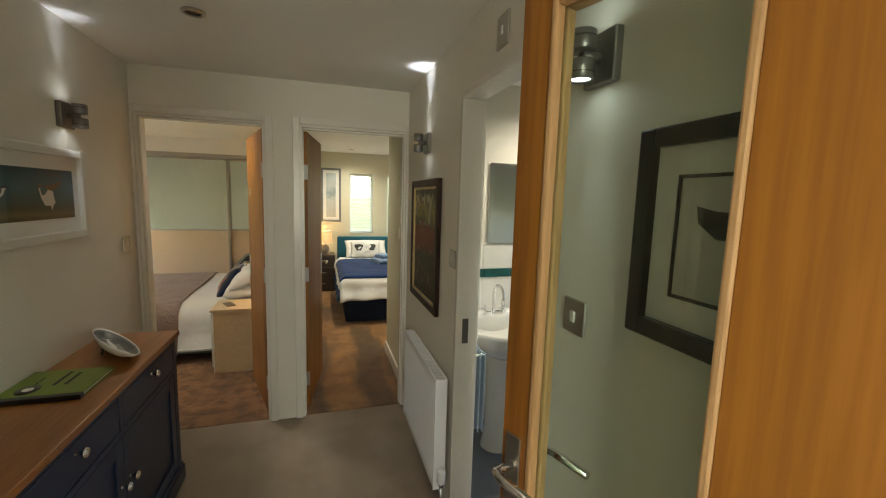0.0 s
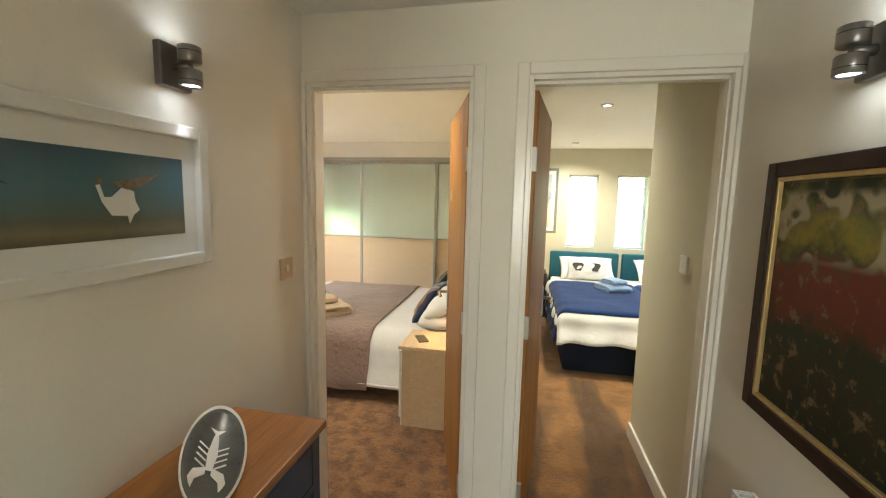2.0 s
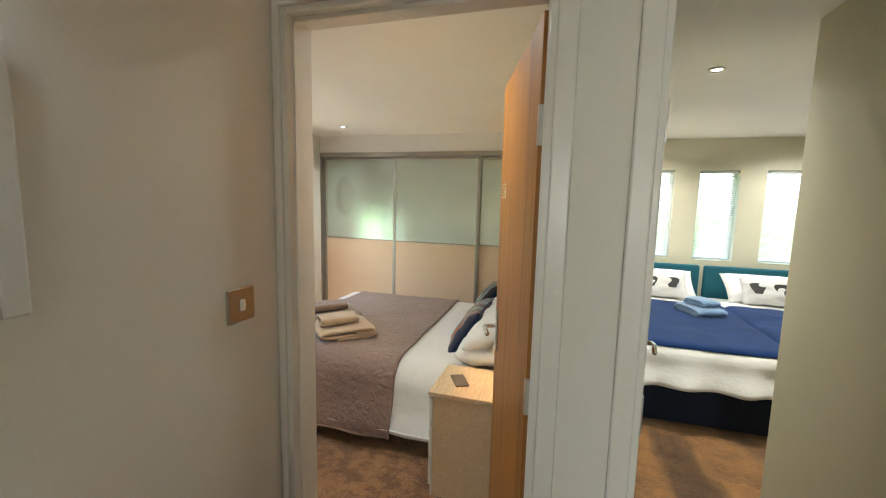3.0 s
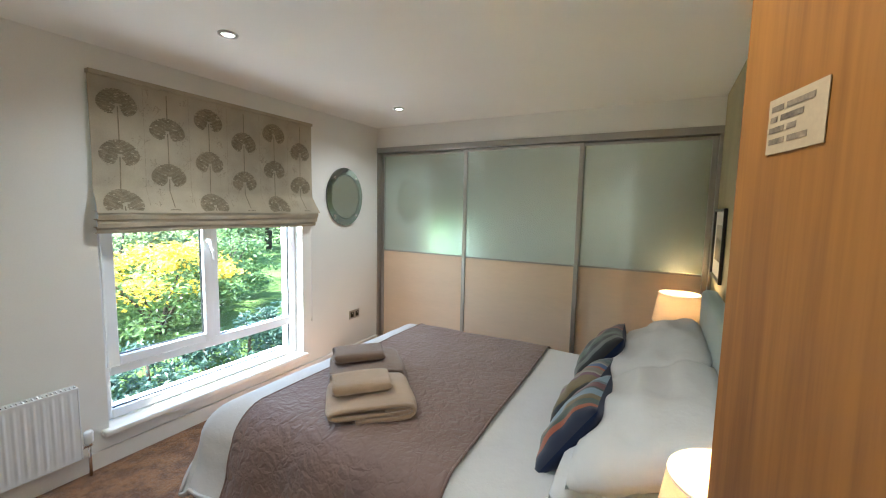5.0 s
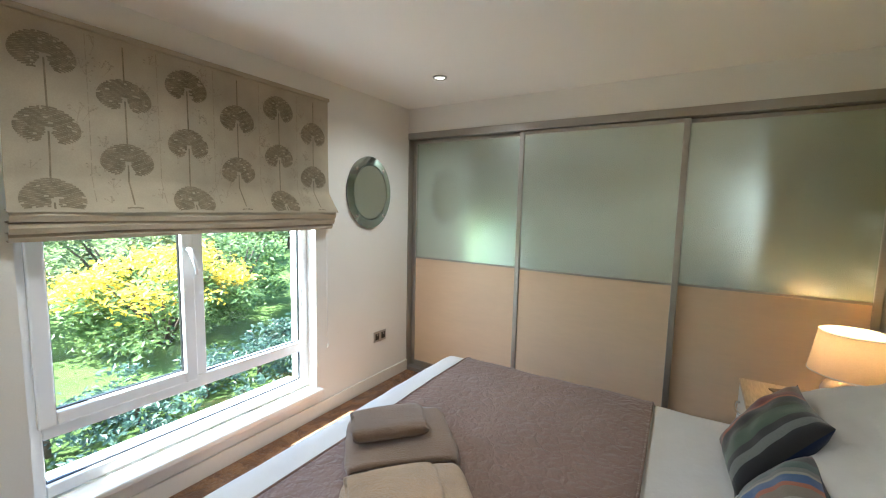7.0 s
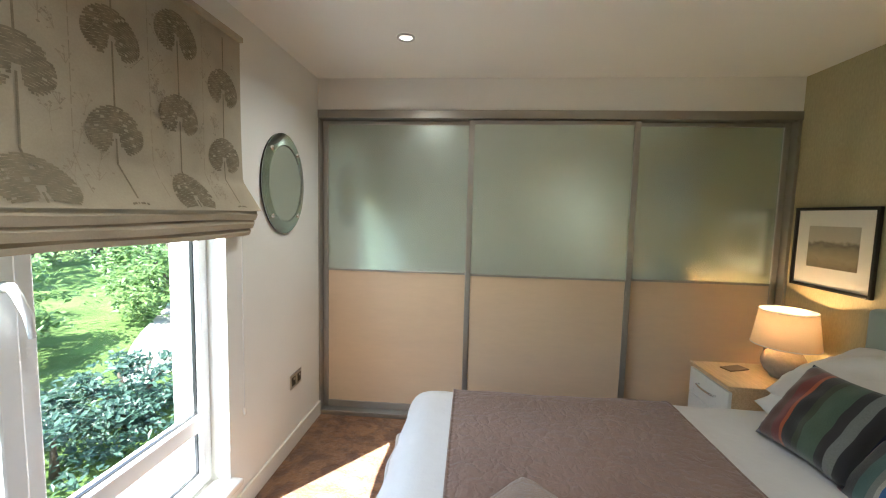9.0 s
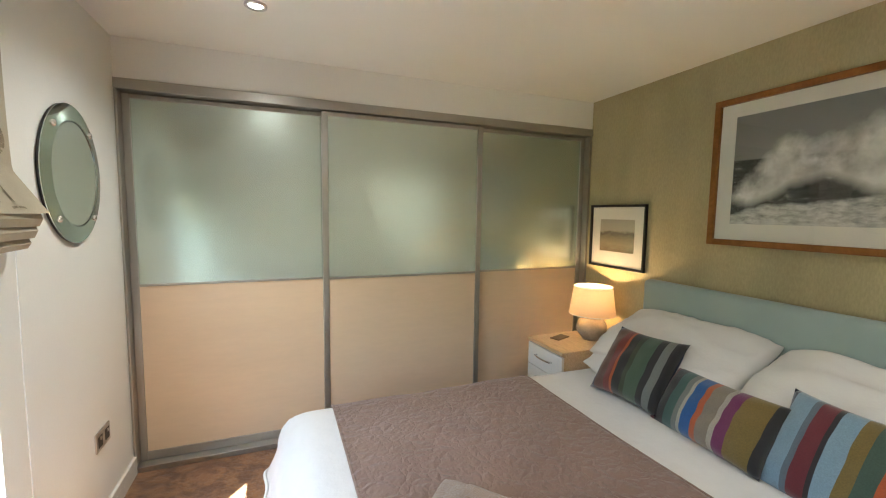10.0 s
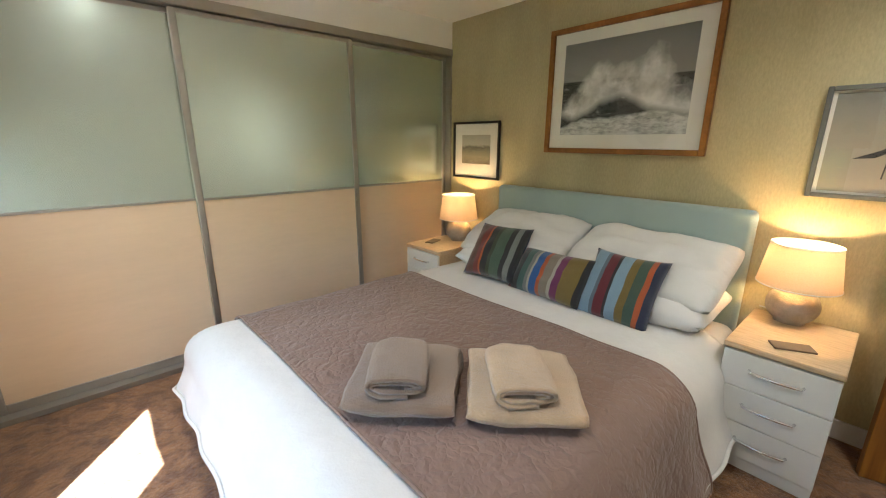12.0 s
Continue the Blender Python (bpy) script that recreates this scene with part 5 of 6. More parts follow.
def bird(y, z, s):
    """A plain resting seabird: long dark back, white cheek, breast and belly, dark cap and bill."""
    x = px + 0.002

    def shape(pts, up, bm=None):
        return flat([(x + up, y + s * a, z + s * b) for a, b in pts], bm)
    body = part("painted_bird", shape(((-0.75, -0.33), (-0.2, -0.36), (0.3, -0.28), (0.62, -0.08), (0.74, 0.16), (0.92, 0.30), (0.80, 0.36), (0.5, 0.26), (0.2, -0.05), (-0.3, -0.22)), 0.0), MOUNT, pp, "plain white breast and belly", world=True)
    bm = shape(((-1.35, 0.10), (-0.9, -0.10), (-0.3, -0.24), (0.2, -0.16), (0.42, 0.02), (0.52, 0.22), (0.30, 0.24), (-0.3, 0.18)), 0.0006)
    shape(((0.42, 0.30), (0.86, 0.32), (1.22, 0.26), (0.92, 0.42), (0.70, 0.50), (0.48, 0.44)), 0.0006, bm)
    part("dark_plumage", bm, INK, body, "dark back and cap", world=True)


for y, z, k in ((3.20, 1.553, 0.080), (3.315, 1.543, 0.082), (3.425, 1.548, 0.058)):
    bird(y, z, k)
# a white bird with one raised wing
bm = flat([(px + 0.002, 3.71 + a, 1.53 + b) for a, b in ((-0.062, 0.038), (-0.05, 0.0), (-0.03, -0.03), (0.008, -0.032), (0.012, -0.052), (0.024, -0.03), (0.04, -0.018), (0.03, 0.004), (0.028, 0.026), (0.0, 0.036), (-0.028, 0.012), (-0.044, 0.012), (-0.052, 0.04))])
white = part("painted_bird", bm, MOUNT, pp, "plain white bird shape", world=True)
bm = flat([(px + 0.0026, 3.71 + a, 1.53 + b) for a, b in ((-0.035, 0.045), (0.02, 0.054), (0.10, 0.072), (0.045, 0.036), (0.01, 0.030))])
flat([(px + 0.0026, 3.71 + a, 1.53 + b) for a, b in ((-0.066, 0.048), (-0.046, 0.056), (-0.044, 0.044), (-0.06, 0.038))], bm)
part("dark_plumage", bm, FADED_INK, white, "brown raised wing", world=True)


def oil_art():
    """Olive hills with pale winding walls over dark red and a nearly black green foreground."""
    m, n, l, b = nodes_of("dark_oil_painting")
    tc, sp = generated(n, l)
    t = noise_tex(n, l, 9, 5, 0.6)
    k = math_node(n, l, "ADD", sp.outputs[2], math_node(n, l, "MULTIPLY", math_node(n, l, "SUBTRACT", t.outputs[0], 0.5), 0.5))
    base = ramp(n, l, k, [(0.0, (0.012, 0.016, 0.008)), (0.22, (0.03, 0.026, 0.012)), (0.36, (0.022, 0.03, 0.014)), (0.48, (0.13, 0.030, 0.018)), (0.64, (0.15, 0.032, 0.02)), (0.70, (0.07, 0.065, 0.025)), (0.80, (0.24, 0.20, 0.035)), (0.90, (0.13, 0.125, 0.045)), (1.0, (0.03, 0.035, 0.02))])
    w = noise_tex(n, l, 6.5, 2, 0.4)
    line = ramp(n, l, w.outputs[0], [(0.43, (0, 0, 0)), (0.46, (1, 1, 1)), (0.51, (1, 1, 1)), (0.54, (0, 0, 0))])
    up = ramp(n, l, sp.outputs[2], [(0.66, (0, 0, 0)), (0.72, (1, 1, 1)), (0.94, (1, 1, 1)), (0.97, (0, 0, 0))])
    d = noise_tex(n, l, 26, 3, 0.6)
    dab = ramp(n, l, d.outputs[0], [(0.57, (0, 0, 0)), (0.66, (0.8, 0.8, 0.8))])
    last = base.outputs[0]
    for mask, colour in ((math_node(n, l, "MULTIPLY", line.outputs[0], up.outputs[0]), (0.36, 0.31, 0.2, 1)), (dab.outputs[0], (0.19, 0.12, 0.065, 1))):
        mix = n.new("ShaderNodeMix")
        mix.data_type = "RGBA"
        l.new(mask, mix.inputs[0])
        l.new(last, mix.inputs[6])
        mix.inputs[7].default_value = colour
        last = mix.outputs[2]
    l.new(last, b.inputs["Base Color"])
    b.inputs["Roughness"].default_value = 0.5
    b.inputs["Specular IOR Level"].default_value = 0.2
    return m


FIELD = oil_art()
picture("oil_painting", "dark oil painting in a heavy mahogany frame with gilt slip", HR, -1, 3.672, 4.295, 0.945, 1.68, 0.042, FRAME_MAHOG, FIELD, 0.06, 0.026, GILT_SLIP, False, FIELD)
ART_WADER = art("pale_wader_print", [(0.0, (0.52, 0.49, 0.42)), (0.5, (0.60, 0.58, 0.52)), (1.0, (0.56, 0.54, 0.48))], 0.3, 9)
pb, pbx = picture("wader_print", "black-framed print of a wading bird on white mount", HR, -1, 1.83, 2.305, 1.33, 1.712, 0.035, FRAME_BLACK, ART_WADER, (0.085, 0.085, 0.085, 0.085), 0.025)
bm = bmesh.new()
for y0b, y1b, z0b, z1b in ((1.915, 2.22, 1.415, 1.421), (1.915, 2.22, 1.621, 1.627), (1.915, 1.921, 1.421, 1.621), (2.214, 2.22, 1.421, 1.621)):
    bx(bm, pbx - 0.003, pbx - 0.0005, y0b, y1b, z0b, z1b)
bm.faces.new([bm.verts.new((pbx - 0.002, 2.125 + a, 1.535 + b)) for a, b in ((0.055, 0.04), (0.05, 0.012), (0.015, -0.012), (-0.045, -0.01), (-0.09, 0.01), (-0.045, 0.03), (0.02, 0.032))])
for q in (-0.005, -0.03):
    bm.faces.new([bm.verts.new((pbx - 0.002, 2.125 + q + a, 1.475 + b)) for a, b in ((0, 0), (0.004, 0), (0.004, 0.055), (0, 0.055))])
part("printed_bird", bm, INK, pb, "plain dark bird shape and keyline", world=True)


def sideboard():
    x0, x1, y0, y1, h = HL + 0.004, -0.533, 2.79, 4.04, 0.84
    s = thing("sideboard", "navy painted sideboard with an oiled oak top", "sideboard", ((x0 + x1) / 2, (y0 + y1) / 2, 0))
    soften(part("top", box(x0, x1 + 0.018, y0 - 0.015, y1 + 0.015, h - 0.028, h), OAK_TOP, s, "oiled oak top", world=True), 0.004)
    part("carcass", box(x0, x1 - 0.02, y0, y1, 0.07, h - 0.028, 0.003), NAVY, s, world=True)
    bm = box(x1 - 0.02, x1, y0, y0 + 0.045, 0.07, h - 0.028, 0.002)
    bx(bm, x1 - 0.02, x1, y1 - 0.045, y1, 0.07, h - 0.028, 0.002)
    bx(bm, x1 - 0.02, x1, y0 + 0.045, y1 - 0.045, h - 0.055, h - 0.028, 0.002)
    bx(bm, x1 - 0.02, x1, y0 + 0.045, y1 - 0.045, 0.625, 0.65, 0.002)
    bx(bm, x1 - 0.02, x1, 3.405, 3.435, 0.65, h - 0.055, 0.002)
    part("face_frame", bm, NAVY, s, world=True)
    bm = box(x0, x1 + 0.015, y0 - 0.012, y1 + 0.012, 0.0, 0.085, 0.008)
    bx(bm, x0, x1 + 0.007, y0 - 0.006, y1 + 0.006, 0.084, 0.10, 0.005)
    part("plinth", bm, NAVY, s, "moulded plinth", world=True)

    def knob(parent, y, z):
        m = Matrix.Translation((x1 + 0.001, y, z)) @ Matrix.Rotation(radians(90), 4, "Y")
        part("knob", lathe([(0.009, 0), (0.006, 0.010), (0.008, 0.016), (0.017, 0.020), (0.018, 0.027), (0.012, 0.033), (0, 0.034)], 16, None, m), CHROME, parent, "glass and chrome knob", True, True)
    for a, b in ((y0 + 0.048, 3.402), (3.438, y1 - 0.048)):
        d = part("drawer", box(x1 - 0.018, x1 - 0.001, a, b, 0.653, h - 0.058, 0.003), NAVY, s, world=True)
        knob(d, (a + b) / 2, 0.745)
    for a, b, ky in ((y0 + 0.048, 3.4185, 3.385), (3.4215, y1 - 0.048, 3.455)):
        bm = box(x1 - 0.018, x1 - 0.010, a, b, 0.103, 0.622)
        bx(bm, x1 - 0.0095, x1 - 0.001, a, a + 0.06, 0.103, 0.622, 0.003)
        bx(bm, x1 - 0.0095, x1 - 0.001, b - 0.06, b, 0.103, 0.622, 0.003)
        bx(bm, x1 - 0.0095, x1 - 0.001, a + 0.06, b - 0.06, 0.103, 0.163, 0.003)
        bx(bm, x1 - 0.0095, x1 - 0.001, a + 0.06, b - 0.06, 0.562, 0.622, 0.003)
        d = part("door", bm, NAVY, s, "panelled cupboard door", world=True)
        knob(d, ky, 0.43)
    return h


SH = sideboard()


def book():
    b = thing("green_book", "large flat green book with black spine on the sideboard", "book", (-0.735, 3.43, SH), 0)
    part("pages", box(-0.128, 0.128, -0.118, 0.122, 0.003, 0.014), PAPER, b)
    part("cover", box(-0.134, 0.134, -0.104, 0.126, 0.014, 0.017, 0.001), GREEN_COVER, b)
    part("back_cover", box(-0.134, 0.134, -0.104, 0.126, 0.0, 0.003, 0.001), GREEN_COVER, b)
    part("spine", box(-0.135, 0.135, -0.126, -0.100, 0.0, 0.0185, 0.003), BLACK, b, "black cloth spine")
    part("roundel", lathe([(0.034, 0.0172), (0.034, 0.018), (0, 0.018)], 32, None, Matrix.Translation((-0.055, -0.045, 0)) @ Matrix.Diagonal((1, 1.2, 1, 1))), DARK_WOOD, b, "round brown printed emblem", True)
    part("emblem", lathe([(0.016, 0.0181), (0.016, 0.0186), (0, 0.0186)], 24, None, Matrix.Translation((-0.055, -0.045, 0))), MOUNT, b)
    bm = bmesh.new()
    for k, (a, c) in enumerate(((-0.02, 0.10), (-0.02, 0.085))):
        bx(bm, 0.0 + 0.035 * k, 0.012 + 0.035 * k, a, c, 0.0172, 0.0176)
    bx(bm, -0.06, -0.055, 0.0, 0.06, 0.0172, 0.0176)
    part("printed_lines", bm, INK, b, "dark printed title bars")


book()


def dish():
    """A long oval dish, one side propped up, grey with a pale motif."""
    d = thing("oval_dish", "oval grey ceramic dish with a pale lobster motif on the sideboard", "dish", (-0.695, 3.764, SH))
    # the side towards the wall is propped up by 28 degrees
    tilt = Matrix(((0.739, -0.549, 0.390, 0), (0.486, 0.836, 0.256, 0), (-0.467, 0, 0.884, 0.022), (0, 0, 0, 1)))
    m = tilt @ Matrix.Diagonal((0.080, 0.232, 1.3, 1))
    part("body", lathe([(0, 0.0), (0.62, 0.001), (0.88, 0.014), (1.0, 0.026), (0.97, 0.028), (0.86, 0.017), (0.62, 0.006), (0, 0.005)], 44, None, m), MOUNT, d, "glazed off-white dish body", True)
    part("glaze", lathe([(0, 0.0058), (0.62, 0.0068), (0.86, 0.0178), (0.93, 0.0245), (0.93, 0.0235)], 44, None, m), SLATE_GLAZE, d, "grey glazed well", True)

    def motif(pts, z):
        return flat([m @ Vector((a, b, z)) for a, b in pts])
    z = 0.0078
    bm = motif(((-0.10, 0.35), (-0.16, 0.05), (-0.10, -0.25), (0.10, -0.25), (0.17, 0.05), (0.10, 0.35), (0.06, 0.46), (0.30, 0.60), (0.0, 0.54), (-0.30, 0.60), (-0.06, 0.46)), z)
    for sgn in (-1, 1):
        flat([m @ Vector((sgn * a, b, z + 0.0002 + 0.012 * max(0.0, math.hypot(a, b) - 0.5))) for a, b in ((0.1, -0.2), (0.46, -0.26), (0.60, -0.50), (0.42, -0.66), (0.34, -0.42), (0.08, -0.32))], bm)
    for k in range(4):
        q = 0.14 - 0.11 * k
        for sgn in (-1, 1):
            flat([m @ Vector((sgn * a, b, z + 0.0002)) for a, b in ((0.14, q), (0.48, q + 0.12), (0.50, q + 0.09), (0.15, q - 0.03))], bm)
    part("motif", bm, MOUNT, d, "plain pale lobster shape")
    part("stand", tube([(-0.030, -0.020, 0.002), (-0.026, -0.017, 0.033)], 0.006, 8), DARK_METAL, d, "small dark peg", True)


dish()


def coral():
    """A sea fan of wavering branches that part and touch again, on a white block."""
    c = thing("coral_sculpture", "grey-brown resin sea-fan sculpture on a white block", "sculpture", (-0.772, 2.959, SH))
    part("block", box(-0.075, 0.075, -0.10, 0.10, 0, 0.075, 0.004), MOUNT, c, "white painted block")
    rnd = random.Random(11)
    n, rows = 11, 9
    for layer in (-1.5, -0.5, 0.5, 1.5):
        for k in range(n):
            u = (k + 0.5 + 0.25 * layer) / n * 2 - 1
            tall = (0.36 + 0.19 * max(0.0, math.cos((u - 0.1) * 1.45))) * rnd.uniform(0.86, 1.04)
            path, radii = [], []
            for r in range(rows + 1):
                v = r / rows
                spread = 0.050 + 0.145 * math.sin(min(1.0, v * 1.1) * math.pi / 2)
                sway = (1 if (r + k) % 2 else -1) * (0.5 / n) * rnd.uniform(0.2, 2.9) * min(1, 3 * v)
                y = (u + sway) * spread + rnd.uniform(-0.004, 0.004)
                x = layer * 0.021 * (0.4 + v) + 0.012 * math.sin(r * 1.3 + k * 2.1 + layer)
                path.append(Vector((x, y, 0.066 + tall * v * (1 - 0.05 * abs(u)) + (rnd.uniform(-0.014, 0.014) if 0 < r < rows else 0))))
                radii.append(rnd.uniform(0.0075, 0.0105) * (1.2 - 0.35 * v))
            radii[-1] *= 1.35
            smooth_path, smooth_radii = [], []
            for r in range(rows):
                for q in (0.0, 0.33, 0.67):
                    e = q * q * (3 - 2 * q)
                    smooth_path.append(Vector((path[r].x + (path[r + 1].x - path[r].x) * e, path[r].y + (path[r + 1].y - path[r].y) * e, path[r].z + (path[r + 1].z - path[r].z) * q)))
                    smooth_radii.append(radii[r] + (radii[r + 1] - radii[r]) * q)
            smooth_path.append(path[-1])
            smooth_radii.append(radii[-1])
            part("branch", tube(smooth_path, smooth_radii, 6), CORAL, c, "", True)


coral()


def glazed_door():
    """Oak hall door, open against the wall, with one tall narrow pane."""
    d = thing("glazed_door", "open oak hall door with a tall narrow glass pane", "door", (0.845, 1.690, 0.008), 108.6)
    w, h, ga, gb, gz0, gz1 = 0.76, 1.985, 0.372, 0.690, 0.20, 1.92
    bm = box(0, ga, -0.022, 0.022, 0, h, 0.002)
    bx(bm, gb, w, -0.022, 0.022, 0, h, 0.002)
    bx(bm, ga, gb, -0.022, 0.022, 0, gz0, 0.0)
    bx(bm, ga, gb, -0.022, 0.022, gz1, h, 0.0)
    part("leaf", bm, OAK, d)
    g = part("pane", box(ga + 0.002, gb - 0.002, -0.003, 0.003, gz0 + 0.002, gz1 - 0.002), DOOR_PANE, d, "clear glass pane with a faint green tint")
    g.visible_shadow = False
    for s in (-1, 1):
        a, b = sorted((s * 0.004, s * 0.026))
        bm = box(ga, ga + 0.014, a, b, gz0, gz1, 0.004)
        bx(bm, gb - 0.014, gb, a, b, gz0, gz1, 0.004)
        bx(bm, ga + 0.014, gb - 0.014, a, b, gz0, gz0 + 0.014, 0.004)
        bx(bm, ga + 0.014, gb - 0.014, a, b, gz1 - 0.014, gz1, 0.004)
        part("glazing_bead", bm, OAK_PALE, d, "paler oak glazing bead")
        lever(d, w - 0.035, s * 0.0225, 1.0, s, -1)


glazed_door()


# ---- twin bedroom ----
FY = 8.88
wall("wall_twin_side", [(0.85, 3.6, BN, 5.68, 0, HC)], OLIVE_PAINT, "olive painted wall by the twin bedroom door")
WINS = ((0.69, 1.09), (1.335, 1.735), (1.985, 2.385))
TZ0, TZ1 = 0.93, 1.95
pieces, last = [], 0.06
for a, b in WINS:
    pieces += [(last, a, FY, FY + 0.2, 0, HC), (a, b, FY, FY + 0.2, 0, TZ0), (a, b, FY, FY + 0.2, TZ1, HC)]
    last = b
pieces.append((last, 3.6, FY, FY + 0.2, 0, HC))
wall("wall_twin_end", pieces, OLIVE_PAINT, "pale olive wall with three narrow windows")
wall("wall_twin_outer", [(3.5, 3.6, 5.68, FY, 0, HC)], OLIVE_PAINT, "pale olive outer wall of the twin bedroom")
wall("wall_twin_party", [(0.062, 0.07, BN, FY, 0, HC)], OLIVE_PAINT, "pale olive party wall of the twin bedroom")
baseboard("baseboard_twin", 0.834, 0.85, BN + 0.02, 5.68)
SLAT = mat("white_slat", (0.8, 0.8, 0.78), 0.4, fine=40, vary=0.02, bump=0.02)
slat_mesh = mesh_of("slat", box(-0.19, 0.19, -0.012, 0.012, -0.001, 0.001), SLAT)
for k, (a, b) in enumerate(WINS):
    w = thing("window_%d" % (k + 2), "narrow white window with a white venetian blind", "window", ((a + b) / 2, FY + 0.12, TZ0), kind="structure")
    bm = box(a, a + 0.035, FY + 0.1, FY + 0.15, TZ0, TZ1, 0.004)
    bx(bm, b - 0.035, b, FY + 0.1, FY + 0.15, TZ0, TZ1, 0.004)
    bx(bm, a + 0.035, b - 0.035, FY + 0.1, FY + 0.15, TZ0, TZ0 + 0.035, 0.004)
    bx(bm, a + 0.035, b - 0.035, FY + 0.1, FY + 0.15, TZ1 - 0.035, TZ1, 0.004)
    part("window_frame", bm, UPVC, w, world=True)
    p = part("pane", box(a + 0.035, b - 0.035, FY + 0.12, FY + 0.124, TZ0 + 0.035, TZ1 - 0.035), PANE, w, world=True)
    p.visible_shadow = False
    v = thing("venetian_blind", "lowered white venetian blind in a narrow window", "blind", ((a + b) / 2, FY + 0.05, TZ0 + 0.02), group="venetian blinds")
    part("headrail", box(-0.195, 0.195, -0.015, 0.015, 0.965, 0.995, 0.002), SLAT, v)
    for i in range(38):
        s = new("slat", slat_mesh)
        s.parent = v
        s.matrix_basis = pose(0, 0, 0.01 + i * 0.025, 42, 0, 0)


def single_bed(x):
    """A divan with white duvet and frill; built round its foot's corner at x."""
    b = thing("single_bed", "single divan bed with navy base and teal headboard", "bed", (x, 6.60, 0), group="twin beds")
    w, ln = 0.90, 2.05
    part("divan_base", box(0.02, w - 0.02, 0.02, ln, 0.03, 0.40, 0.012), NAVY_FABRIC, b, "navy upholstered base", True)
    part("mattress", box(0.01, w - 0.01, 0.01, ln, 0.40, 0.54, 0.03, 3), COTTON, b, "", True)
    part("headboard", box(0, w, ln + 0.03, ln + 0.10, 0.3, 0.885, 0.02, 3), TEAL_FABRIC, b, "teal fabric headboard", True)
    return b


def single_bedding(x):
    f = (x - 0.03, x + 0.93, 6.555, 9.4, 0.575, 0.07)

    def sheet_of(s, t, lift, ripple):
        p = drape(s, t, *f, ripple=ripple, lift=lift)
        return p
    du = solid("single_duvet", grid(lambda u, v: sheet_of(x - 0.14 + 1.18 * u, 6.33 + 1.84 * v, 0.0, 0.030), 60, 70), COTTON, "white single duvet with a rippled hem", "duvet", smooth=True, group="single duvets")
    thicken(du, 0.02)
    bl = solid("blue_blanket", grid(lambda u, v: sheet_of(x - 0.30 + 1.34 * u, 6.57 + 1.38 * v, 0.028, 0.014), 50, 50), BLUE_BLANKET, "royal blue blanket spread over the single bed", "blanket", smooth=True, group="blue blankets")
    thicken(bl, 0.01)
    pillow("pillow", 0.68, 0.44, 0.15, COTTON, "white pillow on the single bed", "pillow", pose(x + 0.45, 8.42, 0.70, 35, 0, 0), "twin bed pillows", seed=x)
    c = pillow("bird_cushion", 0.48, 0.30, 0.12, COTTON, "white cushion printed with dark bird shapes", "cushion", pose(x + 0.42, 8.20, 0.73, 55, 0, 0), "bird cushions", seed=x + 2)
    bm = bmesh.new()
    for q in (-0.11, 0.09):
        pts = [(q + 0.06 * math.cos(t) * (1 + 0.3 * math.sin(3 * t)), 0.075 * math.sin(t) * (1 + 0.25 * math.cos(2 * t)), 0.062) for t in [i * math.pi / 8 for i in range(16)]]
        flat(pts, bm)
    part("printed_birds", bm, INK, c, "plain dark bird shapes")


single_bed(0.475)
single_bedding(0.475)
single_bed(1.42)
single_bedding(1.42)
folded_towel("bath_towel", 0.26, 0.28, 3, 0.022, TOWEL_BLUE, "pale blue towel folded on the blanket", pose(1.08, 7.55, 0.617, 0, 0, 20))
folded_towel("hand_towel", 0.17, 0.18, 3, 0.02, TOWEL_BLUE, "pale blue hand towel on the folded towel", pose(1.09, 7.56, 0.685, 0, 0, 30))


def dark_chest():
    c = thing("bedside_chest", "dark walnut bedside chest with chrome handles", "bedside cabinet", (0.26, 8.63, 0))
    part("carcass", box(-0.17, 0.17, -0.19, 0.22, 0.004, 0.60, 0.003), DARK_WOOD, c)
    for k in range(3):
        d = part("drawer", box(-0.16, 0.16, -0.208, -0.191, 0.05 + 0.18 * k, 0.22 + 0.18 * k, 0.003), DARK_WOOD, c)
        part("handle", tube([(-0.06, -0.208, 0.14 + 0.18 * k), (0, -0.235, 0.14 + 0.18 * k), (0.06, -0.208, 0.14 + 0.18 * k)], 0.006), CHROME, d, "chrome bow handle", True)


dark_chest()
table_lamp(0.24, 8.66, 0.60, "lit table lamp on the dark bedside chest")
ART_BLUE = art("pale_blue_print", [(0.0, (0.45, 0.42, 0.36)), (0.4, (0.50, 0.50, 0.46)), (0.55, (0.22, 0.27, 0.28)), (0.7, (0.45, 0.48, 0.46)), (1.0, (0.40, 0.45, 0.45))], 0.5, 9)
picture("coastal_print", "grey-framed coastal print above the dark chest", FY, -1, 0.215, 0.545, 1.12, 2.03, 0.035, FRAME_GREY, ART_BLUE, 0.085, 0.025, axis="y")
wall_plate("light_switch", "white light switch inside the twin bedroom door", "switch", 0.85, -1, 5.02, 1.27, material=SATIN_WHITE)


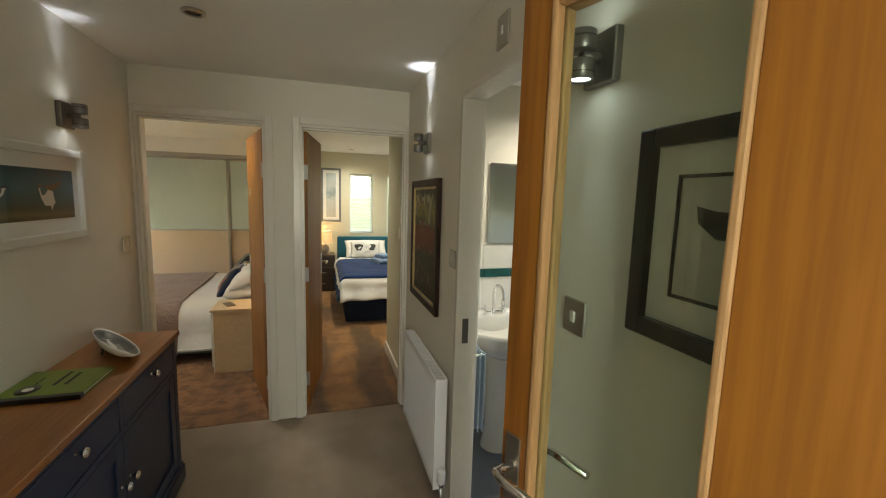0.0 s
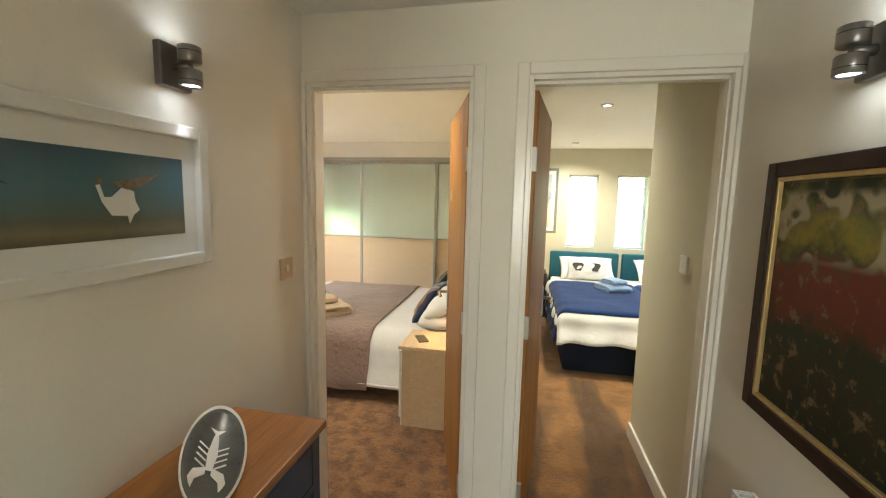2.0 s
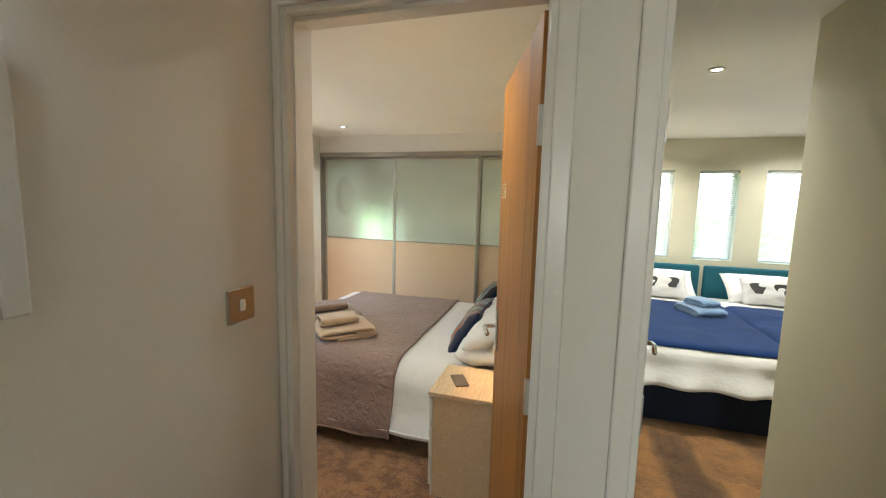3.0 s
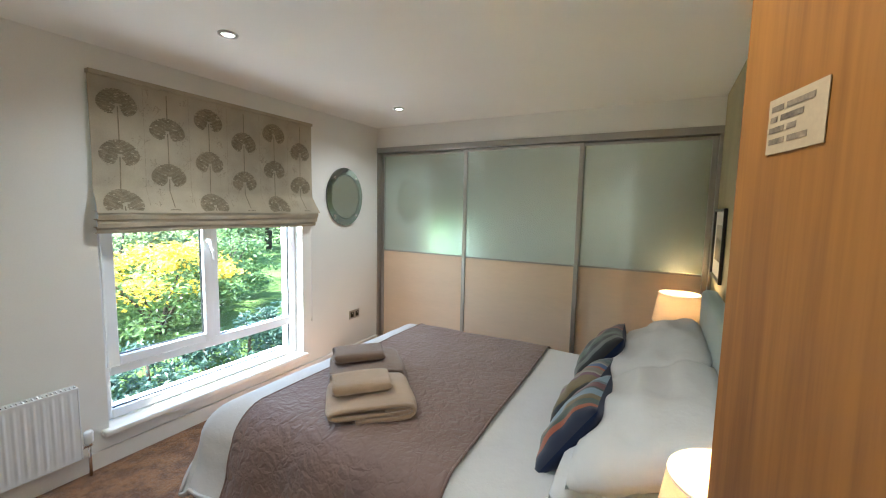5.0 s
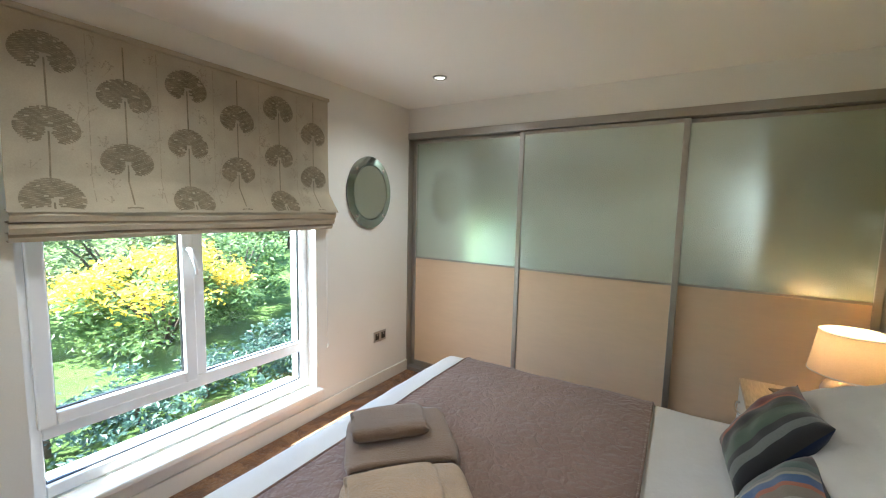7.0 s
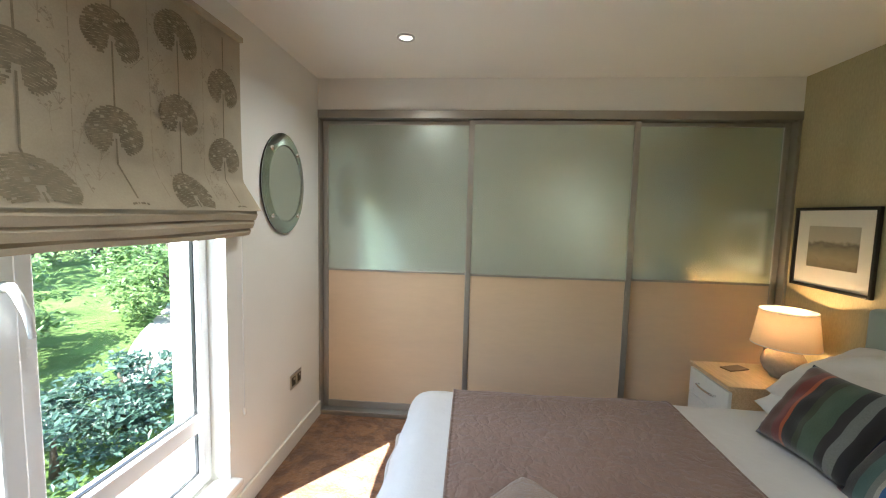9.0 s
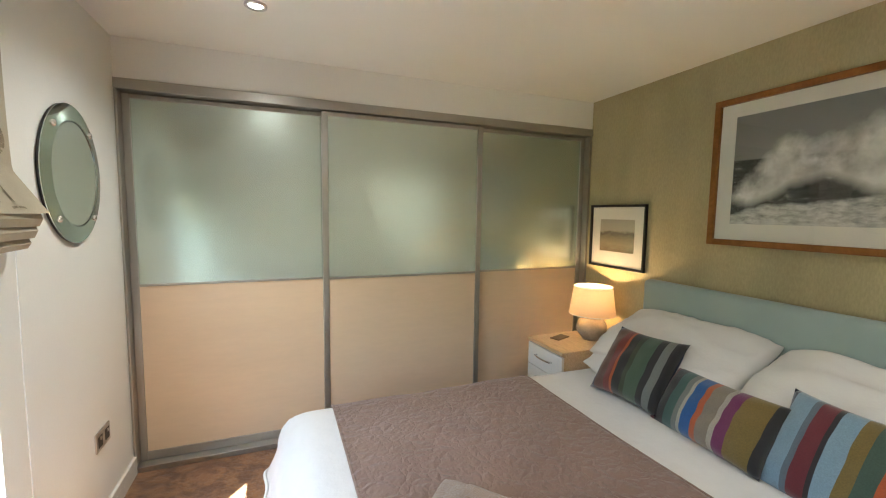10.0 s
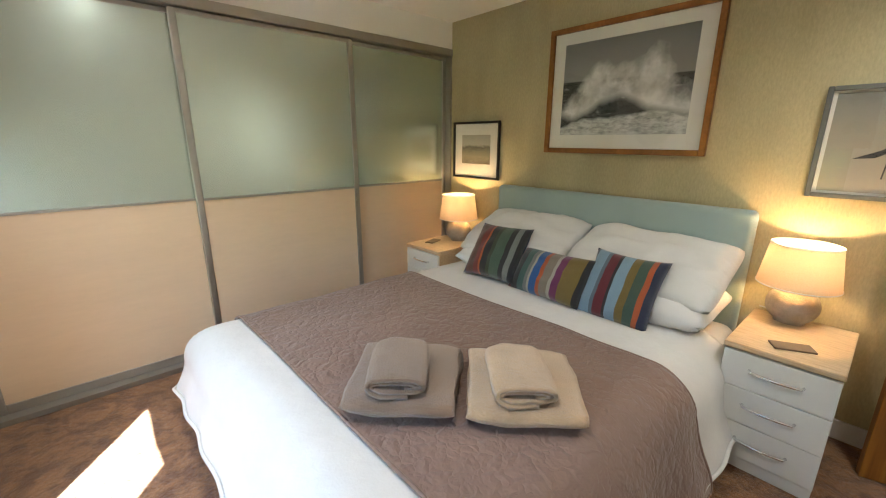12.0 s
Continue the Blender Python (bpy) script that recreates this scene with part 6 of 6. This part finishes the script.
# ---- bathroom ----
BYF = 4.20
wall("wall_bath_end", [(HR + 0.1, 3.2, BYF, BYF + 0.12, 0, HC + 0.03)], WALL, "cream painted bathroom wall above the tiling")
wall("wall_bath_back", [(HR + 0.1, 3.2, 1.85, 1.95, 0, HC + 0.03)], WALL, "cream painted bathroom back wall")
BW0, BW1, BZ0, BZ1 = 2.93, 3.95, 1.02, 1.95
wall("wall_bath_outer", [(3.1, 3.3, 1.95, 2.10, 0, HC + 0.03), (3.1, 3.3, 2.52, BW0, 0, HC + 0.03), (3.1, 3.3, 2.10, 2.52, 0, 1.02), (3.1, 3.3, 2.10, 2.52, 1.55, HC + 0.03), (3.1, 3.3, BW1, BYF, 0, HC + 0.03), (3.1, 3.3, BW0, BW1, 0, BZ0), (3.1, 3.3, BW0, BW1, BZ1, HC + 0.03)], WALL, "cream painted bathroom outer wall with a window")
w = thing("window_5", "white bathroom window with obscured glass", "window", (3.2, (BW0 + BW1) / 2, BZ0), kind="structure")
bm = box(3.18, 3.24, BW0, BW0 + 0.05, BZ0, BZ1, 0.005)
bx(bm, 3.18, 3.24, BW1 - 0.05, BW1, BZ0, BZ1, 0.005)
bx(bm, 3.18, 3.24, BW0 + 0.05, BW1 - 0.05, BZ0, BZ0 + 0.05, 0.005)
bx(bm, 3.18, 3.24, BW0 + 0.05, BW1 - 0.05, BZ1 - 0.05, BZ1, 0.005)
part("window_frame", bm, UPVC, w, world=True)
p = part("pane", box(3.21, 3.214, BW0 + 0.05, BW1 - 0.05, BZ0 + 0.05, BZ1 - 0.05), PANE, w, world=True)
p.visible_shadow = False
w2 = thing("window_6", "small white bathroom window beside the shower", "window", (3.2, 2.31, 1.02), kind="structure")
bm = box(3.18, 3.24, 2.10, 2.14, 1.02, 1.55, 0.005)
bx(bm, 3.18, 3.24, 2.48, 2.52, 1.02, 1.55, 0.005)
bx(bm, 3.18, 3.24, 2.14, 2.48, 1.02, 1.06, 0.005)
bx(bm, 3.18, 3.24, 2.14, 2.48, 1.51, 1.55, 0.005)
part("window_frame", bm, UPVC, w2, world=True)
p = part("pane", box(3.21, 3.214, 2.14, 2.48, 1.06, 1.51), PANE, w2, world=True)
p.visible_shadow = False
BLIND_BLUE = art("blue_patterned_blind", [(0.3, (0.55, 0.58, 0.58)), (0.45, (0.05, 0.12, 0.20)), (0.55, (0.35, 0.42, 0.45)), (0.65, (0.03, 0.06, 0.12)), (0.8, (0.5, 0.53, 0.53))], 2.5, 12)
bb = thing("roller_blind", "half-lowered blue patterned roller blind in the bathroom", "blind", (3.09, (BW0 + BW1) / 2, 1.62))
part("roller", tube([(3.085, BW0 - 0.02, 1.95), (3.085, BW1 + 0.02, 1.95)], 0.02, 14), SATIN_WHITE, bb, "", True, True)
part("fabric", box(3.084, 3.086, BW0 - 0.01, BW1 + 0.01, 1.62, 1.94), BLIND_BLUE, bb, "blue and grey patterned fabric", world=True)
part("bottom_bar", box(3.08, 3.09, BW0 - 0.01, BW1 + 0.01, 1.605, 1.62, 0.002), SATIN_WHITE, bb, world=True)

tw = thing("tiled_splashback", "white wall tiling with a teal border row", "tiling", (2.0, BYF, 0), kind="structure")
part("grout", box(HR + 0.1, 3.1, BYF - 0.004, BYF, 0, 1.275), TILE, tw, world=True)
white_tile = mesh_of("tile", box(0.001, 0.199, -0.0065, -0.004, 0.001, 0.199, 0.0008, 1), TILE)
band_tile = mesh_of("border_tile", box(0.0015, 0.1985, -0.013, -0.004, 0.0015, 0.0585, 0.002, 1), TILE_GREEN)
for i in range(11):
    x = HR + 0.1 + 0.2 * i - 0.04
    if i == 0:
        continue
    for j in range(5):
        o = new("tile", white_tile)
        o.parent, o.matrix_basis = tw, tw.matrix_basis.inverted() @ pose(x, BYF, 0.045 + 0.2 * j)
    o = new("border_tile", band_tile)
    o.parent, o.matrix_basis = tw, tw.matrix_basis.inverted() @ pose(x, BYF, 1.047)
    tagged(o, "glossy teal border tile")
    part("tile", box(x + 0.0015, x + 0.1985, BYF - 0.0065, BYF - 0.004, 1.109, 1.272, 0.0008, 1), TILE, tw, world=True)
bm_ = thing("bathroom_mirror", "wide frameless mirror above the basin", "mirror", (2.1, BYF, 1.285))
part("mirror_glass", box(1.29, 3.0, BYF - 0.016, BYF - 0.010, 1.285, 1.82, 0.001), MIRROR, bm_, world=True)
part("backing", box(1.295, 2.995, BYF - 0.010, BYF - 0.0005, 1.29, 1.815), BLACK, bm_, world=True)


def basin():
    b = thing("pedestal_basin", "white ceramic pedestal basin with chrome taps", "basin", (1.29, 3.865, 0))
    m = Matrix.Diagonal((0.95, 1.04, 1, 1))
    part("bowl", lathe([(0.09, 0.62), (0.17, 0.66), (0.25, 0.74), (0.285, 0.80), (0.29, 0.82), (0.275, 0.827), (0.24, 0.815), (0.20, 0.76), (0.12, 0.715), (0.03, 0.70), (0, 0.70)], 48, None, m), CERAMIC, b, "oval white ceramic bowl", True)
    part("tap_deck", box(-0.25, 0.25, 0.14, 0.318, 0.70, 0.832, 0.02, 3), CERAMIC, b, "", True)
    part("pedestal", lathe([(0.105, 0.0), (0.10, 0.02), (0.085, 0.1), (0.078, 0.4), (0.09, 0.58), (0.13, 0.66), (0, 0.66)], 32, None, Matrix.Translation((0, 0.04, 0))), CERAMIC, b, "white ceramic pedestal", True)
    part("drain", lathe([(0.022, 0.702), (0.022, 0.705), (0, 0.705)], 20), CHROME, b, "", True)
    part("overflow", lathe([(0.010, 0), (0.010, 0.004), (0, 0.004)], 16, None, Matrix.Translation((0, 0.17, 0.775)) @ Matrix.Rotation(radians(75), 4, "X")), DARK_METAL, b, "", True)
    arc = [(0, 0.17, 0.83)] + [(0, 0.17 - 0.07 * (1 - math.cos(t)), 0.965 + 0.07 * math.sin(t)) for t in [i * math.pi / 8 for i in range(9)]] + [(0, 0.03, 0.925)]
    t = part("tap", tube(arc, 0.011, 12), CHROME, b, "chrome swan-neck mixer tap", True)
    for s in (-1, 1):
        part("tap_handle", tube([(0, 0.17, 0.845), (s * 0.06, 0.17, 0.85)], 0.009), CHROME, t, "", True)
        part("cross_head", tube([(s * 0.065, 0.17, 0.825), (s * 0.065, 0.17, 0.895)], 0.007), CHROME, t, "", True)
        part("cross_head", tube([(s * 0.065, 0.135, 0.86), (s * 0.065, 0.205, 0.86)], 0.007), CHROME, t, "", True)


basin()


def bath_unit():
    u = thing("bathroom_cabinet", "white bathroom cabinet with drawer over an open shelf", "cabinet", (2.06, 4.01, 0))
    x0, x1, y0, y1 = -0.31, 0.35, -0.18, 0.175
    part("top", box(x0 - 0.01, x1 + 0.01, y0 - 0.012, y1, 0.725, 0.745, 0.003), SATIN_WHITE, u)
    part("side_panel", box(x0, x0 + 0.018, y0, y1, 0.0, 0.725, 0.001), SATIN_WHITE, u)
    part("side_panel", box(x1 - 0.018, x1, y0, y1, 0.0, 0.725, 0.001), SATIN_WHITE, u)
    part("back_panel", box(x0 + 0.018, x1 - 0.018, y1 - 0.01, y1, 0.0, 0.725), SATIN_WHITE, u)
    for z in (0.08, 0.28, 0.50):
        part("shelf", box(x0 + 0.018, x1 - 0.018, y0 + 0.004, y1 - 0.01, z, z + 0.018, 0.001), SATIN_WHITE, u)
    d = part("drawer", box(x0 + 0.003, x1 - 0.003, y0 - 0.018, y0 - 0.001, 0.52, 0.722, 0.003), SATIN_WHITE, u)
    part("knob", lathe([(0.006, 0), (0.006, 0.012), (0.015, 0.018), (0.012, 0.026), (0, 0.028)], 16, None, Matrix.Translation((0.0, y0 - 0.018, 0.66)) @ Matrix.Rotation(radians(90), 4, "X")), DARK_METAL, d, "pewter knob", True)
    bag = solid("blue_pack", box(-0.09, 0.09, -0.06, 0.06, 0, 0.19, 0.025, 3), mat("blue_plastic_film", (0.02, 0.13, 0.30), 0.25, fine=20, vary=0.2, bump=0.5, depth=0.01), "blue plastic pack on the cabinet shelf", "pack", smooth=True)
    bag.matrix_basis = pose(2.02, 3.94, 0.298, 0, 0, 15)


bath_unit()
fish = thing("fish_ornament", "small green wooden fish ornament on the tiles", "ornament", (1.90, BYF - 0.02, 1.17))
m = Matrix.Translation((0, 0, 0.03)) @ Matrix.Diagonal((0.075, 0.012, 0.028, 1)) @ Matrix.Rotation(radians(90), 4, "Y")
FISH = mat("sea_green_paint", (0.08, 0.25, 0.20), 0.5, fine=40, big=20, vary=0.3, bump=0.1)
part("body", lathe([(0, -1), (0.45, -0.8), (0.85, -0.35), (1, 0.1), (0.75, 0.6), (0.3, 0.95), (0, 1)], 20, None, m), FISH, fish, "", True)
bm = bmesh.new()
bx(bm, 0.065, 0.105, -0.004, 0.004, 0.008, 0.055, 0.003)
part("tail", bm, FISH, fish)
ht = thing("hand_towel_rail", "chrome towel ring with a hanging pale blue towel", "towel rail", (HR + 0.1, 3.50, 0.8))
part("rail", tube([(0.0, -0.10, 0.03), (0.05, -0.10, 0.03), (0.05, 0.10, 0.03), (0.0, 0.10, 0.03)], 0.007), CHROME, ht, "chrome rail", True)
tb = solid("blue_hand_towel", grid(lambda u, v: Vector((HR + 0.15 + (0.012 if v < 0.5 else -0.012) + 0.006 * math.sin(u * 14), 3.41 + 0.18 * u, 0.845 - 0.42 * abs(2 * v - 1))), 20, 40), mat("sky_blue_towelling", (0.30, 0.40, 0.52), 0.95, fine=150, big=8, vary=0.12, bump=0.8, depth=0.003, sheen=0.5), "pale blue hand towel hanging over the rail", "towel", smooth=True)
thicken(tb, 0.008, 0)
sc = thing("shower_screen", "clear glass shower screen with chrome edges", "shower screen", (2.30, 2.75, 0))
g = part("glass_panel", box(2.297, 2.303, 1.98, 2.75, 0.10, 2.0), PANE, sc, "clear glass", world=True)
part("edge_profile", box(2.29, 2.31, 2.75, 2.77, 0.0, 2.0, 0.002), CHROME, sc, world=True)
part("bottom_rail", box(2.29, 2.31, 1.98, 2.75, 0.0, 0.10, 0.002), CHROME, sc, world=True)
sh = thing("shower", "chrome riser shower on the bathroom wall", "shower", (3.08, 2.68, 1.0))
part("riser", tube([(3.07, 2.68, 1.0), (3.07, 2.68, 2.05), (3.0, 2.68, 2.1), (2.8, 2.68, 2.1)], 0.011), CHROME, sh, "", True, True)
part("head", lathe([(0, 0.03), (0.02, 0.025), (0.09, 0.006), (0.09, 0), (0, 0)], 24, None, Matrix.Translation((2.8, 2.68, 2.06))), CHROME, sh, "", True, True)
part("wall_bracket", box(3.07, 3.099, 2.665, 2.695, 1.0, 1.03, 0.002), CHROME, sh, world=True)


# ---- garden ----
def leaf_material(name, a, b, trans=0.35):
    m, n, l, p = nodes_of(name)
    g = n.new("ShaderNodeNewGeometry")
    r = ramp(n, l, g.outputs["Random Per Island"], [(0.0, a), (0.5, tuple((x + y) / 2 for x, y in zip(a, b))), (1.0, b)])
    t, mx = n.new("ShaderNodeBsdfTranslucent"), n.new("ShaderNodeMixShader")
    l.new(r.outputs[0], p.inputs["Base Color"])
    l.new(r.outputs[0], t.inputs[0])
    p.inputs["Roughness"].default_value = 0.45
    mx.inputs[0].default_value = trans
    l.new(p.outputs[0], mx.inputs[1])
    l.new(t.outputs[0], mx.inputs[2])
    l.new(mx.outputs[0], n["Material Output"].inputs[0])
    return m


LEAF = leaf_material("shrub_leaves", (0.07, 0.13, 0.04), (0.20, 0.30, 0.10), 0.5)
LEAF_DARK = leaf_material("dark_hedge_leaves", (0.022, 0.055, 0.038), (0.06, 0.115, 0.075))
LEAF_FAR = leaf_material("tree_leaves", (0.11, 0.16, 0.06), (0.30, 0.34, 0.16), 0.5)
BLOOM = leaf_material("yellow_blossom", (0.60, 0.40, 0.015), (0.82, 0.66, 0.10), 0.5)
BARK = mat("bark", (0.09, 0.065, 0.045), 0.9, fine=40, vary=0.3, bump=0.8, depth=0.01)


def leaves(rnd, centre, radii, count, size, clumps, low=-0.2, shell=0.55):
    """Many small bent leaves in uneven clumps within an ellipsoid, as vertices and faces."""
    cs = []
    for _ in range(clumps):
        while True:
            d = Vector((rnd.uniform(-1, 1), rnd.uniform(-1, 1), rnd.uniform(low, 1)))
            if shell < d.length < 1:
                break
        cs.append((d, rnd.uniform(0.14, 0.32)))
    vs, fs = [], []
    for _ in range(count):
        d, r = rnd.choice(cs)
        o = Vector((rnd.gauss(0, 1), rnd.gauss(0, 1), rnd.gauss(0, 0.8))) * r * 0.55
        p = Vector(centre) + Vector([(a + b) * k for a, b, k in zip(d, o, radii)])
        if p.z < GROUND + 0.02:
            continue
        up = Vector((rnd.gauss(0, 0.6), rnd.gauss(0, 0.6), 1)).normalized()
        a = up.orthogonal().normalized()
        a.rotate(Matrix.Rotation(rnd.uniform(0, 6.28), 3, up))
        b = up.cross(a)
        s = size * rnd.uniform(0.6, 1.3)
        k = len(vs)
        vs += [p - a * s, p + b * s * 0.45 + up * s * 0.15, p + a * s, p - b * s * 0.45 + up * s * 0.15]
        fs.append((k, k + 1, k + 2, k + 3))
    return vs, fs


def leaf_part(name, data, material, parent, label=""):
    me = bpy.data.meshes.new(name)
    me.from_pydata(data[0], [], data[1])
    me.materials.append(material)
    ob = new(name, me)
    ob.parent = parent
    ob.matrix_basis = parent.matrix_basis.inverted()
    return tagged(ob, label)


GROUND = -0.35


def shrub(name, label, x, y, rx, ry, h, count, size, material, seed, bloom=0, clumps=40):
    rnd = random.Random(seed)
    s = thing(name, label, "shrub", (x, y, GROUND))
    bm = bmesh.new()
    for k in range(7):
        a = k * 0.9
        e = (0.6 * rx * math.cos(a), 0.6 * ry * math.sin(a), h * 0.75)
        tube([(0.05 * math.cos(a), 0.05 * math.sin(a), 0), (e[0] * 0.4, e[1] * 0.4, h * 0.35), e], [0.03, 0.02, 0.008], 6, bm)
    part("stems", bm, BARK, s, "", True)
    leaf_part("foliage", leaves(rnd, (x, y, GROUND + h * 0.45), (rx, ry, h * 0.5), count, size, clumps, -0.8), material, s)
    if bloom:
        leaf_part("blossom", leaves(rnd, (x, y, GROUND + h * 0.55), (rx * 1.05, ry * 1.05, h * 0.5), bloom, size * 0.9, clumps, 0.0, 0.7), BLOOM, s, "masses of yellow flowers")
    return s


LAWN = mat("lawn_grass", (0.12, 0.19, 0.05), 0.9, fine=60, big=1.5, vary=0.35, bump=1.0, depth=0.03, spec=0.1)
solid("ground", box(-300, -3.39, -300, 300, GROUND - 0.5, GROUND), LAWN, "sunlit garden lawn", "ground", "structure")
solid("ground_other_side", box(-3.39, 300, 9.1, 300, GROUND - 0.5, GROUND - 0.004), LAWN, "lawn beyond the house", "ground", "structure")
PATHM = mat("pale_gravel_path", (0.48, 0.44, 0.38), 0.9, fine=35, big=3, vary=0.3, bump=1.0, depth=0.02)
bm = grid(lambda u, v: Vector((-5.3 - 4.5 * v - 0.25 * math.sin(v * 5), 9.5 + 7 * v + (u - 0.5) * (1.3 + 0.2 * math.sin(v * 11)), GROUND + 0.012)), 4, 20)
solid("path", bm, PATHM, "pale gravel garden path", "path", "structure")
bm = grid(lambda u, v: Vector((-3.4 - 0.95 * u, 2.5 + 9 * v, GROUND + 0.010)), 2, 12)
solid("gravel_bed", bm, PATHM, "pale gravel strip along the house wall", "gravel", "structure")
shrub("yellow_shrub", "sunlit shrub covered in yellow blossom on the lawn", -6.6, 7.65, 0.95, 0.95, 1.2, 5200, 0.045, LEAF, 3, 3600, 60)
shrub("green_shrub", "leafy green garden shrub beside the path", -7.5, 9.1, 0.8, 0.9, 1.5, 4200, 0.05, LEAF, 4, 0, 50)
shrub("green_shrub", "loose green shrub beyond the gravel path", -7.0, 11.9, 1.1, 1.2, 1.7, 5200, 0.055, LEAF, 14, 0, 50)
shrub("green_shrub", "low dark shrub at the gravel edge", -5.5, 10.9, 0.7, 0.8, 0.9, 3600, 0.045, LEAF_DARK, 15, 0, 40)
shrub("green_shrub", "tall loose green shrub behind the lawn", -9.2, 8.2, 1.2, 2.2, 2.4, 6000, 0.06, LEAF_FAR, 5, 0, 60)
shrub("green_shrub", "broad leafy shrub at the lawn edge", -8.2, 5.6, 1.2, 1.3, 1.7, 5000, 0.05, LEAF_FAR, 6, 300, 50)
shrub("green_shrub", "rounded shrub near the gravel strip", -5.0, 8.6, 0.5, 0.6, 0.5, 2600, 0.035, LEAF_DARK, 7, 0, 40)
hedge = thing("low_hedge", "low clipped dark green hedge under the window", "hedge", (-4.75, 6.4, GROUND))
rh = random.Random(9)
vs, fs = [], []
for k in range(9):
    a, b = leaves(rh, (-4.75 + rh.uniform(-0.1, 0.1), 3.9 + 0.55 * k, GROUND + 0.16), (0.5, 0.5, 0.28), 1300, 0.032, 26, -0.9, 0.3)
    fs += [tuple(i + len(vs) for i in f) for f in b]
    vs += a
leaf_part("foliage", (vs, fs), LEAF_DARK, hedge)
bm = bmesh.new()
for k in range(9):
    tube([(-4.75, 3.9 + 0.55 * k, GROUND), (-4.75, 3.9 + 0.55 * k, GROUND + 0.3)], [0.03, 0.01], 6, bm)
part("stems", bm, BARK, hedge, "", True, True)
rh = random.Random(21)
bdt = thing("boundary_trees", "dense belt of trees and tall shrubs round the garden", "trees", (-15, 9, GROUND), kind="stuff")
vs, fs = [], []
for k in range(16):
    c = (-13 - rh.uniform(0, 4), -6 + 2.2 * k, GROUND + rh.uniform(1.2, 2.0))
    a, b = leaves(rh, c, (2.0, 2.0, rh.uniform(2.0, 3.6)), 2400, 0.13, 40, -0.9, 0.3)
    fs += [tuple(i + len(vs) for i in f) for f in b]
    vs += a
leaf_part("foliage", (vs, fs), LEAF_FAR, bdt)
bm = bmesh.new()
for k in range(16):
    c = (-15, -6 + 2.2 * k)
    tube([(c[0], c[1], GROUND), (c[0] + 0.2, c[1], GROUND + 2), (c[0], c[1] + 0.3, GROUND + 4)], [0.16, 0.11, 0.05], 8, bm)
part("trunks", bm, BARK, bdt, "", True, True)
